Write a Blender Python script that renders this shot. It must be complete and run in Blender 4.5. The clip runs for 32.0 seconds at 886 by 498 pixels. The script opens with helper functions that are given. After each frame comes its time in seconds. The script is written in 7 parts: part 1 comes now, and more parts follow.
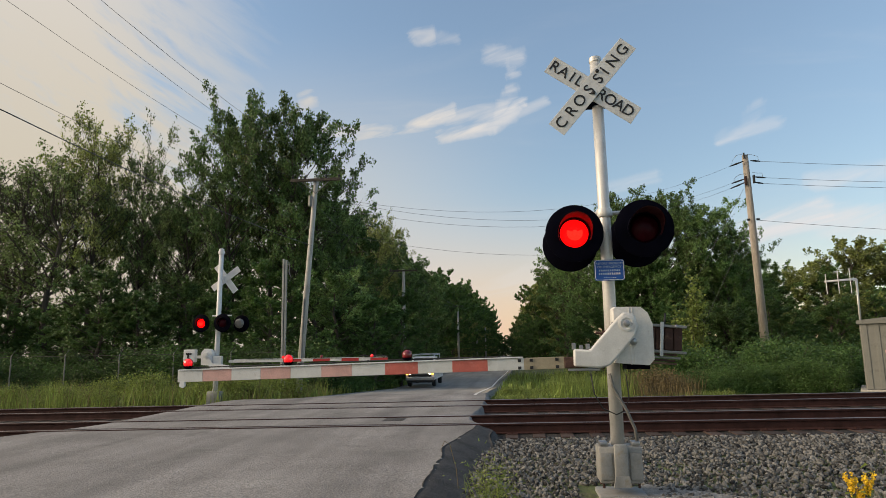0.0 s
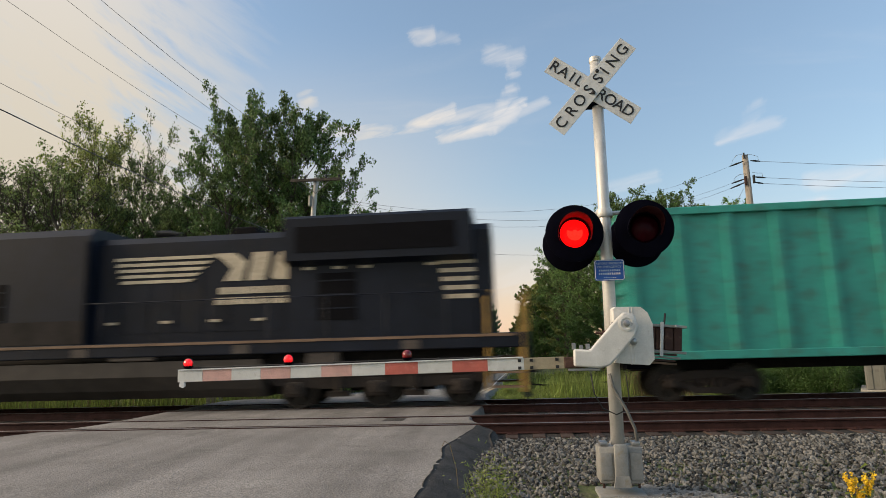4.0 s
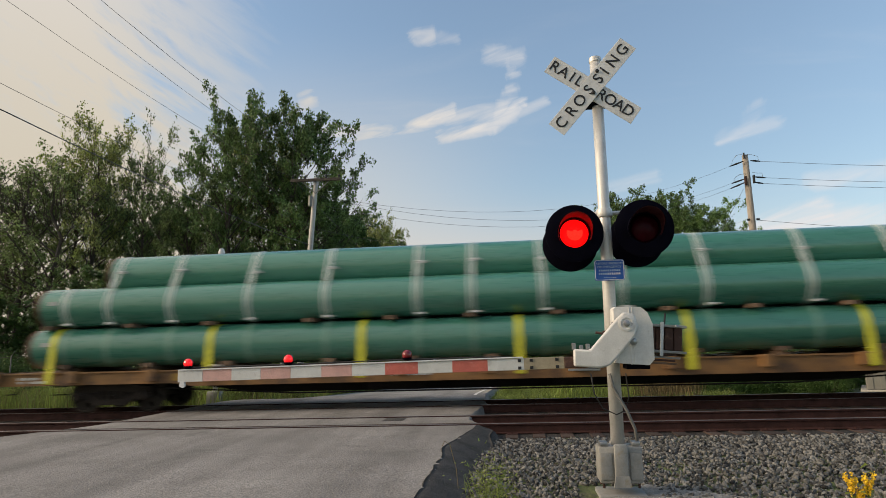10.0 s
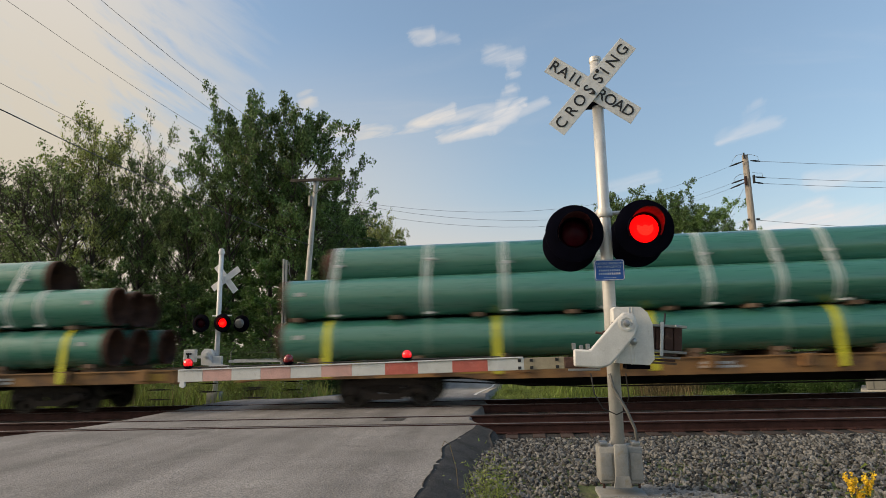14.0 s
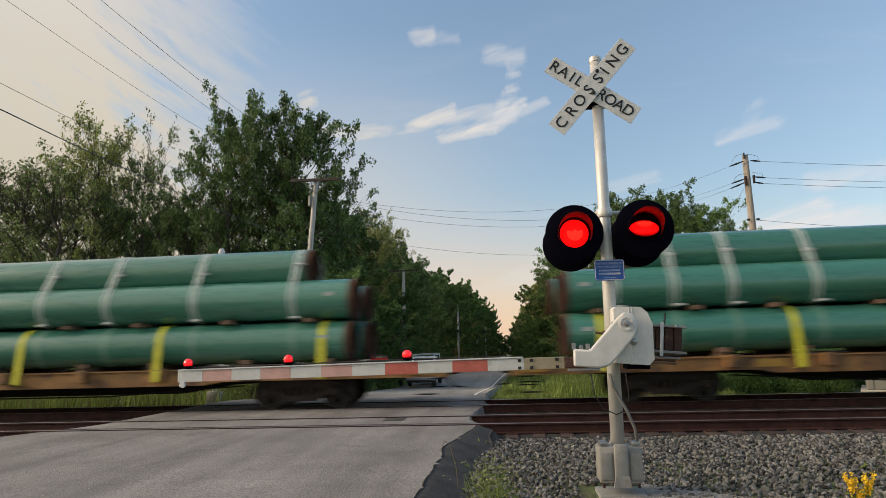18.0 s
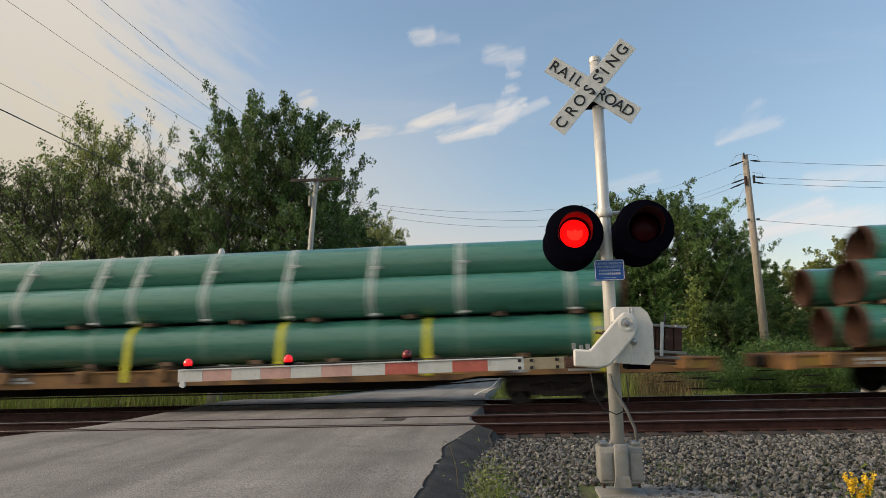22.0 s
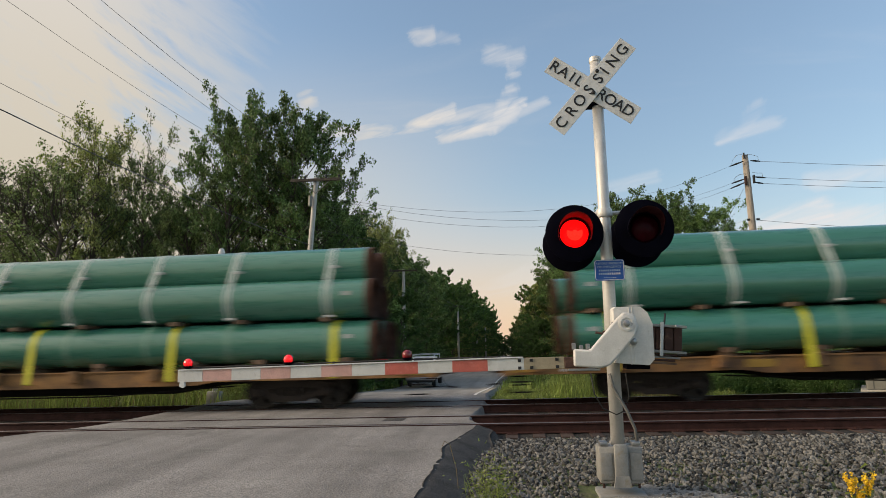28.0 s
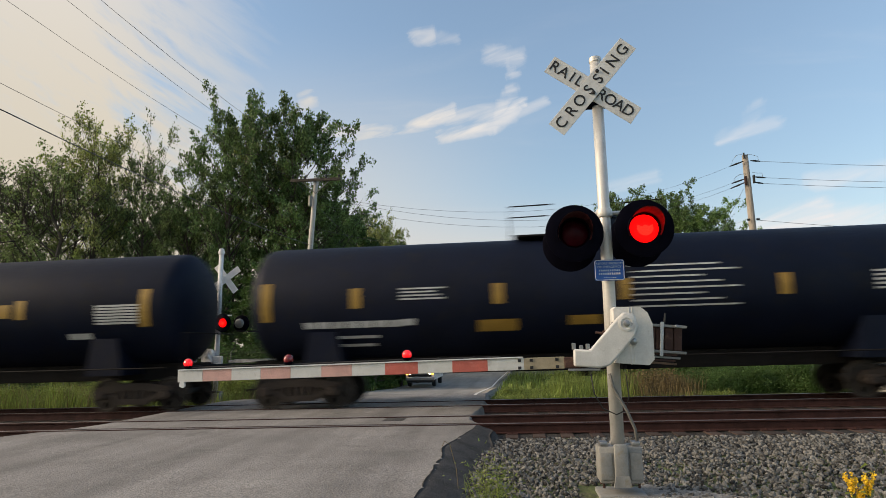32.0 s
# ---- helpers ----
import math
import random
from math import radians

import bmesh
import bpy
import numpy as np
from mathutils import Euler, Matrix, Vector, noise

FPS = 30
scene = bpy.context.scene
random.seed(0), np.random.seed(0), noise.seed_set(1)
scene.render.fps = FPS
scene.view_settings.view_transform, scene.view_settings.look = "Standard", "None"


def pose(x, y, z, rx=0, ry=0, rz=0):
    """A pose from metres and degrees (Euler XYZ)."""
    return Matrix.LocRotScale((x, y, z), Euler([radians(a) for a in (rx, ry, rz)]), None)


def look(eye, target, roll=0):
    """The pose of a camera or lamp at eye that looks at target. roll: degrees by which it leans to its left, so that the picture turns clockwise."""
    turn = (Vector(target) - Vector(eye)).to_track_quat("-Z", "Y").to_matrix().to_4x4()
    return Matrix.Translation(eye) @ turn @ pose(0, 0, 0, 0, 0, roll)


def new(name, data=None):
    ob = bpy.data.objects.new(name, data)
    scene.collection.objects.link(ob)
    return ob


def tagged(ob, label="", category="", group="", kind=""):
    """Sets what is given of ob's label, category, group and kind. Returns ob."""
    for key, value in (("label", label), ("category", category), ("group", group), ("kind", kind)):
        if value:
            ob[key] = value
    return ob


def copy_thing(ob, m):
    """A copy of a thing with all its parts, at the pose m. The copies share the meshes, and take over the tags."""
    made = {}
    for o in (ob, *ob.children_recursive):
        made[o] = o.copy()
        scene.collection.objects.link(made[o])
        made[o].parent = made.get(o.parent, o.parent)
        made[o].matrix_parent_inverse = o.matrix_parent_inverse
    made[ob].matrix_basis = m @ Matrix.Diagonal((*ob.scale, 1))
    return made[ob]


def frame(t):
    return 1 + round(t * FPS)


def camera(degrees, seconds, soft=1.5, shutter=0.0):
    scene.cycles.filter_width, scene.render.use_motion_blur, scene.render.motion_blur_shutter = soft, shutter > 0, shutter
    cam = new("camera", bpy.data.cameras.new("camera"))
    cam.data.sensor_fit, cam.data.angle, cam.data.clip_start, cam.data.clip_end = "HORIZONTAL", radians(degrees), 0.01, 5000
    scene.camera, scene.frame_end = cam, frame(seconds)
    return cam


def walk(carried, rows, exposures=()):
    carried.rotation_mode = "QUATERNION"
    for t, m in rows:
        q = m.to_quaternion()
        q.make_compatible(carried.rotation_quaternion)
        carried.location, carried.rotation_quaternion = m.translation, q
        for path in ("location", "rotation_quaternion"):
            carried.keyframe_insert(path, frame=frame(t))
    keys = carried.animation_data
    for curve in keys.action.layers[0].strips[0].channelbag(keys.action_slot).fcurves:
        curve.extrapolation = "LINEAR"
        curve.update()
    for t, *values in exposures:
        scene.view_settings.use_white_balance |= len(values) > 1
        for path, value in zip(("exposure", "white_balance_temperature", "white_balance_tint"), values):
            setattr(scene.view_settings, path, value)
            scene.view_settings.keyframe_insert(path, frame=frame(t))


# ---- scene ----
cam = camera(70.47, 32.0, 0.65, 0.36)
EYE = Vector((0.0, 0.0, 1.442))
AIM = EYE + Vector((-math.sin(radians(5.77)) * math.cos(radians(8.85)), math.cos(radians(5.77)) * math.cos(radians(8.85)), math.sin(radians(8.85)))) * 10
walk(cam, [(0.0, look(EYE, AIM, -1.04)), (32.0, look(EYE, AIM, -1.04))], [(0.0, 0.85), (1.4, 0.85), (2.2, 0.97), (4.6, 0.97), (5.4, 0.88), (30.7, 0.88), (31.4, 0.97), (32.0, 0.97)])

# ---- world, sun, exposure ----
SUN_AZ, SUN_EL = -100.0, 22.0  # degrees from +y, towards +x
world = bpy.data.worlds.new("evening_sky")
scene.world = world
world.use_nodes = True
wn, wl = world.node_tree.nodes, world.node_tree.links
wn.clear()


def wmath(op, a, b=None, c=None, clamp=False):
    n = wn.new("ShaderNodeMath")
    n.operation, n.use_clamp = op, clamp
    for i, v in enumerate((a, b, c)):
        if v is None:
            continue
        if isinstance(v, (int, float)):
            n.inputs[i].default_value = v
        else:
            wl.new(v, n.inputs[i])
    return n.outputs[0]


def wnoise(vec, scale, detail=6.0, rough=0.55, distort=0.0):
    n = wn.new("ShaderNodeTexNoise")
    n.inputs["Scale"].default_value, n.inputs["Detail"].default_value = scale, detail
    n.inputs["Roughness"].default_value, n.inputs["Distortion"].default_value = rough, distort
    wl.new(vec, n.inputs["Vector"])
    return n.outputs["Fac"]


def wramp(val, lo, hi):
    n = wn.new("ShaderNodeMapRange")
    n.interpolation_type = "SMOOTHSTEP"
    wl.new(val, n.inputs["Value"])
    n.inputs["From Min"].default_value, n.inputs["From Max"].default_value = lo, hi
    return n.outputs["Result"]


def wmix(fac, a, b, mode="MIX"):
    n = wn.new("ShaderNodeMix")
    n.data_type, n.blend_type = "RGBA", mode
    for k, v in (("Factor", fac), ("A", a), ("B", b)):
        s = [i for i in n.inputs if i.name == k and i.enabled][0]
        if isinstance(v, (int, float, tuple)):
            s.default_value = v
        else:
            wl.new(v, s)
    return [o for o in n.outputs if o.enabled][0]


def build_sky():
    sky = wn.new("ShaderNodeTexSky")
    sky.sky_type, sky.sun_disc = "NISHITA", False
    sky.sun_elevation, sky.sun_rotation = radians(SUN_EL), radians(SUN_AZ)
    sky.altitude, sky.air_density, sky.dust_density, sky.ozone_density = 200, 1.0, 0.6, 1.5
    tc = wn.new("ShaderNodeTexCoord")
    sep = wn.new("ShaderNodeSeparateXYZ")
    wl.new(tc.outputs["Generated"], sep.inputs[0])
    x, y, z = sep.outputs
    az = wmath("MULTIPLY", wmath("ARCTAN2", x, y), 57.2958)
    el = wmath("MULTIPLY", wmath("ARCSINE", z), 57.2958)
    # cloud deck coordinates: the ray met with a high flat layer
    zz = wmath("MAXIMUM", z, 0.03)
    comb = wn.new("ShaderNodeCombineXYZ")
    wl.new(wmath("DIVIDE", x, zz), comb.inputs[0])
    wl.new(wmath("DIVIDE", y, zz), comb.inputs[1])
    deck = comb.outputs[0]
    angles = wn.new("ShaderNodeCombineXYZ")
    wl.new(az, angles.inputs[0])
    wl.new(el, angles.inputs[1])
    fine = wnoise(angles.outputs[0], 0.55, 7.0, 0.6, 0.6)
    broad = wnoise(angles.outputs[0], 0.12, 4.0, 0.5, 0.4)
    waz = wmath("ADD", az, wmath("MULTIPLY", wmath("SUBTRACT", fine, 0.5), 2.2))
    wel = wmath("ADD", el, wmath("ADD", wmath("MULTIPLY", wmath("SUBTRACT", broad, 0.5), 1.2), wmath("MULTIPLY", wmath("SUBTRACT", fine, 0.5), 0.7)))

    def slanted(angle, along, across, detail=7.0, rough=0.6, distort=0.4):
        """Noise drawn out along a direction of the sky, in degrees from level."""
        c, s = math.cos(radians(angle)), math.sin(radians(angle))
        q = wn.new("ShaderNodeCombineXYZ")
        wl.new(wmath("MULTIPLY", wmath("ADD", wmath("MULTIPLY", az, c), wmath("MULTIPLY", el, s)), along), q.inputs[0])
        wl.new(wmath("MULTIPLY", wmath("SUBTRACT", wmath("MULTIPLY", el, c), wmath("MULTIPLY", az, s)), across), q.inputs[1])
        return wnoise(q.outputs[0], 1.0, detail, rough, distort)

    fibre = slanted(14.0, 0.13, 0.8, 5.0, 0.5, 1.0)
    veil = wmath("ADD", wmath("MULTIPLY", slanted(-38.0, 0.05, 0.16, 7.0, 0.6, 0.8), 0.6), wmath("MULTIPLY", slanted(-24.0, 0.09, 0.55, 6.0, 0.6, 0.3), 0.4))
    # thin cirrus everywhere, and a cream bank towards the sunset whose edge leans
    stretch = wn.new("ShaderNodeMapping")
    stretch.inputs["Rotation"].default_value = (0, 0, radians(25))
    stretch.inputs["Scale"].default_value = (0.55, 1.6, 1)
    wl.new(deck, stretch.inputs["Vector"])
    cirrus = wnoise(stretch.outputs[0], 0.9, 8.0, 0.62, 0.6)
    west = wramp(wmath("ADD", az, wmath("MULTIPLY", wmath("SUBTRACT", el, 20.0), 0.55)), -15.0, -36.0)
    bank = wmath("MULTIPLY", wramp(wmath("ADD", veil, wmath("MULTIPLY", west, 0.20)), 0.47, 0.68), wmath("POWER", west, 0.7))
    haze = wmath("MULTIPLY", wmath("MULTIPLY", wramp(az, 8.0, -21.0), wramp(el, 29.0, 11.0)), 0.66)
    cover = wmath("ADD", wmath("MULTIPLY", wramp(cirrus, 0.52, 0.85), 0.16), wmath("MAXIMUM", bank, haze), clamp=True)

    def wisp(a0, e0, a1, e1, half, dens):
        """A torn strand of cloud from one point of the sky to another."""
        da, de = wmath("SUBTRACT", waz, a0), wmath("SUBTRACT", wel, e0)
        va, ve = a1 - a0, e1 - e0
        k = va * va + ve * ve
        u = wmath("ADD", wmath("MULTIPLY", da, va / k), wmath("MULTIPLY", de, ve / k), clamp=True)
        p, q = wmath("SUBTRACT", da, wmath("MULTIPLY", u, va)), wmath("SUBTRACT", de, wmath("MULTIPLY", u, ve))
        r = wmath("DIVIDE", wmath("ADD", wmath("MULTIPLY", p, p), wmath("MULTIPLY", q, q)), half * half)
        m = wramp(wmath("SUBTRACT", r, wmath("MULTIPLY", wmath("SUBTRACT", fibre, 0.5), 2.0)), 1.35, -0.9)
        return wmath("MULTIPLY", wmath("MULTIPLY", m, wramp(fibre, 0.02, 0.66)), dens * 1.3)

    for w in WISPS:
        cover = wmath("MAXIMUM", cover, wisp(*w))
    # cloud colour: warm low and near the sun, paler high up
    dset = wmath("ABSOLUTE", wmath("SUBTRACT", az, -12.0))
    warm = wmath("MULTIPLY", wramp(az, 15.0, -35.0), wramp(el, 55.0, 5.0))
    cloud = wmix(warm, tuple(v * CLOUD_GAIN for v in (0.80, 0.78, 0.78)) + (1,), tuple(v * CLOUD_GAIN for v in (0.655, 0.580, 0.455)) + (1,))
    base = wmix(1.0, sky.outputs[0], (SKY_GAIN * 1.09, SKY_GAIN * 1.0, SKY_GAIN * 0.88, 1), "MULTIPLY")
    fade = wmath("ADD", 0.72, wmath("MULTIPLY", wramp(el, 0.0, 34.0), 0.33))
    dim = wn.new("ShaderNodeVectorMath")
    dim.operation = "SCALE"
    wl.new(base, dim.inputs[0])
    wl.new(fade, dim.inputs["Scale"])
    base = dim.outputs[0]
    low = wmath("MULTIPLY", wramp(el, 15.0, -1.0), wramp(dset, 60.0, 0.0))
    base = wmix(wmath("MULTIPLY", low, 0.9), base, tuple(v * CLOUD_GAIN for v in (0.90, 0.56, 0.36)) + (1,))
    out = wmix(cover, base, cloud)
    bg = wn.new("ShaderNodeBackground")
    wl.new(out, bg.inputs["Color"])
    bg.inputs["Strength"].default_value = SKY_STRENGTH
    wo = wn.new("ShaderNodeOutputWorld")
    wl.new(bg.outputs[0], wo.inputs[0])


# strands: azimuth and elevation of both ends, half width (degrees), density
WISPS = [(-17.5, 19.0, -10.1, 19.6, 0.95, 1.0), (-10.1, 19.6, -4.7, 21.1, 0.95, 0.95), (-5.8, 19.1, -0.9, 19.7, 0.85, 0.85), (-0.9, 19.7, 1.7, 21.4, 0.95, 0.85), (-4.7, 20.5, 0.8, 20.9, 1.3, 0.65), (-0.4, 20.8, 1.1, 22.7, 0.8, 0.85),
         (1.4, 20.7, 4.3, 21.7, 0.55, 0.5), (-7.9, 27.6, -6.6, 27.6, 0.85, 0.6), (-6.6, 27.6, -4.0, 27.3, 0.6, 0.25), (-0.9, 26.0, 1.7, 25.5, 1.0, 0.5), (0.9, 25.4, 1.2, 24.5, 0.75, 0.55), (19.2, 16.9, 23.4, 17.4, 0.8, 0.5), (21.0, 17.4, 22.4, 19.0, 0.7, 0.35),
         (20.5, 8.9, 26.0, 9.8, 1.3, 1.1), (26.0, 9.3, 31.5, 8.5, 1.5, 0.75), (25.5, 12.2, 32.5, 12.7, 0.9, 0.5), (9.5, 13.4, 13.6, 14.3, 0.7, 0.3), (-18.9, 21.6, -18.1, 22.0, 1.0, 0.8), (-9.0, 5.2, 4.0, 5.8, 2.4, 0.4)]
SKY_GAIN, SKY_STRENGTH, CLOUD_GAIN = 1.0, 0.12, 4.5
build_sky()

sun_data = bpy.data.lights.new("sun", "SUN")
sun_data.energy, sun_data.angle, sun_data.color = 2.1, radians(28.0), (1.0, 0.80, 0.57)
sun = new("sun", sun_data)
sun_way = Vector((math.sin(radians(SUN_AZ)) * math.cos(radians(SUN_EL)), math.cos(radians(SUN_AZ)) * math.cos(radians(SUN_EL)), math.sin(radians(SUN_EL))))
sun.matrix_world = look(sun_way * 50, (0, 0, 0))


# ---- materials ----
def material(name, col, rough=0.6, metal=0.0, var=0.25, scale=3.0, fine=40.0, bump=0.15, bump_dist=0.01, stain=None, stain_lo=0.55, stain_hi=0.75, stain_scale=None,
             emit=None, emit_strength=0.0, island=0.0, obj_random=0.0, transmit=0.0, space="Object", stretch=None, coat=0.0, spec=0.5, speckle=None, streak=0.0):
    m = bpy.data.materials.new(name)
    m.use_nodes = True
    n, l = m.node_tree.nodes, m.node_tree.links
    b = n["Principled BSDF"]
    tc = n.new("ShaderNodeTexCoord")
    vec = tc.outputs[space]
    if stretch:
        mp = n.new("ShaderNodeMapping")
        mp.inputs["Scale"].default_value = stretch
        l.new(vec, mp.inputs[0])
        vec = mp.outputs[0]

    def nz(s, d=5.0, r=0.6):
        t = n.new("ShaderNodeTexNoise")
        t.inputs["Scale"].default_value, t.inputs["Detail"].default_value, t.inputs["Roughness"].default_value = s, d, r
        l.new(vec, t.inputs["Vector"])
        return t.outputs["Fac"]

    def rng(v, lo, hi, a, c):
        t = n.new("ShaderNodeMapRange")
        l.new(v, t.inputs["Value"])
        for k, q in zip(("From Min", "From Max", "To Min", "To Max"), (lo, hi, a, c)):
            t.inputs[k].default_value = q
        return t.outputs[0]

    def mul(a, c):
        t = n.new("ShaderNodeMath")
        t.operation = "MULTIPLY"
        l.new(a, t.inputs[0])
        l.new(c, t.inputs[1])
        return t.outputs[0]

    big, small = nz(scale), nz(fine, 3.0)
    gain = mul(rng(big, 0.3, 0.7, 1 - var, 1 + var), rng(small, 0.3, 0.7, 1 - (speckle or var * 0.5), 1 + (speckle or var * 0.5)))
    if streak:
        mp2 = n.new("ShaderNodeMapping")
        mp2.inputs["Scale"].default_value = (1.1, 0.07, 1)
        l.new(vec, mp2.inputs[0])
        ts = n.new("ShaderNodeTexNoise")
        ts.inputs["Scale"].default_value, ts.inputs["Detail"].default_value = 1.3, 6.0
        l.new(mp2.outputs[0], ts.inputs["Vector"])
        gain = mul(gain, rng(ts.outputs["Fac"], 0.33, 0.67, 1 - streak, 1 + streak))
    if island:
        g = n.new("ShaderNodeNewGeometry")
        gain = mul(gain, rng(g.outputs["Random Per Island"], 0, 1, 1 - island, 1 + island))
    if obj_random:
        o = n.new("ShaderNodeObjectInfo")
        gain = mul(gain, rng(o.outputs["Random"], 0, 1, 1 - obj_random, 1 + obj_random))
    mx = n.new("ShaderNodeVectorMath")
    mx.operation = "SCALE"
    mx.inputs[0].default_value = col
    l.new(gain, mx.inputs["Scale"])
    colour = mx.outputs[0]
    if stain:
        st = n.new("ShaderNodeMix")
        st.data_type = "RGBA"
        l.new(rng(nz(stain_scale or scale * 2.3, 7.0, 0.7), stain_lo, stain_hi, 0, 1), st.inputs["Factor"])
        l.new(colour, [i for i in st.inputs if i.name == "A" and i.enabled][0])
        [i for i in st.inputs if i.name == "B" and i.enabled][0].default_value = (*stain, 1)
        colour = [o for o in st.outputs if o.enabled][0]
    l.new(colour, b.inputs["Base Color"])
    l.new(rng(small, 0.3, 0.7, max(0.02, rough - 0.08), min(1, rough + 0.08)), b.inputs["Roughness"])
    b.inputs["Metallic"].default_value = metal
    b.inputs["Specular IOR Level"].default_value = spec
    b.inputs["Coat Weight"].default_value = coat
    b.inputs["Coat Roughness"].default_value = 0.22
    if bump:
        bp = n.new("ShaderNodeBump")
        bp.inputs["Strength"].default_value, bp.inputs["Distance"].default_value = bump, bump_dist
        l.new(small, bp.inputs["Height"])
        l.new(bp.outputs[0], b.inputs["Normal"])
    if emit:
        b.inputs["Emission Color"].default_value = (*emit, 1)
        b.inputs["Emission Strength"].default_value = emit_strength
    if transmit:
        tr = n.new("ShaderNodeBsdfTranslucent")
        l.new(colour, tr.inputs["Color"])
        ms = n.new("ShaderNodeMixShader")
        ms.inputs[0].default_value = transmit
        l.new(b.outputs[0], ms.inputs[1])
        l.new(tr.outputs[0], ms.inputs[2])
        l.new(ms.outputs[0], n["Material Output"].inputs[0])
    return m


ASPHALT = material("asphalt", (0.218, 0.205, 0.194), 0.9, var=0.24, scale=0.5, fine=38, bump=0.9, bump_dist=0.012, speckle=0.42, stain=(0.13, 0.125, 0.115), stain_lo=0.58, stain_hi=0.70, stain_scale=0.9, streak=0.22)
ASPHALT_DARK = material("fresh_asphalt", (0.052, 0.049, 0.047), 0.9, speckle=0.6, var=0.4, scale=2.5, fine=45, bump=0.8, bump_dist=0.02, stain=(0.09, 0.085, 0.08), stain_lo=0.55, stain_hi=0.8)
ROAD_FAR = material("old_asphalt", (0.24, 0.23, 0.21), 0.9, var=0.15, scale=0.3, fine=30, bump=0.3, streak=0.18)
PAINT_WHITE = material("road_paint", (0.62, 0.61, 0.57), 0.7, var=0.2, scale=4, fine=40, stain=(0.2, 0.19, 0.18), stain_lo=0.58, stain_hi=0.7)
# dark bed, darkened further in colour for the shade in gaps between stones
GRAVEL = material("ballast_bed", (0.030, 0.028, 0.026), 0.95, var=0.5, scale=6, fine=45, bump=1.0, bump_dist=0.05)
STONE = material("ballast_stone", (0.112, 0.110, 0.103), 0.85, var=0.4, scale=14, fine=60, bump=0.4, island=0.92)
SOIL = material("soil_and_grass", (0.085, 0.105, 0.035), 0.95, var=0.5, scale=0.6, fine=12, bump=0.8, bump_dist=0.05, stain=(0.13, 0.11, 0.07), stain_lo=0.55, stain_hi=0.75)
CONCRETE = material("concrete", (0.36, 0.34, 0.30), 0.9, var=0.25, scale=3, fine=60, bump=0.5, stain=(0.16, 0.15, 0.13), stain_lo=0.55, stain_hi=0.8)
RAIL_SIDE = material("rusty_rail", (0.046, 0.021, 0.018), 0.8, 0.1, var=0.4, scale=4, fine=60, bump=0.3, stain=(0.055, 0.026, 0.018), spec=0.2)
RAIL_TOP = material("worn_rail_head", (0.26, 0.23, 0.22), 0.42, 0.8, var=0.15, scale=2, fine=30, bump=0.05)
TIE = material("creosoted_tie", (0.042, 0.026, 0.020), 0.9, var=0.4, scale=3, fine=30, bump=0.6, obj_random=0.35, stain=(0.075, 0.055, 0.042), stain_lo=0.58, stain_hi=0.8)
GALV = material("aluminium_mast", (0.60, 0.59, 0.57), 0.5, 0.35, var=0.12, scale=4, fine=60, bump=0.08, stain=(0.40, 0.36, 0.30), stain_lo=0.6, stain_hi=0.85)
GREY_PAINT = material("grey_painted_steel", (0.62, 0.62, 0.61), 0.45, 0.0, var=0.12, scale=5, fine=60, bump=0.08, stain=(0.30, 0.28, 0.25), stain_lo=0.60, stain_hi=0.85)
SIGN_WHITE = material("sign_white", (0.66, 0.66, 0.66), 0.5, var=0.08, scale=6, fine=40, bump=0.03)
SIGN_BLACK = material("sign_black", (0.012, 0.012, 0.014), 0.5, var=0.2, scale=8, fine=40, bump=0.03)
SIGN_BLUE = material("sign_blue", (0.005, 0.075, 0.34), 0.5, var=0.12, scale=8, fine=40, bump=0.03)
BLACK = material("black_signal_paint", (0.0018, 0.0018, 0.006), 0.7, var=0.25, scale=6, fine=50, bump=0.1, spec=0.04)
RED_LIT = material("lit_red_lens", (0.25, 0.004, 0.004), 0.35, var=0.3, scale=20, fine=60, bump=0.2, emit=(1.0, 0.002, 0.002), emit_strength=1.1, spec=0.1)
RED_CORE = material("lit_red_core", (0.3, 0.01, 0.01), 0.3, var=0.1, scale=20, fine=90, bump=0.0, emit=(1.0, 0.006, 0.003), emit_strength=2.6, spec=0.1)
# the lens's red glow inside the hood is partly put into this colour
HOOD_LINING = material("glow_tinted_hood_lining", (0.045, 0.010, 0.012), 0.45, var=0.2, scale=6, fine=50, bump=0.1, spec=0.3)
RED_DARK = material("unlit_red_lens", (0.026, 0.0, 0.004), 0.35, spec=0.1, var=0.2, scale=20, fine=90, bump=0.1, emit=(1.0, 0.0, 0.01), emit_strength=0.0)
ARM_WHITE = material("reflective_white", (0.62, 0.62, 0.60), 0.4, var=0.1, scale=5, fine=80, bump=0.05, stain=(0.42, 0.40, 0.36))
ARM_RED = material("faded_reflective_red", (0.52, 0.13, 0.10), 0.4, var=0.15, scale=5, fine=80, bump=0.05, stain=(0.60, 0.26, 0.22))
ARM_BEIGE = material("bare_arm_wood", (0.34, 0.29, 0.20), 0.7, var=0.2, scale=5, fine=60, bump=0.2)
RUST = material("rusty_counterweight", (0.060, 0.030, 0.024), 0.85, 0.1, var=0.4, scale=5, fine=50, bump=0.5, stain=(0.16, 0.10, 0.07))
STEEL = material("dull_steel", (0.35, 0.35, 0.36), 0.45, 0.9, var=0.15, scale=5, fine=60, bump=0.1)
WIRE_DARK = material("weathered_line_wire", (0.10, 0.10, 0.105), 0.7, var=0.1, bump=0.0)
CABLE = material("black_cable", (0.02, 0.02, 0.02), 0.6, var=0.2)
RUBBER = material("rubber", (0.018, 0.018, 0.018), 0.8, var=0.3, scale=6, fine=50, bump=0.2)
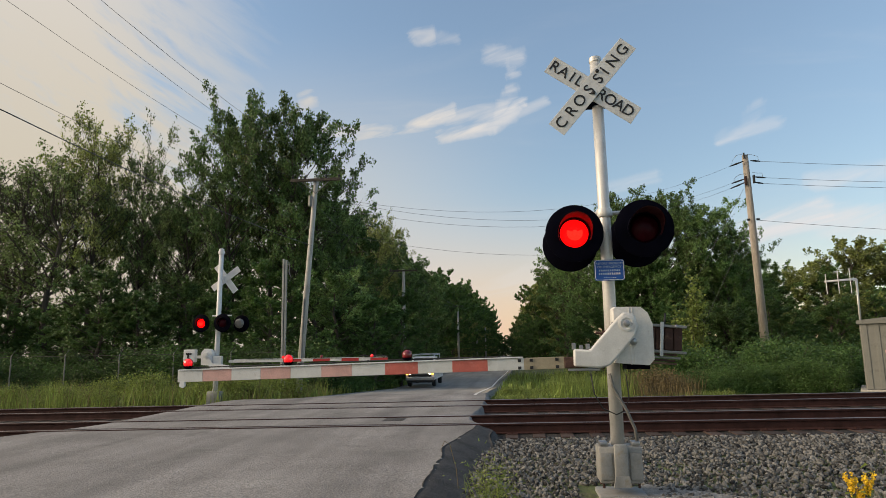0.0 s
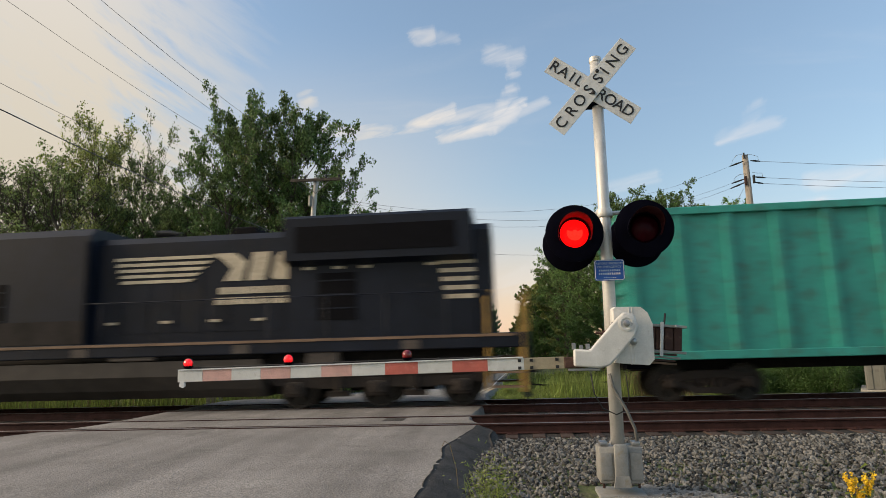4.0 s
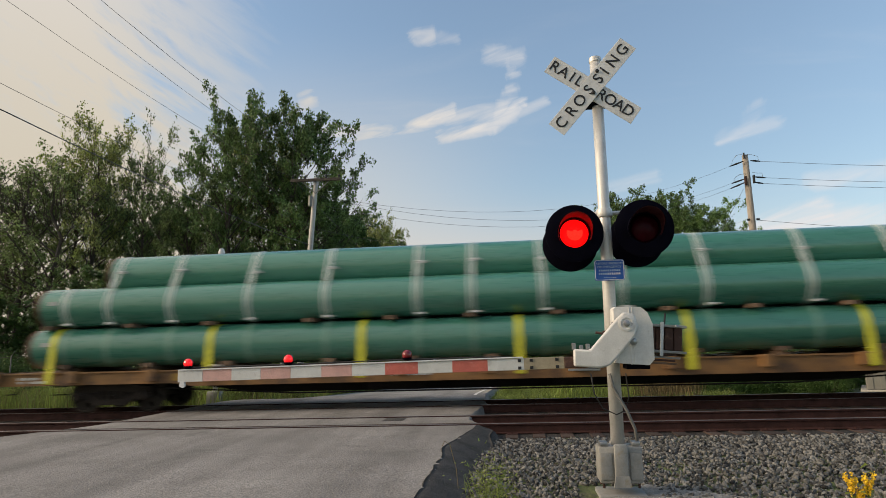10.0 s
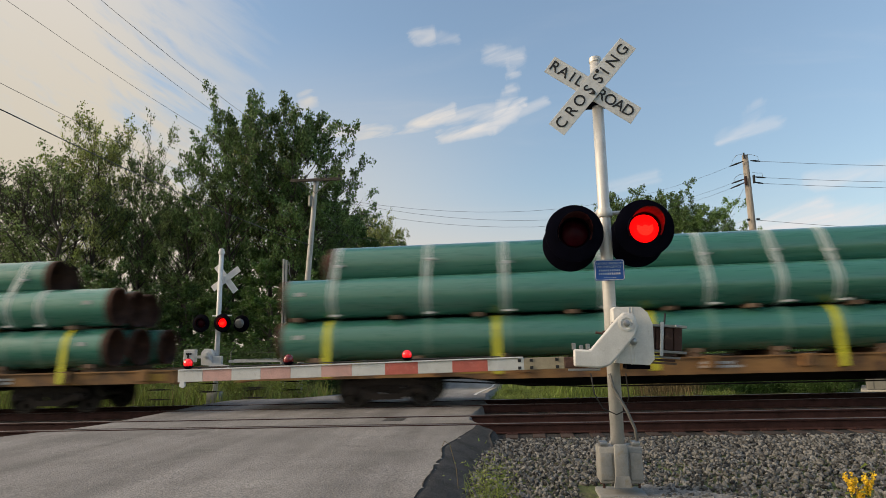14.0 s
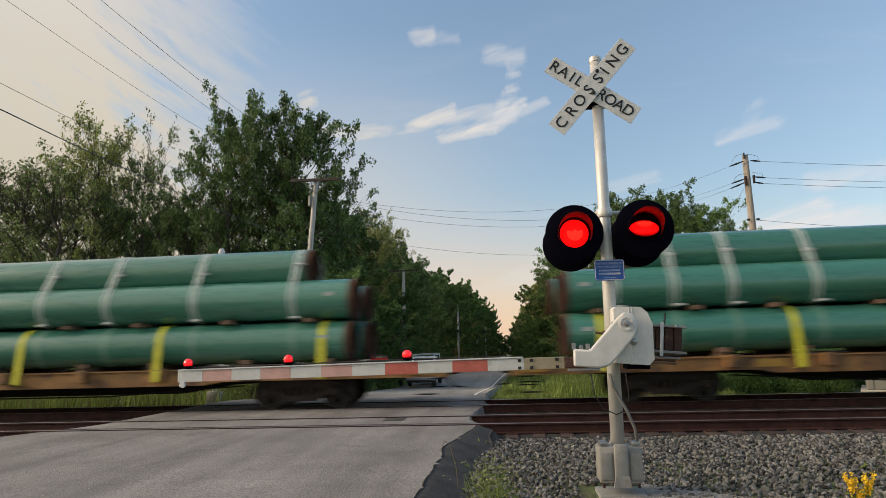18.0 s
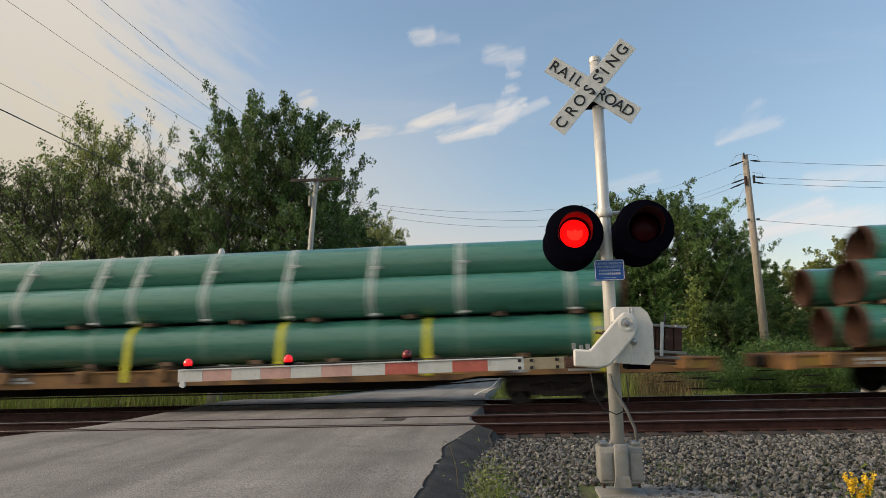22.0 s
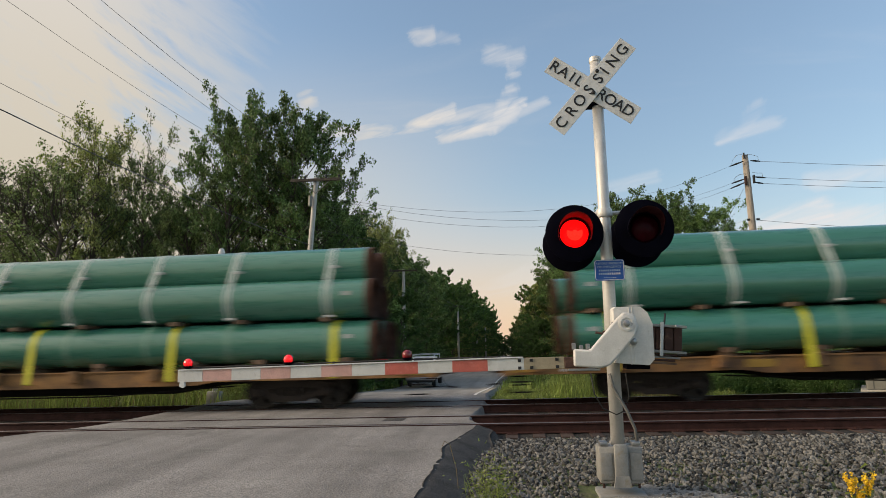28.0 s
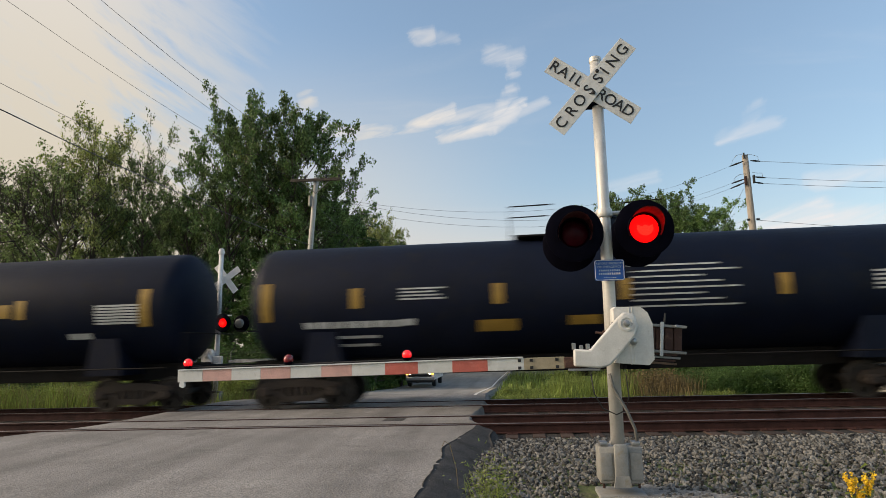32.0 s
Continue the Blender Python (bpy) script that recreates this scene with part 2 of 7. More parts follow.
POLE_WOOD = material("weathered_pole_wood", (0.32, 0.28, 0.235), 0.9, var=0.3, scale=2, fine=30, bump=0.5, stretch=(6, 6, 0.7), stain=(0.14, 0.12, 0.10))
BARK = material("bark", (0.075, 0.062, 0.05), 0.95, var=0.35, scale=3, fine=20, bump=0.8, bump_dist=0.03, stretch=(3, 3, 0.6))
PIPE_GREEN = material("green_epoxy_coating", (0.048, 0.188, 0.138), 0.30, var=0.10, scale=0.8, fine=9, bump=0.05, obj_random=0.10, stretch=(0.15, 1, 1), coat=1.0)
PIPE_RUST = material("rusty_pipe_end", (0.085, 0.040, 0.026), 0.9, var=0.4, scale=3, fine=30, bump=0.4)
STRAP_WHITE = material("white_strap", (0.52, 0.58, 0.56), 0.6, var=0.15, scale=4, fine=40, bump=0.1)
STRAP_FAINT = material("thin_grey_strap", (0.13, 0.27, 0.21), 0.6, var=0.2, scale=4, fine=40, bump=0.1)
STRAP_YELLOW = material("yellow_webbing", (0.60, 0.58, 0.03), 0.6, var=0.15, scale=4, fine=40, bump=0.1)
DECK_TAN = material("ochre_car_paint", (0.265, 0.135, 0.045), 0.65, var=0.3, scale=1.2, fine=14, bump=0.2, obj_random=0.15, stain=(0.075, 0.042, 0.027), stain_lo=0.46, stain_hi=0.64, stain_scale=1.9)
UNDER = material("black_underframe", (0.010, 0.009, 0.009), 0.8, var=0.4, scale=3, fine=30, bump=0.3, stain=(0.03, 0.022, 0.018), spec=0.2)
TRUCK_STEEL = material("grimy_bogie_steel", (0.030, 0.024, 0.021), 0.75, 0.1, var=0.4, scale=5, fine=40, bump=0.3, stain=(0.075, 0.055, 0.043), spec=0.25)
WHEEL_STEEL = material("wheel_steel", (0.030, 0.025, 0.022), 0.6, 0.3, var=0.3, scale=6, fine=40, bump=0.2)
TIMBER = material("timber_blocking", (0.135, 0.088, 0.058), 0.9, var=0.35, scale=4, fine=30, bump=0.4, obj_random=0.3)
LOCO_BLACK = material("black_locomotive_paint", (0.0072, 0.0105, 0.0205), 0.45, spec=0.25, var=0.3, scale=1.5, fine=15, bump=0.08, stain=(0.024, 0.021, 0.019), stain_lo=0.56, stain_hi=0.80, stain_scale=0.6)
LOCO_GRILLE = material("radiator_grille", (0.004, 0.004, 0.006), 0.7, spec=0.1, var=0.3, scale=5, fine=40, bump=0.3)
LOCO_CREAM = material("cream_lettering", (0.55, 0.47, 0.35), 0.6, var=0.2, scale=3, fine=20, bump=0.05, stain=(0.28, 0.20, 0.13), stain_lo=0.52, stain_hi=0.75)
LOCO_STRIPE = material("dirty_sill_stripe", (0.20, 0.125, 0.08), 0.7, var=0.3, scale=2, fine=20, bump=0.1, stain=(0.12, 0.07, 0.045))
DUSTY = material("dusty_underfloor_steel", (0.085, 0.070, 0.060), 0.85, var=0.35, scale=3, fine=25, bump=0.2, stain=(0.045, 0.037, 0.032))
DUSTY_BLACK = material("dust_coated_black_paint", (0.026, 0.022, 0.021), 0.8, spec=0.2, var=0.4, scale=1.5, fine=14, bump=0.1, stain=(0.045, 0.036, 0.030), stain_scale=1.2)
RAIL_GOLD = material("yellow_handrail", (0.36, 0.22, 0.05), 0.6, var=0.25, scale=3, fine=30, bump=0.1)
TANK_GREY = material("fuel_tank_grime", (0.040, 0.034, 0.030), 0.7, var=0.35, scale=2, fine=20, bump=0.15, stain=(0.075, 0.06, 0.05))
# pale base colour stands in for sky mirrored in the locomotive windows
GLASS = material("sky_tinted_window_glass", (0.24, 0.26, 0.27), 0.10, var=0.1, bump=0.0)
CAR_GLASS = material("tinted_car_glass", (0.018, 0.022, 0.024), 0.08, var=0.1, bump=0.0)
TANK_BLACK = material("black_tank_paint", (0.0050, 0.0080, 0.0200), 0.55, spec=0.13, var=0.2, scale=1.0, fine=12, bump=0.05, stain=(0.014, 0.014, 0.015), stain_lo=0.52, stain_hi=0.8)
MARK_YELLOW = material("reflective_yellow", (0.30, 0.18, 0.03), 0.5, var=0.2, scale=4, fine=30, bump=0.05)
MARK_WHITE = material("stencil_white", (0.45, 0.46, 0.46), 0.6, var=0.25, scale=4, fine=30, bump=0.05)
TEAL = material("teal_car_paint", (0.035, 0.30, 0.25), 0.5, var=0.18, scale=1.2, fine=12, bump=0.1, stain=(0.06, 0.09, 0.08), stain_lo=0.5, stain_hi=0.75)
BUNGALOW = material("bungalow_aluminium", (0.19, 0.19, 0.172), 0.6, 0.1, var=0.12, scale=1.5, fine=20, bump=0.08, stain=(0.09, 0.088, 0.08))
TRUCK_WHITE = material("white_car_paint", (0.80, 0.80, 0.80), 0.3, var=0.08, scale=3, fine=30, bump=0.02, coat=0.5)
HEADLAMP = material("lit_headlamp", (0.8, 0.7, 0.5), 0.2, var=0.05, bump=0.0, emit=(1.0, 0.72, 0.35), emit_strength=7.0)
AMBER = material("lit_amber_lamp", (0.7, 0.3, 0.05), 0.2, var=0.05, bump=0.0, emit=(1.0, 0.35, 0.04), emit_strength=3.5)
LEAF = material("tree_leaves", (0.118, 0.196, 0.056), 0.6, var=0.25, scale=0.35, fine=3, bump=0.0, island=0.62, obj_random=0.25, transmit=0.30)
# lighter, yellower leaf copy: evening sun is put into the colour
LEAF_WARM = material("sun_tinted_leaves", (0.190, 0.222, 0.060), 0.6, var=0.3, scale=0.35, fine=3, bump=0.0, island=0.60, obj_random=0.2, transmit=0.28)
LEAF_OLIVE = material("dull_olive_leaves", (0.128, 0.175, 0.058), 0.7, var=0.3, scale=0.35, fine=3, bump=0.0, island=0.60, obj_random=0.2, transmit=0.28)
# green of the bushes; on trees its darkness stands in for shade
LEAF_BUSH_SHADE = material("bush_and_shade_leaves", (0.066, 0.128, 0.028), 0.65, var=0.3, scale=0.6, fine=4, bump=0.0, island=0.45, obj_random=0.25, transmit=0.3)
GRASS = material("grass_blades", (0.20, 0.255, 0.056), 0.7, var=0.35, scale=0.5, fine=4, bump=0.0, island=0.45, transmit=0.35)
GRASS_DRY = material("dry_grass", (0.17, 0.13, 0.06), 0.8, var=0.35, scale=0.5, fine=4, bump=0.0, island=0.4, transmit=0.3)
GOLDENROD = material("goldenrod_flowers", (0.85, 0.58, 0.03), 0.7, var=0.25, scale=20, fine=60, bump=0.0, island=0.3, transmit=0.2)
WIRE_GREY = material("galvanised_wire", (0.20, 0.20, 0.19), 0.6, 0.3, var=0.2)
FENCE_WIRE = material("tarnished_fence_wire", (0.055, 0.055, 0.045), 0.8, 0.0, var=0.3)
NOTICE_INK = material("weathered_notice_ink", (0.34, 0.44, 0.56), 0.6, var=0.15, scale=10, fine=60, bump=0.0)
BOX_GREY = material("weathered_grey_casting", (0.25, 0.25, 0.24), 0.6, 0.0, var=0.2, scale=5, fine=50, bump=0.15, stain=(0.22, 0.17, 0.10), stain_lo=0.55, stain_hi=0.8)
CONDUIT = material("grey_flexible_conduit", (0.15, 0.145, 0.135), 0.6, var=0.2, scale=6, fine=60, bump=0.2)
ARM_RED_WORN = material("bleached_reflective_red", (0.60, 0.36, 0.32), 0.45, var=0.15, scale=5, fine=80, bump=0.05, stain=(0.50, 0.34, 0.30))
PACKED_STONE = material("packed_pale_gravel", (0.27, 0.26, 0.24), 0.95, var=0.3, scale=4, fine=70, bump=1.0, bump_dist=0.02, speckle=0.5, stain=(0.16, 0.15, 0.14))
POLE_GREY = material("silvered_pole_wood", (0.40, 0.39, 0.36), 0.9, var=0.3, scale=2, fine=30, bump=0.5, stretch=(6, 6, 0.7), stain=(0.20, 0.18, 0.15))
POST_GREY = material("dull_zinc_post", (0.33, 0.33, 0.31), 0.6, 0.2, var=0.2, scale=3, fine=40, bump=0.1)
ARM_LIT = material("lit_gate_lamp", (0.55, 0.015, 0.02), 0.18, var=0.15, scale=25, fine=80, bump=0.2, coat=0.8, emit=(1.0, 0.008, 0.012), emit_strength=0.42)
ARM_UNLIT = material("unlit_gate_lamp", (0.20, 0.008, 0.012), 0.18, var=0.2, scale=25, fine=80, bump=0.2, coat=0.8)
SIGN_RED = material("reflective_red", (0.42, 0.030, 0.030), 0.45, var=0.15, scale=5, fine=80, bump=0.05)


# ---- building helpers ----
GRADE = 0.0096          # the line climbs towards +x
LEAN = -math.degrees(math.atan(GRADE))
NEAR_RAIL, GAUGE, SPACING = 12.228, 1.505, 3.807
YC1 = NEAR_RAIL + GAUGE / 2
YC2 = YC1 + SPACING     # centre line of the train's track
RNG = np.random.default_rng(7)


class Mesh:
    """Collects faces with material slots, then becomes one mesh object."""

    def __init__(self):
        self.v, self.f, self.m = [], [], []

    def add(self, verts, faces, mat=0, at=None):
        o = len(self.v)
        self.v += [tuple(at @ Vector(p)) for p in verts] if at is not None else [tuple(p) for p in verts]
        self.f += [tuple(o + i for i in q) for q in faces]
        self.m += [mat] * len(faces)
        return self

    def box(self, x0, x1, y0, y1, z0, z1, mat=0, at=None, ch=0.0):
        if ch <= 0:
            v = [(x, y, z) for x in (x0, x1) for y in (y0, y1) for z in (z0, z1)]
            f = [(0, 1, 3, 2), (4, 6, 7, 5), (0, 4, 5, 1), (2, 3, 7, 6), (0, 2, 6, 4), (1, 5, 7, 3)]
            return self.add(v, f, mat, at)
        bm = bmesh.new()
        bmesh.ops.create_cube(bm, size=1.0)
        for w in bm.verts:
            w.co = Vector(((x0 + x1) / 2 + w.co.x * (x1 - x0), (y0 + y1) / 2 + w.co.y * (y1 - y0), (z0 + z1) / 2 + w.co.z * (z1 - z0)))
        bmesh.ops.bevel(bm, geom=list(bm.edges), offset=ch, segments=2, affect="EDGES", profile=0.5)
        bm.verts.index_update()
        self.add([w.co[:] for w in bm.verts], [[w.index for w in q.verts] for q in bm.faces], mat, at)
        bm.free()
        return self

    def rings(self, rings, mat=0, closed=True, cap=True, at=None):
        n = len(rings[0])
        v = [p for r in rings for p in r]
        f = []
        for i in range(len(rings) - 1):
            for j in range(n if closed else n - 1):
                k = (j + 1) % n
                f.append((i * n + j, i * n + k, (i + 1) * n + k, (i + 1) * n + j))
        if cap:
            f += [tuple(range(n - 1, -1, -1)), tuple(range((len(rings) - 1) * n, len(rings) * n))]
        return self.add(v, f, mat, at)

    def tube(self, path, radii, n=10, mat=0, cap=True, at=None):
        path = [Vector(p) for p in path]
        if isinstance(radii, (int, float)):
            radii = [radii] * len(path)
        rings = []
        for i, p in enumerate(path):
            d = (path[min(i + 1, len(path) - 1)] - path[max(i - 1, 0)]).normalized()
            a = d.cross(Vector((0, 0, 1)) if abs(d.z) < 0.95 else Vector((1, 0, 0))).normalized()
            b = d.cross(a)
            rings.append([p + (a * math.cos(2 * math.pi * k / n) + b * math.sin(2 * math.pi * k / n)) * radii[i] for k in range(n)])
        return self.rings(rings, mat, True, cap, at)

    def lathe(self, prof, n=24, mat=0, at=None, cap=True):
        """prof: (radius, height) pairs about the z axis."""
        rings = [[(r * math.cos(2 * math.pi * k / n), r * math.sin(2 * math.pi * k / n), h) for k in range(n)] for r, h in prof]
        return self.rings(rings, mat, True, cap, at)

    def prism(self, outline, y0, y1, mat=0, at=None):
        """An outline in x and z, drawn out along y."""
        return self.rings([[(x, y0, z) for x, z in outline], [(x, y1, z) for x, z in outline]], mat, True, True, at)

    def data(self, name, mats, smooth=False):
        me = bpy.data.meshes.new(name)
        me.from_pydata(self.v, [], self.f)
        for m in mats if isinstance(mats, (list, tuple)) else [mats]:
            me.materials.append(m)
        if any(self.m):
            me.polygons.foreach_set("material_index", self.m)
        if smooth:
            me.set_sharp_from_angle(angle=radians(38)) if smooth == "auto" else None
            me.polygons.foreach_set("use_smooth", [True] * len(self.f))
        me.validate()
        me.update()
        return me

    def ob(self, name, mats, parent=None, smooth=False, label="", at=None):
        return link(name, self.data(name, mats, smooth), parent, label, at)


def link(name, data, parent=None, label="", at=None):
    o = new(name, data)
    if parent is not None:
        o.parent = parent
    if label:
        o["label"] = label
    if at is not None:
        o.matrix_local = at
    return o


def thing(name, at, label, category, group="", kind=""):
    e = new(name)
    e.matrix_world = at
    e.empty_display_size = 0.2
    return tagged(e, label, category, group, kind)


def text_data(s, size, mat, depth=0.002, gap=1.0, bold=0.0):
    """Lettering in the built-in font as a mesh, centred, in the x-z plane facing -y."""
    c = bpy.data.curves.new("lettering", "FONT")
    c.body, c.size, c.align_x, c.align_y, c.extrude = s, size, "CENTER", "CENTER", depth
    c.space_character, c.offset = gap, bold
    o = new("lettering_tool", c)
    me = bpy.data.meshes.new_from_object(o.evaluated_get(bpy.context.evaluated_depsgraph_get()))
    bpy.data.objects.remove(o)
    bpy.data.curves.remove(c)
    me.transform(Matrix.Rotation(radians(90), 4, "X"))
    me.materials.clear()
    me.materials.append(mat)
    return me


def zline(x):
    return GRADE * x


# ---- ground, road and tracks ----
def smooth(a, b, v):
    t = min(1.0, max(0.0, (v - a) / (b - a)))
    return t * t * (3 - 2 * t)


def fall(y):
    """How far the land drops beyond the crossing."""
    return 0.046 * min(max(y - 20, 0), 20) + 0.0112 * min(max(0, y - 40), 700)


def ground_z(x, y):
    """The lie of the land: a low embankment with falling ground behind it."""
    z = zline(x)
    z += -0.215 - 0.16 * smooth(19.0, 22.0, y) - fall(y)
    z += -0.05 * smooth(7.5, 5.5, y) - 0.5 * smooth(4.5, -6, y) * smooth(-0.5, 2.5, x)
    return z


def sheet(xs, ys, height):
    v = [(x, y, height(x, y)) for y in ys for x in xs]
    n = len(xs)
    f = [(j * n + i, j * n + i + 1, (j + 1) * n + i + 1, (j + 1) * n + i) for j in range(len(ys) - 1) for i in range(n - 1)]
    return v, f


def spread(lo, hi, step, far, grow=1.5):
    out = list(np.arange(lo, hi + 1e-6, step))
    d = step
    while out[-1] < far:
        d *= grow
        out.append(out[-1] + d)
    d = step
    while out[0] > -far:
        d *= grow
        out.insert(0, out[0] - d)
    return [float(a) for a in out]


def ground():
    xs, ys = spread(-40, 40, 1.0, 2500), spread(-12, 60, 0.6, 2500)
    v, f = sheet(xs, ys, lambda x, y: ground_z(x, y) + 0.05 * noise.noise(Vector((x * 0.4, y * 0.4, 0))) * (1 if y > 20 else 0.3))
    tagged(Mesh().add(v, f).ob("ground", SOIL, smooth=True), "grassy earth with weeds beside the railway", "ground", kind="structure")


def road_z(x, y):
    z = zline(x)
    z += -0.05 * smooth(11.0, 6.5, y) - 0.25 * smooth(6.5, -8, y)
    z += -0.12 * smooth(18.6, 22.6, y) - fall(y)
    return z


def road_edges(y):
    """Left and right edge of the pavement at y."""
    left = -8.85 - 1.1 * smooth(13.5, 10.5, y) + 1.2 * smooth(18, 26, y) + 0.2 * smooth(8, 0, y)
    right = -0.72 - 0.15 * smooth(16, 13.5, y) + 0.25 * smooth(13.2, 12.2, y) - 0.33 * smooth(12.0, 9.4, y) - 0.23 * smooth(19, 24, y) + 0.17 * smooth(24, 38, y) + 1.0 * smooth(36, 80, y)
    if y > 26:
        left = -7.65 + 0.4 * smooth(26, 50, y)
    return left, right


def strip(y0, y1, step, edges, lift, cols=14, top=road_z, thick=0.25):
    ys = list(np.arange(y0, y1, step)) + [y1]
    v, f = [], []
    n = cols + 1
    for y in ys:
        a, b = edges(y)
        for i in range(n):
            x = a + (b - a) * i / cols
            v.append((x, y, top(x, y) + lift))
    for j in range(len(ys) - 1):
        for i in range(cols):
            f.append((j * n + i, j * n + i + 1, (j + 1) * n + i + 1, (j + 1) * n + i))
    m = Mesh().add(v, f)
    o = len(v)
    for side in (0, cols):
        out = -1 if side == 0 else 1
        rows = [[j * n + side for j in range(len(ys))]]
        for dx, dz in ((0.16, 0.10), (0.30, 0.35), (0.42, 0.75), (0.50, 1.0)):
            base = len(m.v)
            m.v += [(v[k][0] + out * thick * dx * (1.0 + 0.5 * noise.noise(Vector((v[k][1] * 2.3, dz, side)))), v[k][1], v[k][2] - thick * dz) for k in rows[0]]
            rows.append(list(range(base, base + len(ys))))
        for a, b in zip(rows, rows[1:]):
            for j in range(len(ys) - 1):
                q = (a[j], a[j + 1], b[j + 1], b[j])
                m.f.append(q if side else q[::-1])
                m.m.append(0)
    return m


RAIL_PROFILE = [(-0.075, -0.185), (0.075, -0.185), (0.075, -0.172), (0.012, -0.155), (0.010, -0.045), (0.036, -0.034), (0.036, -0.006), (0.028, 0.0), (-0.028, 0.0), (-0.036, -0.006), (-0.036, -0.034), (-0.010, -0.045), (-0.012, -0.155), (-0.075, -0.172)]


def road():
    r = thing("road", pose(0, 0, 0), "grey worn asphalt road over the level crossing", "road", kind="structure")
    # the approach, the paving between the rails, the far side; flangeways stay open beside each rail
    def edges(y):
        return road_edges(y)
    cuts = [(-30, NEAR_RAIL - 0.15, "approach"), (NEAR_RAIL + 0.21, NEAR_RAIL + GAUGE - 0.16, "crossing_panel"), (NEAR_RAIL + GAUGE + 0.12, NEAR_RAIL + SPACING - 0.14, "crossing_panel"),
            (NEAR_RAIL + SPACING + 0.20, NEAR_RAIL + SPACING + GAUGE - 0.20, "crossing_panel"), (NEAR_RAIL + SPACING + GAUGE + 0.14, 26, "approach")]
    for a, b, nm in cuts:
        strip(a, b, 0.4 if b - a > 2 else 0.2, edges, -0.012, 18).ob(nm, ASPHALT, r)
    strip(26.01, 80, 2.0, edges, -0.012, 8).ob("far_lane", ROAD_FAR, r, True)
    strip(80.01, 700, 20.0, lambda y: (-7.2, 0.07), -0.012, 4).ob("far_lane", ROAD_FAR, r, True)
    # painted edge line
    strip(21.5, 300, 2.0, lambda y: (road_edges(min(y, 80))[1] - 0.40, road_edges(min(y, 80))[1] - 0.28), -0.006, 1, thick=0.002).ob("edge_line", PAINT_WHITE, r)
    # the crumbling tar shoulder on the near side
    def shoulder(y):
        e = road_edges(y)[1]
        return e - 0.05 - 0.08 * noise.noise(Vector((y * 1.3, 0, 3))), e + 0.52 - 0.25 * smooth(10.3, 11.6, y) + 0.06 * noise.noise(Vector((y * 1.9, 5, 0)))
    def crumble(x, y):
        e = road_edges(y)[1]
        return road_z(x, y) - 0.42 * max(0.0, x - e) ** 1.15 + 0.02 * noise.noise(Vector((x * 6, y * 6, 0)))
    strip(3.0, 12.0, 0.12, shoulder, -0.006, 10, crumble, 0.3).ob("tar_shoulder", ASPHALT_DARK, r, True)
    # a dark patch in the crossing
    Mesh().box(-2.62, -2.20, 13.0, 13.5, zline(-2.4) - 0.03, zline(-2.4) - 0.005).ob("tar_patch", ASPHALT_DARK, r)


def track(yc, near):
    t = thing("railway_track", pose(0, yc, 0, 0, LEAN, 0), "rusty brown rails on weathered timber ties" if near else "far railway track that carries the freight train", "track", "parallel railway tracks", "structure")
    for s in (-1, 1):
        m = Mesh()
        prof = [(p[0] * 1.0, p[1]) for p in RAIL_PROFILE]
        for x0, x1 in ((-900, -60), (-60, 60), (60, 900)):
            rings = [[(x, s * GAUGE / 2 + a, b) for a, b in prof] for x in (x0, x1)]
            m.rings(rings, 0, True, False)
            k = len(prof)
            start = len(m.f) - k
            m.m[start + 7] = 1
            for d in (6, 8):
                m.m[start + d] = 1
        m.ob("rail", [RAIL_SIDE, RAIL_TOP], t)
    return t


def ballast():
    v, f = [], []
    ys = [9.3, 9.8, 10.3, 10.9, 11.3, 13.0, 15.0, 17.0, 18.3, 18.9, 19.6, 20.4]
    zs = [-0.25, -0.22, -0.21, -0.215, -0.215, -0.19, -0.20, -0.19, -0.20, -0.24, -0.36, -0.50]
    xs = spread(-14, 14, 0.5, 900, 1.4)
    v = [(x, y, zline(x) + z + 0.02 * noise.noise(Vector((x * 2, y * 2, 0)))) for y, z in zip(ys, zs) for x in xs]
    n = len(xs)
    f = [(j * n + i, j * n + i + 1, (j + 1) * n + i + 1, (j + 1) * n + i) for j in range(len(ys) - 1) for i in range(n - 1)]
    tagged(Mesh().add(v, f).ob("ballast_bed", GRAVEL, smooth=True), "dark crushed stone bed under the tracks", "ballast", kind="structure")


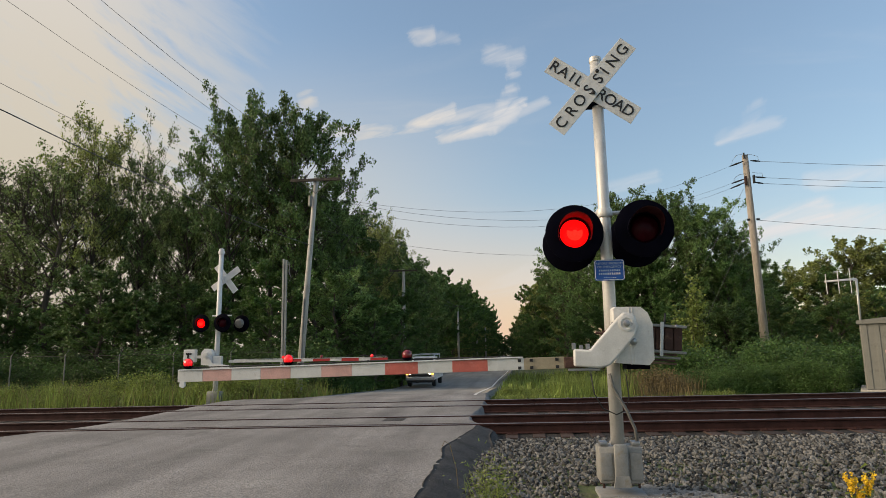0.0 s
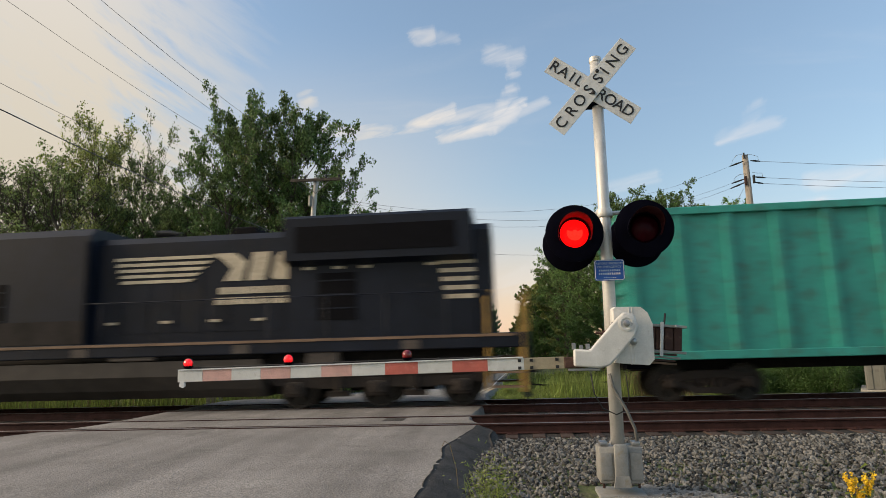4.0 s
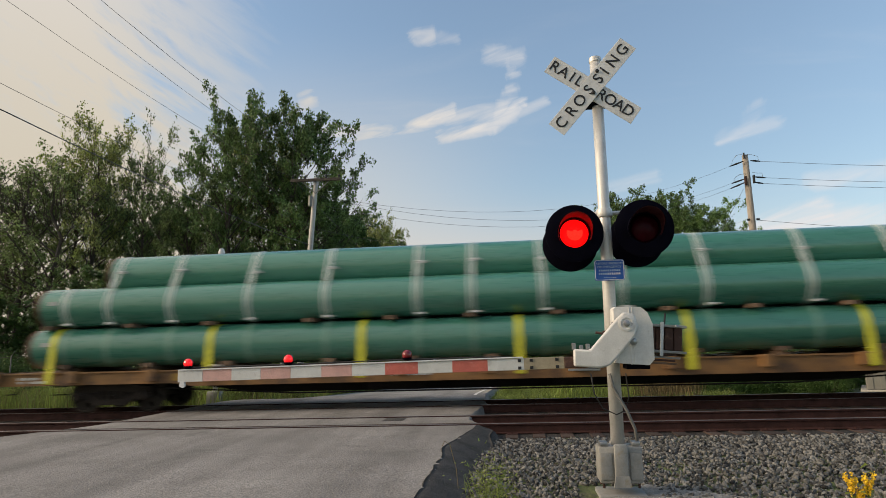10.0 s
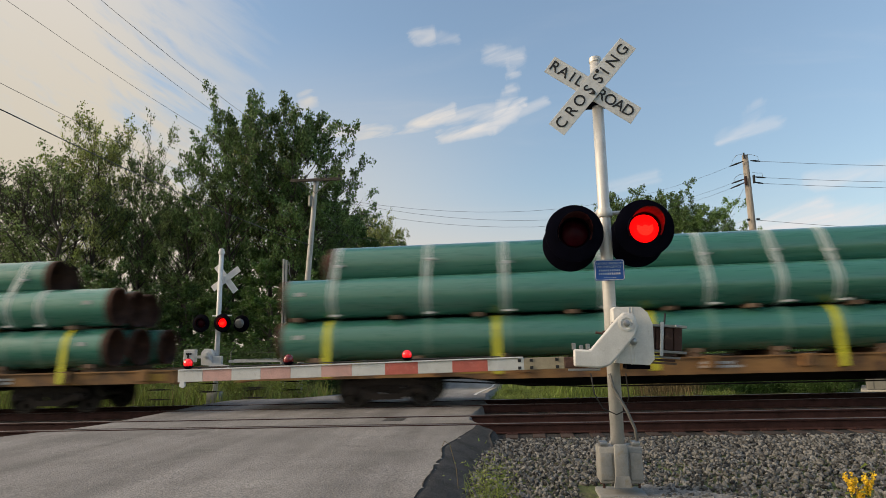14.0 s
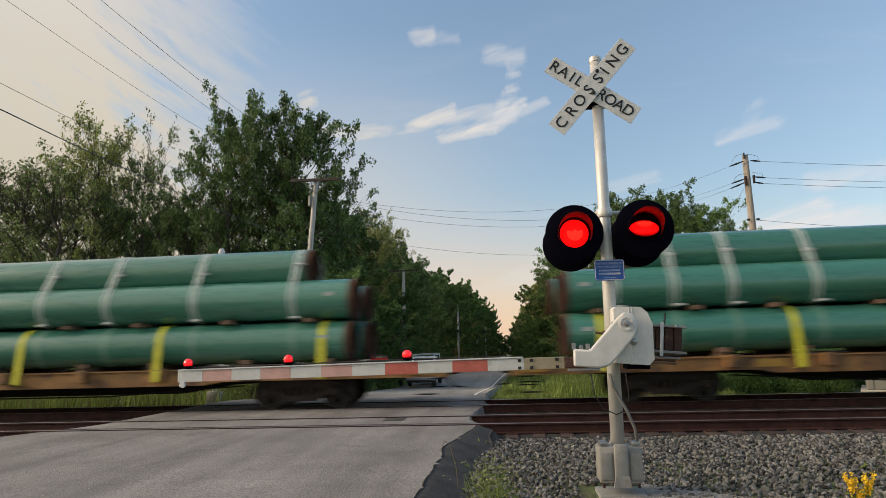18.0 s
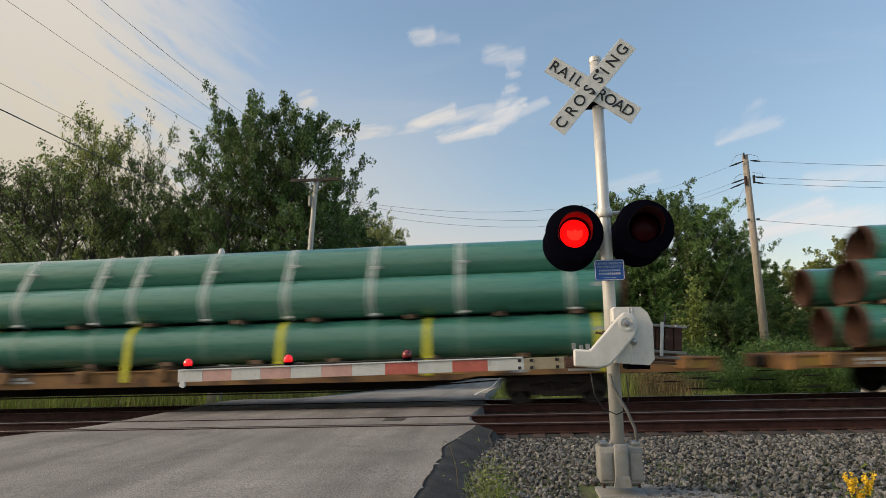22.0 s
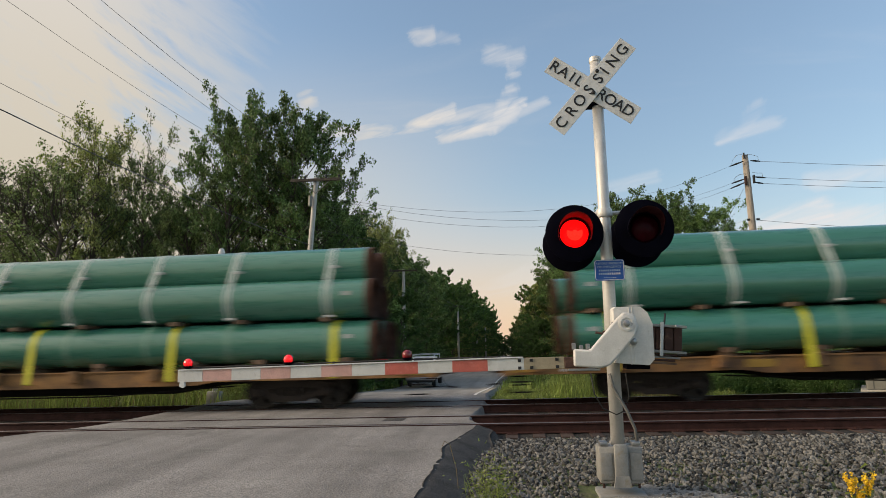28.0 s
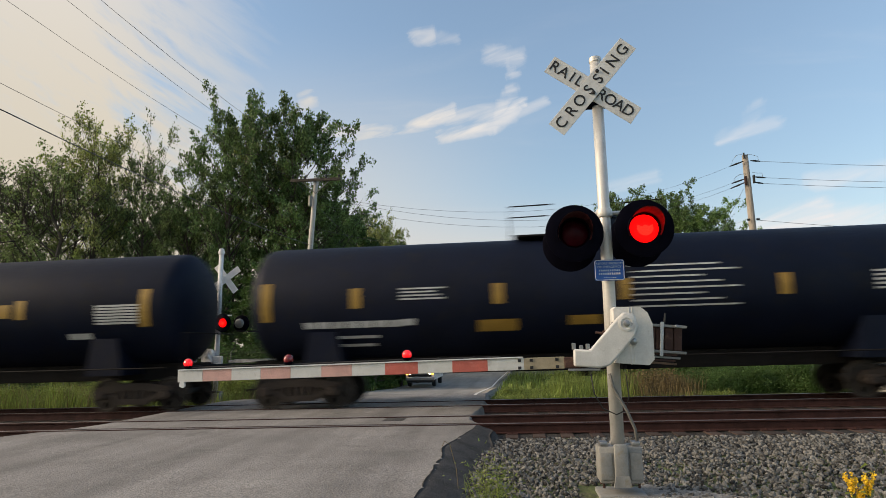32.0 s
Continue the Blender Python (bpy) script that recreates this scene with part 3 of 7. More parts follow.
def stones():
    """Loose stones on the shoulder of the embankment."""
    phi = (1 + 5 ** 0.5) / 2
    ico = np.array([(-1, phi, 0), (1, phi, 0), (-1, -phi, 0), (1, -phi, 0), (0, -1, phi), (0, 1, phi), (0, -1, -phi), (0, 1, -phi), (phi, 0, -1), (phi, 0, 1), (-phi, 0, -1), (-phi, 0, 1)]) / 1.9
    tri = np.array([(0, 11, 5), (0, 5, 1), (0, 1, 7), (0, 7, 10), (0, 10, 11), (1, 5, 9), (5, 11, 4), (11, 10, 2), (10, 7, 6), (7, 1, 8), (3, 9, 4), (3, 4, 2), (3, 2, 6), (3, 6, 8), (3, 8, 9), (4, 9, 5), (2, 4, 11), (6, 2, 10), (8, 6, 7), (9, 8, 1)])

    def scatter(name, count, x0, x1, y0, y1, size, keep, height, label):
        pts = []
        while len(pts) < count:
            x, y = RNG.uniform(x0, x1), RNG.uniform(y0, y1)
            if keep(x, y):
                pts.append((x, y, height(x, y)))
        pts = np.array(pts)
        n = len(pts)
        q = RNG.normal(size=(n, 4))
        q /= np.linalg.norm(q, axis=1)[:, None]
        w, a, b, c = q.T
        R = np.stack([1 - 2 * (b * b + c * c), 2 * (a * b - c * w), 2 * (a * c + b * w), 2 * (a * b + c * w), 1 - 2 * (a * a + c * c), 2 * (b * c - a * w), 2 * (a * c - b * w), 2 * (b * c + a * w), 1 - 2 * (a * a + b * b)], 1).reshape(n, 3, 3)
        sc = size * RNG.uniform(0.62, 1.25, (n, 1)) ** 1.6 * RNG.uniform(0.6, 1.25, (n, 3))
        shape = ico[None] * (1 + RNG.uniform(-0.42, 0.38, (n, 12, 1))) * sc[:, None, :]
        vv = np.einsum("nij,nkj->nki", R, shape) + pts[:, None, :]
        ff = (tri[None] + (np.arange(n) * 12)[:, None, None]).reshape(-1, 3)
        me = bpy.data.meshes.new(name)
        me.from_pydata(vv.reshape(-1, 3).tolist(), [], ff.tolist())
        me.materials.append(STONE)
        tagged(new(name, me), label, "gravel", kind="stuff")

    def bed(x, y):
        for (a, b), (c, d) in zip(zip((4, 8, 9.3, 10.3, 10.9, 30), (8, 9.3, 10.3, 10.9, 30, 31)), zip((-0.25, -0.205, -0.205, -0.205, -0.21, -0.19), (-0.205, -0.205, -0.205, -0.21, -0.205, -0.19))):
            if a <= y < b:
                return zline(x) + c + (d - c) * (y - a) / (b - a)
        return zline(x) - 0.3
    def keep(x, y):
        return x > road_edges(y)[1] + 0.36 - 0.2 * smooth(10.3, 11.6, y) + 0.12 * math.sin(y * 5) and not (abs(x - 1.17) < 0.42 and abs(y - 7.4) < 0.40)
    scatter("ballast_stones", 27000, -1.0, 9.5, 4.9, 11.62, 0.0255, keep, lambda x, y: max(bed(x, y), ground_z(x, y)) + 0.006, "loose grey crushed ballast stones beside the track")
    scatter("ballast_stones", 4500, -14, 14, 18.5, 21.6, 0.04, lambda x, y: not (road_edges(y)[0] - 0.2 < x < road_edges(y)[1] + 0.2), lambda x, y: max(zline(x) - 0.24 - 0.25 * smooth(18.9, 20.4, y), ground_z(x, y)) + 0.02, "ballast stones along the far shoulder of the line")


ground()
ballast()
road()
track_near, track_far = track(YC1, True), track(YC2, False)
stones()


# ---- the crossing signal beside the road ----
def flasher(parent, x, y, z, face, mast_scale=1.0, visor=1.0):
    """A round black backplate, hood, rim and a lamp that turns. face: -1 looks to -y."""
    turn = pose(x, y, z, 90 if face < 0 else -90, 0, 0)
    s = mast_scale
    body = Mesh()
    body.lathe([(0.02 * s, -0.24 * s), (0.10 * s, -0.235 * s), (0.165 * s, -0.16 * s), (0.175 * s, -0.012 * s), (0.318 * s, -0.012 * s), (0.330 * s, -0.004 * s), (0.330 * s, 0.004 * s), (0.318 * s, 0.010 * s), (0.168 * s, 0.012 * s), (0.166 * s, -0.03 * s)], 40, 0, None, True)
    b = body.ob("backplate", BLACK, parent, "auto", at=turn)
    n = 26
    outer, inner, lining = [], [], []
    for i in range(n + 1):
        a = radians(-28 + 236 * i / n)
        reach = 0.30 * visor * s * (0.30 + 0.70 * max(0.0, math.sin(a)) ** 0.6) if math.sin(a) > 0 else 0.09 * s * (1 + math.sin(a))
        c, d = math.cos(a), math.sin(a)
        for row, r0, r1, back in ((outer, 0.192, 0.202, 0.0), (inner, 0.184, 0.194, 0.0), (lining, 0.181, 0.191, 0.004)):
            row.append(((r0 * s * c, r0 * s * d, 0.008 * s), (r1 * s * c, r1 * s * d, 0.008 * s + max(0.0, reach - back))))
    over = pose(0, 0, 0) if face < 0 else pose(0, 0, 0, 0, 0, 180)
    h = Mesh().rings([[o[0], o[1], i[1], i[0]] for o, i in zip(outer, inner)], 0, True, True).ob("hood", BLACK, b, "auto", at=over)
    Mesh().rings([[o[0], o[1], i[1], i[0]] for o, i in zip(inner, lining)], 0, True, True).ob("hood_lining", HOOD_LINING, h, "auto")
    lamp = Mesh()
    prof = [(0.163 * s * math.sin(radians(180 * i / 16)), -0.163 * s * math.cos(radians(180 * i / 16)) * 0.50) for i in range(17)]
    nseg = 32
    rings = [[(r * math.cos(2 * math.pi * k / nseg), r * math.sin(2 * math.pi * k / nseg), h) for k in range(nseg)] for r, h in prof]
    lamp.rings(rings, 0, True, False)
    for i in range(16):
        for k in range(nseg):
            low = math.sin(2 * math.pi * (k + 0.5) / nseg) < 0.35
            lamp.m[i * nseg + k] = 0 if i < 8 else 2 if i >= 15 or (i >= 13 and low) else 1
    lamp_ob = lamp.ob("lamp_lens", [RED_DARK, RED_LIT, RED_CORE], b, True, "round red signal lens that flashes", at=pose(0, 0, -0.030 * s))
    return b, lamp_ob


FLASHERS = []   # lamp, phase


def crossing_mast():
    bx, by, bz = 1.17, 7.4, -0.09
    t = thing("crossing_signal", pose(bx, by, bz), "grey metal crossing signal mast with crossbuck, red flashers and gate machine", "railroad signal", "crossing signals")
    Mesh().tube([(0, 0, 0.40), (0, 0, 2.6), (-0.005, 0, 4.97)], [0.076, 0.070, 0.065], 24, 0).ob("mast", GALV, t, True)
    Mesh().lathe([(0.070, -0.03), (0.074, 0.0), (0.069, 0.03), (0.02, 0.045)], 24).ob("mast_cap", GALV, t, "auto", at=pose(-0.005, 0, 4.965))
    # foot: a cast junction box on a concrete block
    foot = Mesh().box(-0.27, 0.27, -0.17, 0.17, 0.03, 0.42, 0, None, 0.03).box(-0.085, 0.085, -0.225, -0.16, 0.0, 0.45, 0, None, 0.02).box(-0.075, 0.075, 0.15, 0.22, 0.03, 0.45, 0, None, 0.02)
    foot.prism([(-0.11, 0.0), (0.11, 0.0), (0.085, 0.12), (-0.085, 0.12)], -0.235, -0.20)
    j = foot.ob("junction_box", BOX_GREY, t, "auto", at=Matrix.Diagonal((0.86, 0.9, 1.0, 1.0)))
    for sx in (-1, 1):
        Mesh().box(sx * 0.185 - 0.075, sx * 0.185 + 0.075, -0.19, -0.165, 0.07, 0.36, 0, None, 0.012).ob("cover_plate", BOX_GREY, j, "auto")
        Mesh().box(sx * 0.2 - 0.05, sx * 0.2 + 0.05, -0.15, 0.0, 0.42, 0.47, 0, None, 0.01).ob("latch", STEEL, j, "auto")
        for sy in (-1, 1):
            Mesh().tube([(sx * 0.22, sy * 0.12, -0.02), (sx * 0.22, sy * 0.12, 0.12)], 0.018, 8).ob("anchor_bolt", RUST, j)
    Mesh().box(-0.25, 0.26, -0.20, 0.25, -0.30, -0.075, 0, None, 0.02).ob("concrete_base", BOX_GREY, t, "auto")
    # crossbuck
    cz = 4.54 - bz
    for nm, ang, length, off, words in (("crossbuck_blade", 36.0, 1.22, -0.085, (("RAIL", (-0.535, -0.405, -0.285, -0.185)), ("ROAD", (0.128, 0.250, 0.372, 0.497)))), ("crossbuck_blade", -49.0, 1.37, -0.115, (("CROSSING", (-0.583, -0.40, -0.234, -0.061, 0.112, 0.238, 0.395, 0.575)),))):
        m = Mesh().box(-length / 2, length / 2, -0.006, 0.006, -0.116, 0.116, 0, None, 0.0025)
        bl = m.ob(nm, SIGN_WHITE, t, label="white reflective blade lettered in black", at=pose(-0.070, off, cz - (0.075 if ang > 0 else 0.045), 0, ang, 0))
        for w, places in words:
            for letter, x in zip(w, places):
                link("letter", text_data(letter, 0.186, SIGN_BLACK, 0.002, 1.0, 0.0015), bl, at=pose(x, -0.009, 0))
    Mesh().box(-0.13, 0.13, -0.075, 0.09, -0.022, 0.022, 0, None, 0.008).ob("crossbuck_clamp", BLACK, t, "auto", at=pose(-0.015, 0, 4.30 - bz))
    for dz in (-0.13, 0.14):
        Mesh().lathe([(0.022, 0), (0.022, 0.014), (0.010, 0.02)], 10).ob("bolt", SIGN_BLACK, t, at=pose(-0.035 + dz * 0.2, -0.125, cz + dz, 90, 0, 0))
    # flasher pairs
    fz = 2.70 - bz
    Mesh().tube([(-0.36, 0, fz + 0.26), (0.42, 0, fz + 0.26)], 0.024, 10).ob("cross_arm", GALV, t, True)
    Mesh().lathe([(0.086, -0.05), (0.092, -0.04), (0.092, 0.04), (0.086, 0.05)], 24).ob("arm_clamp", GALV, t, "auto", at=pose(0, 0, fz + 0.26))
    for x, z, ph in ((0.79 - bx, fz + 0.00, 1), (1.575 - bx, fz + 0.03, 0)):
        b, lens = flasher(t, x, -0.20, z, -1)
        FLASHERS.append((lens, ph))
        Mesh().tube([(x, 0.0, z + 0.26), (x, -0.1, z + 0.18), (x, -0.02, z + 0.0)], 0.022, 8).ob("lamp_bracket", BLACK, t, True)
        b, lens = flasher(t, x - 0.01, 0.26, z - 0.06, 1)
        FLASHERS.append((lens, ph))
    # blue notice
    def rounded(w, h, r):
        return [(sx * (w - r) + r * math.cos(q), sz * (h - r) + r * math.sin(q)) for sx, sz, k in ((1, 1, 0), (-1, 1, 1), (-1, -1, 2), (1, -1, 3)) for q in [math.pi / 2 * (k + j / 5) for j in range(6)]]
    n = Mesh().prism(rounded(0.168, 0.120, 0.026), -0.004, 0.004).ob("notice_plate", SIGN_BLUE, t, label="blue enamel notice with white lettering", at=pose(1.175 - bx, -0.10, 2.275 - bz))
    for s, z, size in (("REPORT PROBLEM", 0.075, 0.037), ("OR EMERGENCY", 0.036, 0.037)):
        link("lettering", text_data(s, size, NOTICE_INK, 0.001), n, at=pose(0, -0.006, z))
    for z, count, h in ((-0.004, 12, 0.010), (-0.042, 12, 0.011), (-0.085, 7, 0.004)):
        for k in range(count):
            x = (k - (count - 1) / 2) * 0.0205
            Mesh().box(x - 0.0055, x + 0.0055, -0.0065, -0.003, z - h, z + h).ob("printed_bar", NOTICE_INK if k < 5 or z > -0.02 else SIGN_WHITE, n)
    rim = [(x, -0.0055, z) for x, z in rounded(0.160, 0.112, 0.022)]
    Mesh().tube(rim + rim[:1], 0.0032, 5).ob("border", SIGN_WHITE, n)
    # gate machine
    gz = 1.53 - bz
    outline = [(-0.25, -0.30), (0.11, -0.33), (0.165, -0.27), (0.17, 0.12), (0.12, 0.25), (0.05, 0.31), (-0.23, 0.315), (-0.25, 0.29)]
    g = Mesh().prism(outline, -0.05, 0.30)
    gm = g.ob("gate_machine", GREY_PAINT, t, "auto", "grey cast gate machine housing", at=pose(1.405 - bx, -0.20, gz))
    bev = gm.modifiers.new("edges", "BEVEL")
    bev.width, bev.segments, bev.limit_method = 0.03, 3, "ANGLE"
    Mesh().prism([(a * 0.98 + 0.005, c * 0.985) for a, c in outline], -0.075, -0.045).ob("housing_cover", GREY_PAINT, gm, "auto")
    Mesh().box(-0.082, -0.070, -0.082, -0.05, -0.32, 0.31, 0, None, 0.003).ob("cover_rib", GREY_PAINT, gm)
    Mesh().box(-0.048, -0.036, -0.082, -0.05, -0.32, 0.31, 0, None, 0.003).ob("cover_rib", GREY_PAINT, gm)
    Mesh().box(-0.12, 0.13, -0.02, 0.26, -0.37, -0.32, 0, None, 0.01).ob("machine_base", BLACK, gm)
    Mesh().lathe([(0.04, 0), (0.04, 0.03), (0.015, 0.04)], 14).ob("side_lug", STEEL, gm, "auto", at=pose(-0.05, -0.08, -0.07, 90, 0, 0))
    # the arm bracket: a bent casting from the pivot down to the arm
    ox, oz = 1.275 - bx, 1.655 - bz
    br = [(0.09, 0.10), (-0.02, 0.125), (-0.095, 0.06), (-0.40, -0.275), (-0.575, -0.265), (-0.58, -0.45), (-0.30, -0.475), (-0.20, -0.45), (-0.11, -0.36), (0.085, -0.14), (0.125, -0.03)]
    bk = Mesh().prism(br, -0.05, 0.03).ob("arm_bracket", GREY_PAINT, t, "auto", "grey cast gate arm bracket", at=pose(ox, -0.34, oz))
    bev = bk.modifiers.new("edges", "BEVEL")
    bev.width, bev.segments, bev.limit_method = 0.022, 3, "ANGLE"
    Mesh().lathe([(0.085, 0), (0.085, 0.012), (0.062, 0.016), (0.055, 0.006)], 24).ob("pivot_boss", GREY_PAINT, bk, "auto", at=pose(0, -0.048, 0, 90, 0, 0))
    Mesh().lathe([(0.034, 0), (0.034, 0.03), (0.02, 0.036)], 12).ob("pivot_bolt", STEEL, bk, "auto", at=pose(0, -0.05, 0, 90, 0, 0))
    for i, (dx, h) in enumerate(((-0.57, 0.07), (-0.49, 0.045), (-0.42, 0.06), (-0.36, 0.035))):
        Mesh().box(dx - 0.02, dx + 0.02, -0.02, 0.03, -0.27, -0.27 + h, 0, None, 0.006).ob("clamp_lug", STEEL, bk)
    Mesh().box(-0.64, -0.30, -0.03, 0.04, -0.50, -0.475, 0, None, 0.006).ob("clamp_plate", STEEL, bk)
    Mesh().tube([(-0.30, 0.0, -0.28), (-0.14, 0.0, 0.02)], 0.010, 6).ob("stay_rod", STEEL, bk)
    # the far bracket and the stack of weights behind the machine
    cw = Mesh()
    cw.box(0.22, 0.62, 0.10, 0.12, -0.22, 0.10)
    w = cw.ob("counterweight_arm", GREY_PAINT, t, at=pose(1.345 - bx, 0.16, 1.585 - bz, 0, 5, 0))
    for i in range(5):
        Mesh().box(0.16 + i * 0.10, 0.255 + i * 0.10, 0.00, 0.22, -0.19, 0.075, 0, None, 0.012).ob("weight", RUST, w)
    Mesh().box(0.14, 0.70, -0.025, 0.23, 0.075, 0.105, 0, None, 0.006).ob("top_plate", BOX_GREY, w)
    Mesh().box(0.14, 0.70, -0.025, 0.23, -0.222, -0.192, 0, None, 0.006).ob("bottom_plate", BOX_GREY, w)
    Mesh().box(0.40, 0.435, -0.05, -0.02, -0.26, 0.13, 0, None, 0.006).ob("clamp_bar", GREY_PAINT, w)
    Mesh().tube([(0.46, 0.05, 0.10), (0.47, 0.05, 0.24)], 0.012, 6).ob("lifting_rod", CABLE, w)
    for i, (a, b, mat) in enumerate(((0.18, 0.60, RUST), (0.20, 0.64, BOX_GREY), (0.24, 0.58, RUST), (0.22, 0.60, TIMBER))):
        Mesh().box(a, b, -0.01 + 0.01 * (i % 2), 0.18, -0.25 - 0.034 * i, -0.226 - 0.034 * i, 0, None, 0.005).ob("shim_plate", mat, w)
    for x in (0.26, 0.58):
        Mesh().lathe([(0.022, 0), (0.022, 0.02), (0.012, 0.03)], 8).ob("tie_nut", STEEL, w, at=pose(x, -0.022, 0.09, 90, 0, 0))
    # cables and conduit
    Mesh().tube([(-0.06, -0.09, 1.20), (-0.03, -0.11, 1.05), (0.10, -0.12, 0.80), (0.18, -0.10, 0.60), (0.20, -0.08, 0.44)], 0.017, 8).ob("conduit", CONDUIT, t, True)
    Mesh().tube([(-0.30, -0.36, 1.22), (-0.27, -0.34, 1.0), (-0.18, -0.28, 0.84), (-0.02, -0.16, 0.76), (0.09, -0.1, 0.80), (0.14, -0.08, 0.95), (0.12, -0.08, 1.2)], 0.007, 6).ob("cable", CABLE, t, True)
    for z in (1.62, 1.66):
        Mesh().lathe([(0.092, -0.02), (0.1, -0.015), (0.1, 0.015), (0.092, 0.02)], 20).ob("machine_clamp", RUST, t, "auto", at=pose(0, 0, z))
    Mesh().tube([(-0.19, -0.1, 1.66), (-0.02, -0.1, 1.63)], 0.014, 8).ob("clamp_bolt", RUST, t)
    return t


def gate_arm(signal):
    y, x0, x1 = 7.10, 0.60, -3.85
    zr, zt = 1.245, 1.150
    t = Mesh().box(-4.44, -0.45, -0.030, 0.030, 0.068, 0.082, 0, None, 0.003).ob("gate_arm", SIGN_WHITE, signal, label="lowered red and white striped gate arm with red lamps")
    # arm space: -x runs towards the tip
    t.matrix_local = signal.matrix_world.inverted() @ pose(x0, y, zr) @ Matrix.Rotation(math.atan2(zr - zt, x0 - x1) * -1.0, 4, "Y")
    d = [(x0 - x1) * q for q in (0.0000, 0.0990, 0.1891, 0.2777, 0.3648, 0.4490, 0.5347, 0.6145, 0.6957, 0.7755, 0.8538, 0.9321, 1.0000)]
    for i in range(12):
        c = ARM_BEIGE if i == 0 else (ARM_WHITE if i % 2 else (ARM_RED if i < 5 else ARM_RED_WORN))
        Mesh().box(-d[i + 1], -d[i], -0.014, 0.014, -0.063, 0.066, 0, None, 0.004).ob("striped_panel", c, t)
    Mesh().box(0.0, 0.26, -0.03, 0.03, -0.06, 0.06, 0, None, 0.01).ob("arm_root", RUST, t)
    for k in (0.08, 0.36, 0.49):
        for s in (-1, 1):
            Mesh().box(-k - 0.018, -k + 0.018, -0.022, -0.012, s * 0.04 - 0.016, s * 0.04 + 0.016).ob("bolt_plate", SIGN_BLACK, t)
    Mesh().tube([(-0.7, 0, 0.09), (-1.8, 0, 0.10), (-3.0, 0, 0.095), (-4.35, 0, 0.10)], 0.008, 6).ob("lamp_cable", CABLE, t)
    for i in range(9):
        Mesh().box(-1.0 - 0.4 * i, -0.985 - 0.4 * i, -0.016, 0.016, 0.08, 0.108).ob("cable_clip", CABLE, t)
    Mesh().prism([(-4.42, -0.05), (-4.37, -0.05), (-4.36, -0.11), (-4.39, -0.13), (-4.43, -0.11)], -0.015, 0.015).ob("tip_tassel", SIGN_WHITE, t)
    for k, ph in ((1.745, 0), (3.125, 1), (4.33, 2)):
        lamp = Mesh().lathe([(0.03, 0.0), (0.045, 0.012), (0.058, 0.03), (0.058, 0.035)], 16).ob("lamp_base", BLACK, t, "auto", at=pose(-k, 0, 0.085))
        prof = [(0.055 * math.sin(radians(180 * i / 12)), -0.055 * math.cos(radians(180 * i / 12))) for i in range(13)]
        m = Mesh().lathe(prof, 20, 0, None, False)
        for i in range(12):
            for kk in range(20):
                m.m[i * 20 + kk] = 1 if i >= 6 else 0
        lens = m.ob("arm_lamp", [ARM_UNLIT, ARM_LIT], t, True, "small red gate lamp", at=pose(-k, 0, 0.15, 90, 0, 0))
        FLASHERS.append((lens, ph))
        Mesh().lathe([(0.0585, -0.006), (0.0585, 0.006)], 20).ob("lamp_band", ARM_UNLIT, t, at=pose(-k, 0, 0.15, 90, 0, 0))


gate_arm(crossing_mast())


# ---- the freight train: car space has x from the front coupling back, z from the rail head, the road's near side at -y ----
CARS = []       # thing, offset of its front coupling behind the train's front


def run(t):
    """How far the train's front has run past x = 0 at t seconds."""
    return -38.143 + 20.9693 * t + 0.01334 * t * t


def car_pose(off, t=0.0):
    x = off - run(t)
    return pose(x, YC2, zline(x), 0, LEAN, 0)


def wheelset_data(r):
    m = Mesh()
    for s in (-1, 1):
        at = pose(0, s * GAUGE / 2, 0, 90, 0, 0)
        m.lathe([(0.06, -0.075), (0.09, -0.07), (0.11, -0.03), (r * 0.82, -0.02), (r * 0.86, -0.065), (r, -0.065), (r, 0.045), (r * 0.86, 0.045), (r * 0.82, 0.0), (0.11, 0.02), (0.09, 0.07), (0.06, 0.075)], 24, 0, at)
        # lightening pockets, so that the turning shows
        for k in range(5):
            a = 2 * math.pi * k / 5
            for e in (-0.036, 0.016):
                m.box(-0.05, 0.05, e, e + 0.02, r * 0.45, r * 0.70, 1, pose(0, s * GAUGE / 2, 0) @ Matrix.Rotation(a, 4, "Y"))
    m.tube([(0, -1.02, 0), (0, 1.02, 0)], 0.08, 12, 0)
    return m.data("wheelset", [WHEEL_STEEL, UNDER], "auto")


WHEEL_S, WHEEL_L = wheelset_data(0.44), wheelset_data(0.53)


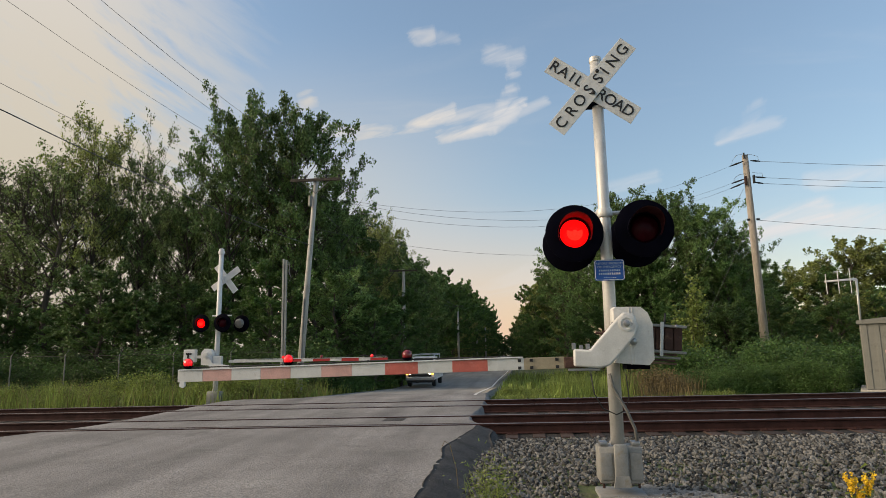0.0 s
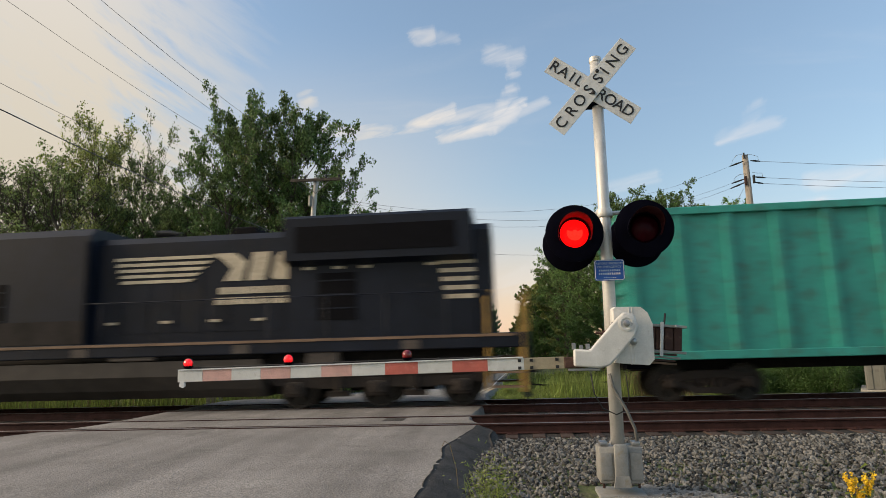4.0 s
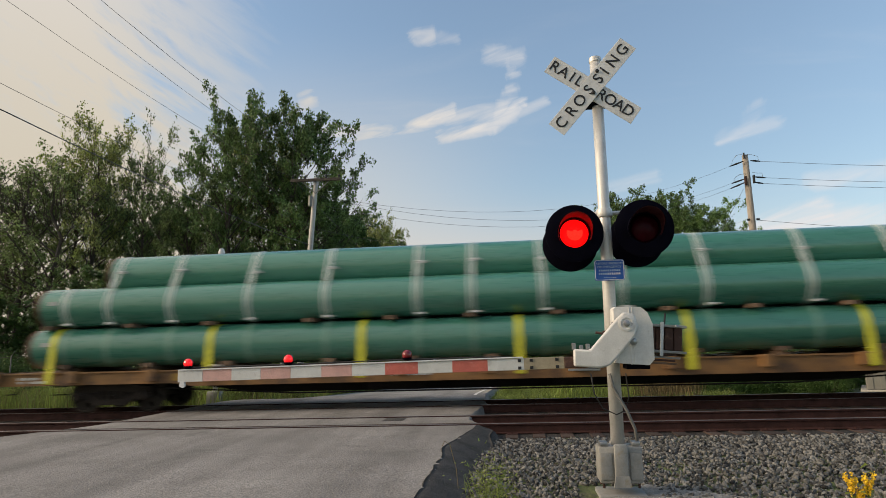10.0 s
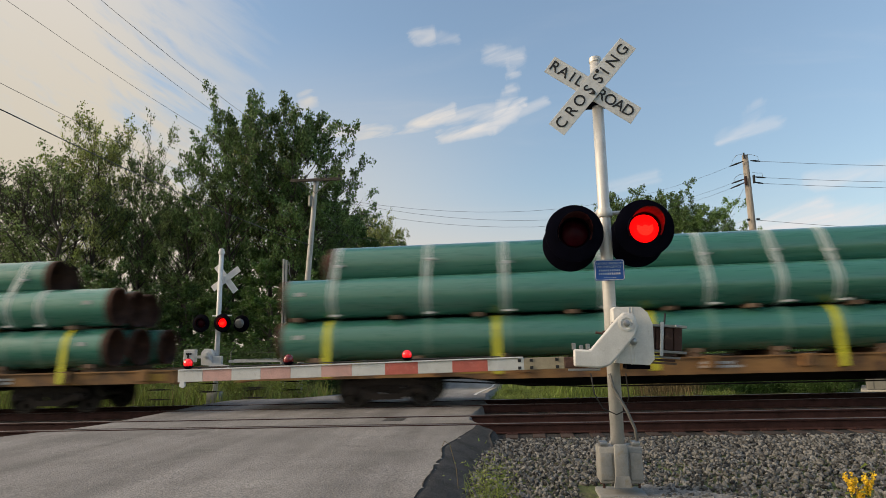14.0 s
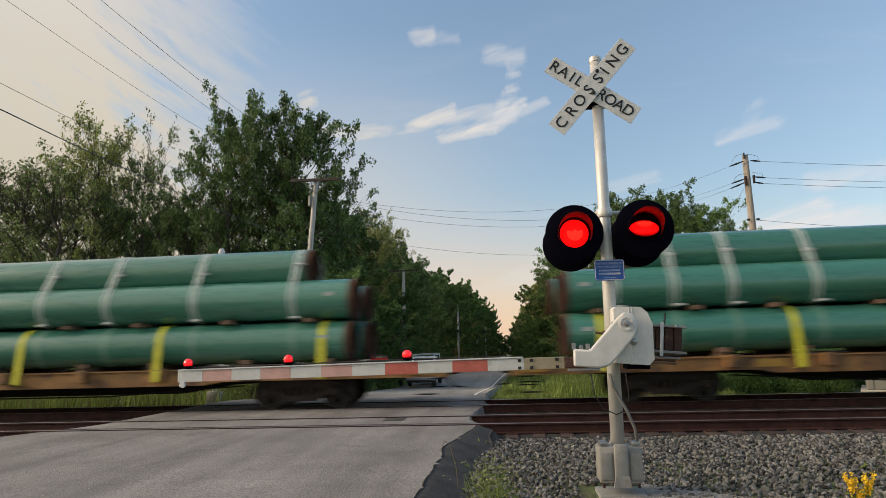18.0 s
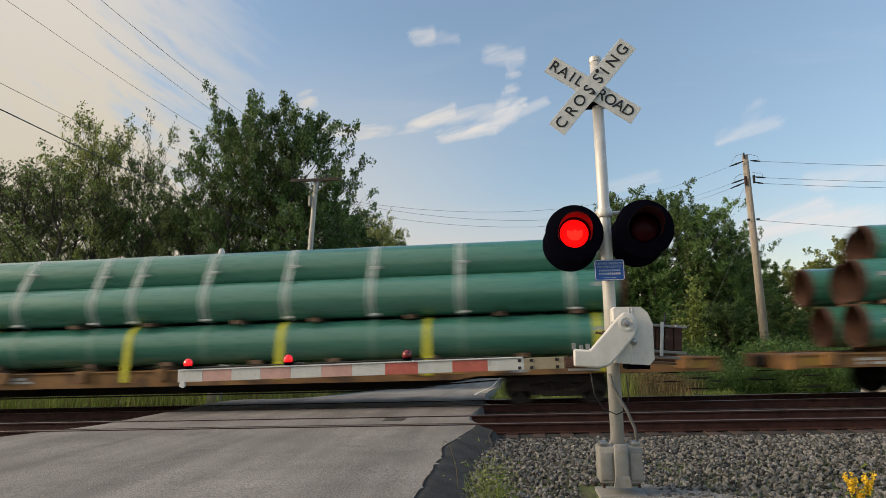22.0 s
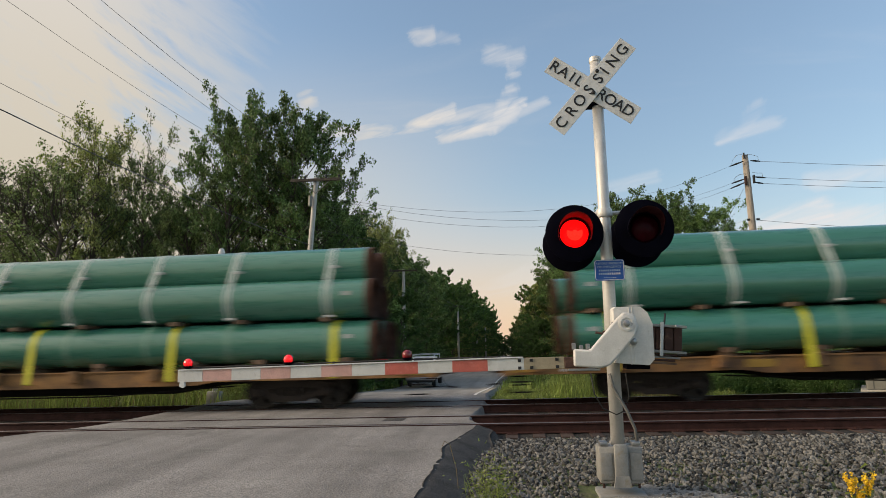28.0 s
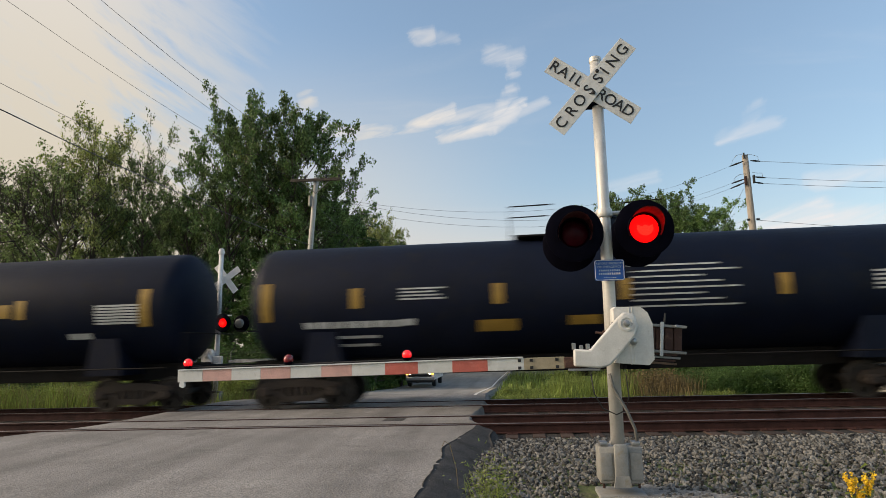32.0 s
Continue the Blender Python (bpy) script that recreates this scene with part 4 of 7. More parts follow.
def side_frame(base, r, axles):
    """A cast side frame with its spring nest and axle boxes."""
    h = base / 2
    m = Mesh()
    top, low = r + 0.30, r - 0.18
    m.prism([(-h - 0.18, r + 0.06), (-h - 0.12, r + 0.20), (-0.35, top), (0.35, top), (h + 0.12, r + 0.20), (h + 0.18, r + 0.06), (h - 0.05, r + 0.0), (0.38, r + 0.12), (-0.38, r + 0.12), (-h + 0.05, r + 0.0)], -0.06, 0.06)
    m.prism([(-h + 0.1, r - 0.02), (-0.42, low - 0.06), (0.42, low - 0.06), (h - 0.1, r - 0.02), (h - 0.30, r + 0.06), (0.36, low + 0.08), (-0.36, low + 0.08), (-h + 0.30, r + 0.06)], -0.06, 0.06)
    for s in (-1, 1):
        m.box(s * 0.36 - 0.05, s * 0.36 + 0.05, -0.07, 0.07, low, top)
    for k in (-0.18, 0, 0.18):
        m.tube([(k, 0, low + 0.06), (k, 0, r + 0.12)], 0.065, 10)
    for a in axles:
        m.lathe([(0.13, 0), (0.13, 0.06), (0.10, 0.09), (0.03, 0.095)], 16, 0, pose(a, -0.06, r, 90, 0, 0))
        m.lathe([(0.13, 0), (0.13, 0.06), (0.10, 0.09), (0.03, 0.095)], 16, 0, pose(a, 0.06, r, -90, 0, 0))
    return m.data("side_frame", TRUCK_STEEL, False)


FRAME_S = side_frame(1.78, 0.44, (-0.89, 0.89))


def bogie(parent, x):
    b = Mesh().box(-0.30, 0.30, -1.0, 1.0, 0.44, 0.72, 0, None, 0.04).box(-0.9, 0.9, -0.2, 0.2, 0.55, 0.66).ob("bogie", TRUCK_STEEL, parent, at=pose(x, 0, 0))
    for s in (-1, 1):
        link("side_frame", FRAME_S, b, at=pose(0, s * 1.02, 0))
        link("wheelset", WHEEL_S, b, at=pose(s * 0.89, 0, 0.44))
    return b


def loco_bogie(parent, x):
    r = 0.53
    b = Mesh().box(-2.3, 2.3, -0.35, 0.35, 0.6, 0.95, 0, None, 0.05).box(-0.4, 0.4, -1.1, 1.1, 0.62, 0.98, 0, None, 0.04).ob("bogie", TRUCK_STEEL, parent, at=pose(x, 0, 0))
    for s in (-1, 1):
        f = Mesh()
        f.prism([(-2.85, 0.78), (-2.7, 0.95), (-1.2, 0.98), (-0.9, 1.06), (0.9, 1.06), (1.2, 0.98), (2.7, 0.95), (2.85, 0.78), (2.65, 0.60), (2.1, 0.58), (1.4, 0.50), (0.45, 0.52), (-0.45, 0.52), (-1.4, 0.50), (-2.3, 0.58), (-2.65, 0.60)], -0.07, 0.07)
        for a in (-2.1, 0, 2.1):
            f.box(a - 0.24, a + 0.24, -0.13, 0.13, r - 0.22, r + 0.24, 0, None, 0.03)
            f.lathe([(0.15, 0), (0.15, 0.05), (0.04, 0.07)], 16, 0, pose(a, s * 0.13, r, -90 * s, 0, 0))
        for a in (-0.95, 0.95):
            f.tube([(a, s * 0.1, 0.42), (a, s * 0.1, 0.82)], 0.10, 10)
            f.box(a - 0.3, a + 0.3, -0.06, 0.06, 0.30, 0.44)
        f.tube([(-2.2, s * 0.13, 0.90), (2.2, s * 0.13, 0.86)], 0.035, 8)
        f.ob("side_frame", TRUCK_STEEL, b, at=pose(0, s * 1.08, 0))
        for a in (-1.55, -0.55, 0.55, 1.55):
            Mesh().lathe([(0.04, -0.22), (0.11, -0.20), (0.12, 0.10), (0.07, 0.20)], 12).ob("brake_cylinder", DUSTY, b, "auto", at=pose(a, s * 1.18, 0.98, 0, 90, 0))
        for a in (-2.1, 0, 2.1):
            Mesh().box(a - 0.17, a + 0.17, s * 1.22 - 0.03, s * 1.22 + 0.03, r - 0.13, r + 0.15, 0, None, 0.03).ob("axle_box_cover", DUSTY, b)
    for a in (-2.1, 0, 2.1):
        link("wheelset", WHEEL_L, b, at=pose(a, 0, r))
    return b


def coupler(parent, x, s):
    m = Mesh().box(-0.45, 0.12, -0.08, 0.08, 0.80, 0.97, 0, None, 0.02).box(0.05, 0.32, -0.15, 0.15, 0.74, 1.02, 0, None, 0.04)
    m.tube([(-0.1, -0.35, 0.75), (0.15, -0.34, 0.45), (0.45, -0.3, 0.42)], 0.025, 6)
    m.ob("coupler", TRUCK_STEEL, parent, at=pose(x, 0, 0, 0, 0, 0 if s > 0 else 180))


def register(ob, off):
    CARS.append((ob, off))


LOCO = [dict(L=24.36, nose=1.76, cab=(3.2, 5.42), house=(5.42, 9.83), house_w=1.50, hood=(9.8, 15.8), stack=(10.35, 11.4), stripes=10.1, span=2.85, emblem=13.05, rad=(15.97, 23.35), bogies=(4.85, 20.2), tank=(8.0, 16.6), roof=4.87, boxes=((13.9, 15.5, 1.0, 1.56), (3.4, 3.9, 0.98, 1.5), (20.4, 20.9, 1.05, 1.5), (11.6, 12.3, 1.3, 1.5)), recess=((19.3, 19.95, 2.05, 3.4, 1.205), (21.15, 22.35, 2.3, 3.45, 1.205))),
        dict(L=23.25, nose=1.30, cab=(2.35, 5.3), house=(5.3, 11.3), house_w=1.45, hood=(11.3, 16.8), stack=(14.85, 15.55), stripes=11.8, span=2.75, emblem=14.85, rad=(16.6, 21.4), bogies=(4.6, 18.9), tank=(7.6, 16.0), roof=4.87, boxes=((5.2, 5.9, 1.02, 1.45), (17.2, 18.0, 1.0, 1.5), (12.0, 13.2, 1.3, 1.52)), recess=((8.2, 9.0, 2.1, 3.4, 1.455), (17.4, 18.4, 2.2, 3.4, 1.215)))]


def cream_marks(t, s, y, x0, span, ex):
    """Speed stripes, two big strokes and two lines of bars, in plain cream shapes."""
    for i in range(5):
        z = 4.02 - i * 0.155
        Mesh().prism([(x0 + i * 0.05, z - 0.085), (x0 + span - i * 0.16, z - 0.085), (x0 + span + 0.15 - i * 0.16, z), (x0 + 0.06 + i * 0.05, z)], y - 0.01, y + 0.01).ob("speed_stripe", LOCO_CREAM, t)
    for outline in ([(-0.35, 4.04), (0.30, 4.04), (0.62, 3.80), (0.50, 3.30), (0.02, 3.30), (0.22, 3.62), (-0.02, 3.86)], [(0.66, 3.30), (1.12, 3.30), (1.26, 4.04), (0.80, 4.04)], [(1.30, 3.36), (1.40, 3.30), (2.05, 3.30), (2.22, 3.48), (2.32, 3.98), (2.22, 4.04), (1.56, 4.04), (1.42, 3.90)]):
        Mesh().prism([(ex + a, z) for a, z in outline], y - 0.01, y + 0.01).ob("emblem", LOCO_CREAM, t)
    for z, a, b in ((3.05, ex - 0.1, ex + 2.0), (2.78, ex - 0.2, ex + 2.2)):
        w = (b - a) / 8
        for i in range(8):
            Mesh().box(a + i * w, a + i * w + w * 0.86, y - 0.008, y + 0.008, z - 0.09, z + 0.09).ob("letter_bar", LOCO_CREAM, t)


def locomotive(kind):
    q = LOCO[kind]
    L, roof = q["L"], q["roof"]
    t = thing("locomotive", pose(0, 0, 0), "black diesel freight locomotive with cream stripes and %s" % ("an angular cab" if kind == 0 else "a swept nose"), "locomotive", "locomotives at the head of the train")
    sill = 1.76
    Mesh().box(0.7, L - 0.7, -1.52, 1.52, sill - 0.36, sill, 0, None, 0.03).ob("underframe", LOCO_BLACK, t)
    Mesh().box(1.6, L - 1.6, -1.05, 1.05, 0.92, sill - 0.34).ob("frame_rail", UNDER, t)
    t0, t1 = q["tank"]
    Mesh().rings([[(x, y, z) for y, z in ((-1.25, 0.55), (-1.0, 0.33), (1.0, 0.33), (1.25, 0.55), (1.45, 0.9), (1.45, 1.28), (-1.45, 1.28), (-1.45, 0.9))] for x in (t0, t0 + 0.1, t1 - 0.1, t1)]).ob("fuel_tank", TANK_GREY, t)

    def shell(x0, x1, w, z0, z1, r=0.18):
        return [[(x, y, z) for y, z in ((-w, z0), (w, z0), (w, z1 - r), (w - r, z1), (-w + r, z1), (-w, z1 - r))] for x in (x0, x1)]
    h0, h1 = q["house"]
    Mesh().rings(shell(h0, h1, q["house_w"], sill, roof - 0.02, 0.22)).ob("blower_housing", LOCO_BLACK, t)
    e0, e1 = q["hood"]
    Mesh().rings(shell(e0, e1, 1.12, sill, 4.58)).ob("engine_hood", LOCO_BLACK, t)
    r0, r1 = q["rad"]
    rw = 1.56
    if kind == 0:
        rad = [[(x, y, z) for y, z in ((-1.15, sill), (1.15, sill), (1.18, 3.65), (rw, 3.85), (rw, 4.60), (1.15, 4.90), (-1.15, 4.90), (-rw, 4.60), (-rw, 3.85), (-1.18, 3.65))] for x in (r0, r1)]
    else:
        rad = [[(x, y, z) for y, z in ((-1.2, sill), (1.2, sill), (1.2, 3.6), (rw, 3.7), (rw, 4.78), (rw - 0.1, 4.86), (-rw + 0.1, 4.86), (-rw, 4.78), (-rw, 3.7), (-1.2, 3.6))] for x in (r0, r1)]
        Mesh().rings(shell(r1, L - 1.4, 1.15, sill, 4.55)).ob("rear_hood", LOCO_BLACK, t)
    Mesh().rings(rad).ob("radiator_section", LOCO_BLACK, t)
    c0, c1 = q["cab"]
    cw = 1.55
    c = Mesh().rings([[(x, y, z) for y, z in ((-cw, sill), (cw, sill), (cw, 4.52), (cw - 0.32, roof), (-cw + 0.32, roof), (-cw, 4.52))] for x in (c0, c1)]).ob("cab", LOCO_BLACK, t)
    nx = q["nose"]
    steps = ((nx, 1.0, 3.20), (nx + 0.2, 1.20, 3.52), (c0 + 0.02, 1.45, 3.72)) if kind == 0 else ((nx, 0.95, 3.05), (nx + 0.2, 1.2, 3.30), (c0 + 0.02, 1.45, 4.0))
    Mesh().rings([[(x, y, z) for y, z in ((-w, sill), (w, sill), (w, zt - 0.15), (w - 0.25, zt), (-w + 0.25, zt), (-w, zt - 0.15))] for x, w, zt in steps]).ob("nose", LOCO_BLACK, t)
    for s in (-1, 1):
        Mesh().box(1.0, L - 0.9, s * 1.535 - 0.012, s * 1.535 + 0.012, sill - 0.085, sill - 0.02).ob("sill_stripe", LOCO_STRIPE, t)
        Mesh().box(r0 + 0.3, r1 - 2.6 if kind == 0 else r1 - 0.4, s * (rw + 0.008) - 0.012, s * (rw + 0.008) + 0.012, 3.90, 4.56).ob("radiator_grille", LOCO_GRILLE, t)
        hw = q["house_w"] + 0.006
        if kind == 0:
            for a, b, z0, z1 in ((5.7, 7.9, 2.05, 2.45), (5.7, 7.9, 2.85, 3.22), (8.1, 9.6, 3.6, 4.2), (5.8, 6.9, 4.0, 4.5)):
                Mesh().box(a, b, s * hw - 0.012, s * hw + 0.012, z0, z1).ob("side_grille", LOCO_GRILLE, t)
        else:
            for a, b in ((5.8, 6.6), (6.75, 7.6)):
                Mesh().box(a, b, s * hw - 0.012, s * hw + 0.012, 4.15, 4.68).ob("side_grille", LOCO_GRILLE, t)
                for i in range(5):
                    Mesh().box(a, b, s * hw - 0.02, s * hw + 0.02, 4.18 + i * 0.1, 4.21 + i * 0.1).ob("grille_slat", LOCO_BLACK, t)
            Mesh().box(6.4, 7.3, s * hw - 0.012, s * hw + 0.012, 2.6, 3.2).ob("side_grille", LOCO_GRILLE, t)
        for i in range(int((e1 - e0) / 0.74)):
            x = e0 + 0.1 + i * 0.74
            Mesh().box(x, x + 0.68, s * 1.12 - 0.014, s * 1.12 + 0.014, sill + 0.25, 4.2).ob("hood_door", LOCO_BLACK, t)
        for i in range(int((r1 - r0 - 0.6) / 0.8)):
            x = r0 + 0.3 + i * 0.8
            Mesh().box(x, x + 0.73, s * 1.19 - 0.015, s * 1.19 + 0.015, sill + 0.2, 3.45).ob("hood_door", LOCO_BLACK, t)
        cream_marks(t, s, s * 1.15, q["stripes"], q["span"], q["emblem"])
        for x in (e0 + 0.4, e0 + 1.9, e0 + 3.2, e0 + 4.4, r0 + 0.4, r0 + 1.2, r0 + 1.9, r0 + 3.6):
            z = 2.25 if x < r0 else 3.5
            Mesh().box(x, x + 0.28, s * 1.20 - 0.012, s * 1.20 + 0.012, z, z + 0.07).ob("warning_plate", LOCO_CREAM, t)
        for i in range(5):
            z = 3.24 - i * 0.20
            Mesh().prism([(nx - 0.02 + i * 0.03, z - 0.115), (nx + 0.85 - 0.06 * i, z - 0.115), (nx + 0.92 - 0.06 * i, z), (nx + i * 0.03, z)], s * 1.26 - 0.10, s * 1.26 + 0.08).ob("nose_stripe", LOCO_CREAM, t)
        w0 = c0 + 0.15 if kind == 0 else c0 + 0.75
        Mesh().box(w0, c1 - 0.1, s * cw - 0.012, s * cw + 0.012, 3.92, 4.44).ob("window_frame", LOCO_GRILLE, c)
        span = (c1 - 0.15 - w0 - 0.05) / 3
        for i in range(3):
            a = w0 + 0.05 + i * span
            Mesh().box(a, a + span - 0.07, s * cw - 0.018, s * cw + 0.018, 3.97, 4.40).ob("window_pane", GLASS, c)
        Mesh().box(w0, c1, s * (cw + 0.07) - 0.07, s * (cw + 0.07) + 0.07, 4.48, 4.52).ob("sunshade", LOCO_BLACK, c)
        nb = (3.70, 0.25) if kind == 0 else (3.43, 0.39)
        for i in range(4):
            Mesh().box(nb[0] + i * nb[1], nb[0] + i * nb[1] + nb[1] * 0.82, s * (cw + 0.012) - 0.006, s * (cw + 0.012) + 0.006, 3.14, 3.44).ob("number_bar", LOCO_CREAM, c)
        Mesh().box(nb[0] + 0.35, nb[0] + 0.65, s * (cw + 0.012) - 0.006, s * (cw + 0.012) + 0.006, 2.95, 3.03).ob("label_bar", LOCO_CREAM, c)
        for i in range(5):
            Mesh().box(4.2, 4.7, s * (cw + 0.01) - 0.006, s * (cw + 0.01) + 0.006, 2.15 + i * 0.09, 2.19 + i * 0.09).ob("vent_slat", LOCO_GRILLE, c)
    for y0, y1 in ((-1.2, -0.1), (0.1, 1.2)):
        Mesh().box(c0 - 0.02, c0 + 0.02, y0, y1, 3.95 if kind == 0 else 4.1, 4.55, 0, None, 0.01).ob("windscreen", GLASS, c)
    # roof gear
    Mesh().box(c0 + 0.3, c0 + 1.1, -0.5, 0.5, roof, roof + 0.10, 0, None, 0.04).ob("air_conditioner", LOCO_BLACK, t)
    Mesh().box(c0 + 1.5, c0 + 2.1, -0.5, 0.5, roof, roof + 0.12, 0, None, 0.04).ob("roof_hatch", LOCO_BLACK, t)
    s0, s1 = q["stack"]
    Mesh().box(s0, s1, -0.7, 0.7, 4.5, 4.82, 0, None, 0.04).ob("exhaust_stack", LOCO_GRILLE if kind else LOCO_BLACK, t)
    hx = 12.8 if kind == 0 else 12.9
    for k in range(3):
        Mesh().tube([(hx + 0.12 * k, -0.3, 4.5), (hx + 0.12 * k, -0.3, 4.78), (hx - 0.4 + 0.12 * k, -0.3, 4.82)], [0.03, 0.05, 0.10], 10).ob("horn", SIGN_BLACK, t)
    for x in (r0 + 1.0, r0 + 2.6, r0 + 4.0):
        Mesh().lathe([(0.7, 0), (0.73, 0.05), (0.65, 0.08), (0.2, 0.10)], 24).ob("fan_cover", LOCO_BLACK, t, "auto", at=pose(x, 0, 4.89 if kind == 0 else 4.85))
    # ends: pilots, steps, handrails
    for x, s in ((0.62, -1), (L - 0.62, 1)):
        Mesh().rings([[(x + s * a, y, z) for y, z in ((-1.45, 0.22), (1.45, 0.22), (1.5, sill), (-1.5, sill))] for a in ((-0.1, 0.06) if s > 0 else (0.1, -0.06))]).ob("pilot", LOCO_BLACK, t)
        for k in (-1, 1):
            for i in range(4):
                Mesh().box(x - s * 0.85, x - s * 0.10, k * 1.3 - 0.2, k * 1.3 + 0.2, 0.45 + i * 0.34, 0.49 + i * 0.34).ob("step", LOCO_STRIPE, t)
            for dx in (0.08, 0.95):
                Mesh().tube([(x - s * dx, k * 1.48, 0.40), (x - s * dx, k * 1.48, 2.62), (x - s * (dx - 0.12), k * 1.40, 2.80)], 0.04, 8).ob("handrail_post", RAIL_GOLD, t)
            Mesh().box(x - s * 0.12 - 0.06, x - s * 0.12 + 0.06, k * 1.46 - 0.03, k * 1.46 + 0.03, 0.35, 1.9).ob("step_side", RAIL_GOLD, t)
            Mesh().tube([(x + s * 0.05, k * 1.2, 1.75), (x + s * 0.05, k * 1.2, 2.75), (x + s * 0.05, k * 0.3, 2.75)], 0.035, 8).ob("end_handrail", RAIL_GOLD, t)
        coupler(t, x, s)
    for k in (-1, 1):
        Mesh().tube([(h1, k * 1.50, 2.80), (L - 1.5, k * 1.50, 2.80)], 0.016, 6).ob("side_handrail", LOCO_BLACK, t)
        for i in range(7):
            x = h1 + 0.4 + i * (L - 2.2 - h1) / 6.5
            Mesh().tube([(x, k * 1.50, sill), (x, k * 1.50, 2.80)], 0.016, 6).ob("stanchion", LOCO_BLACK, t)
        Mesh().tube([(t0, k * 1.3, 1.40), (t1, k * 1.3, 1.40)], 0.12, 12).ob("air_tank", UNDER, t, True)
    for i in range(5):
        Mesh().box(r1 - 0.90 + 0.04 * i, r1 + 0.02, -1.21, 1.21, 3.52 - i * 0.22, 3.63 - i * 0.22).ob("end_stripe", LOCO_CREAM, t)
    for k in (-1, 1):
        for a, b, z0, z1 in q["boxes"]:
            Mesh().box(a, b, k * 1.36 - 0.12, k * 1.36 + 0.12, z0, z1, 0, None, 0.03).ob("underfloor_box", DUSTY, t)
        for a, b, z0, z1, y in q["recess"]:
            Mesh().box(a, b, k * y - 0.014, k * y + 0.014, z0, z1).ob("recessed_panel", LOCO_GRILLE, t)
            for i in range(3):
                z = z0 + (z1 - z0) * (i + 0.8) / 3.4
                Mesh().box(a + 0.04, b - 0.04, k * y - 0.022, k * y + 0.022, z, z + 0.035).ob("panel_bar", LOCO_BLACK, t)
        for i in range(14):
            x = 2.4 + i * (L - 4.6) / 13
            Mesh().box(x, x + 0.42, k * 1.50 - 0.03, k * 1.50 + 0.03, sill - 0.34, sill - 0.12, 0, None, 0.01).ob("sill_bracket", DUSTY if i % 3 == 0 else LOCO_BLACK, t)
        Mesh().tube([(c0 + 0.2, k * 1.58, 3.84), (c1 - 0.1, k * 1.58, 3.84)], 0.018, 6).ob("grab_iron", RAIL_GOLD, t)
        Mesh().box(h0 + 0.05, h1 - 0.05, k * (q["house_w"] + 0.01) - 0.012, k * (q["house_w"] + 0.01) + 0.012, sill + 0.02, sill + 0.62).ob("dusty_skirt", DUSTY_BLACK, t)
        Mesh().box(c0 + 0.05, c1 - 0.02, k * (cw + 0.004) - 0.012, k * (cw + 0.004) + 0.012, sill + 0.02, sill + 0.66).ob("dusty_skirt", DUSTY_BLACK, t)
        for x in (c1 + 0.06, h0 + 0.52 * (h1 - h0), h1 - 0.08):
            Mesh().box(x - 0.025, x + 0.025, k * (q["house_w"] + 0.012) - 0.012, k * (q["house_w"] + 0.012) + 0.012, sill + 0.1, roof - 0.4).ob("panel_seam", LOCO_GRILLE, t)
        # bright strip added in place of sky reflected along the roof's edge
        Mesh().box(r0 + 0.05, r1 - 0.05, k * 1.16 - 0.06, k * 1.16 + 0.06, 4.87, 4.915).ob("roof_edge", STEEL, t)
        Mesh().box(c0 - 0.05, c1 + 0.05, k * 1.34 - 0.22, k * 1.34 + 0.22, 4.60, 4.66).ob("cab_roof_edge", DUSTY, c)
    for b in q["bogies"]:
        loco_bogie(t, b)
    return t


def box_car():
    """A teal high-sided car with outside ribs."""
    L = 17.6
    t = thing("freight_car", pose(0, 0, 0), "teal green ribbed steel freight car with rusty underframe", "freight car")
    Mesh().box(0.7, L - 0.7, -1.48, 1.48, 1.05, 4.55, 0, None, 0.03).ob("body", TEAL, t)
    for s in (-1, 1):
        for i in range(15):
            x = 0.85 + i * (L - 1.9) / 14
            Mesh().box(x, x + 0.16, s * 1.52 - 0.06, s * 1.52 + 0.06, 1.1, 4.5, 0, None, 0.02).ob("side_post", TEAL, t)
        Mesh().box(0.7, L - 0.7, s * 1.55 - 0.05, s * 1.55 + 0.05, 4.42, 4.60, 0, None, 0.02).ob("top_chord", TEAL, t)
        Mesh().box(0.7, L - 0.7, s * 1.53 - 0.06, s * 1.53 + 0.06, 1.0, 1.2, 0, None, 0.02).ob("side_sill", TEAL, t)
    for x, s in ((0.7, -1), (L - 0.7, 1)):
        for i in range(9):
            z = 1.55 + i * 0.34
            Mesh().box(x - 0.06, x + 0.06, -1.42, 1.42, z, z + 0.13, 0, None, 0.02).ob("end_rib", TEAL, t)
        for i in range(8):
            Mesh().tube([(x + s * 0.1, -1.42, 1.3 + i * 0.4), (x + s * 0.1, -1.0, 1.3 + i * 0.4)], 0.012, 6).ob("ladder_rung", STEEL, t)
        coupler(t, x - s * 0.1, s)
    Mesh().box(0.9, L - 0.9, -0.35, 0.35, 0.72, 1.05).ob("centre_sill", UNDER, t)
    bogie(t, 2.6)
    bogie(t, L - 2.6)
    return t


PITCH, CAR0 = 30.802, 65.653
PR = 0.508
ROW_Z = (1.17 + PR, 1.17 + 3 * PR + 0.05, 1.17 + 3 * PR + 0.05 + PR * 1.735)


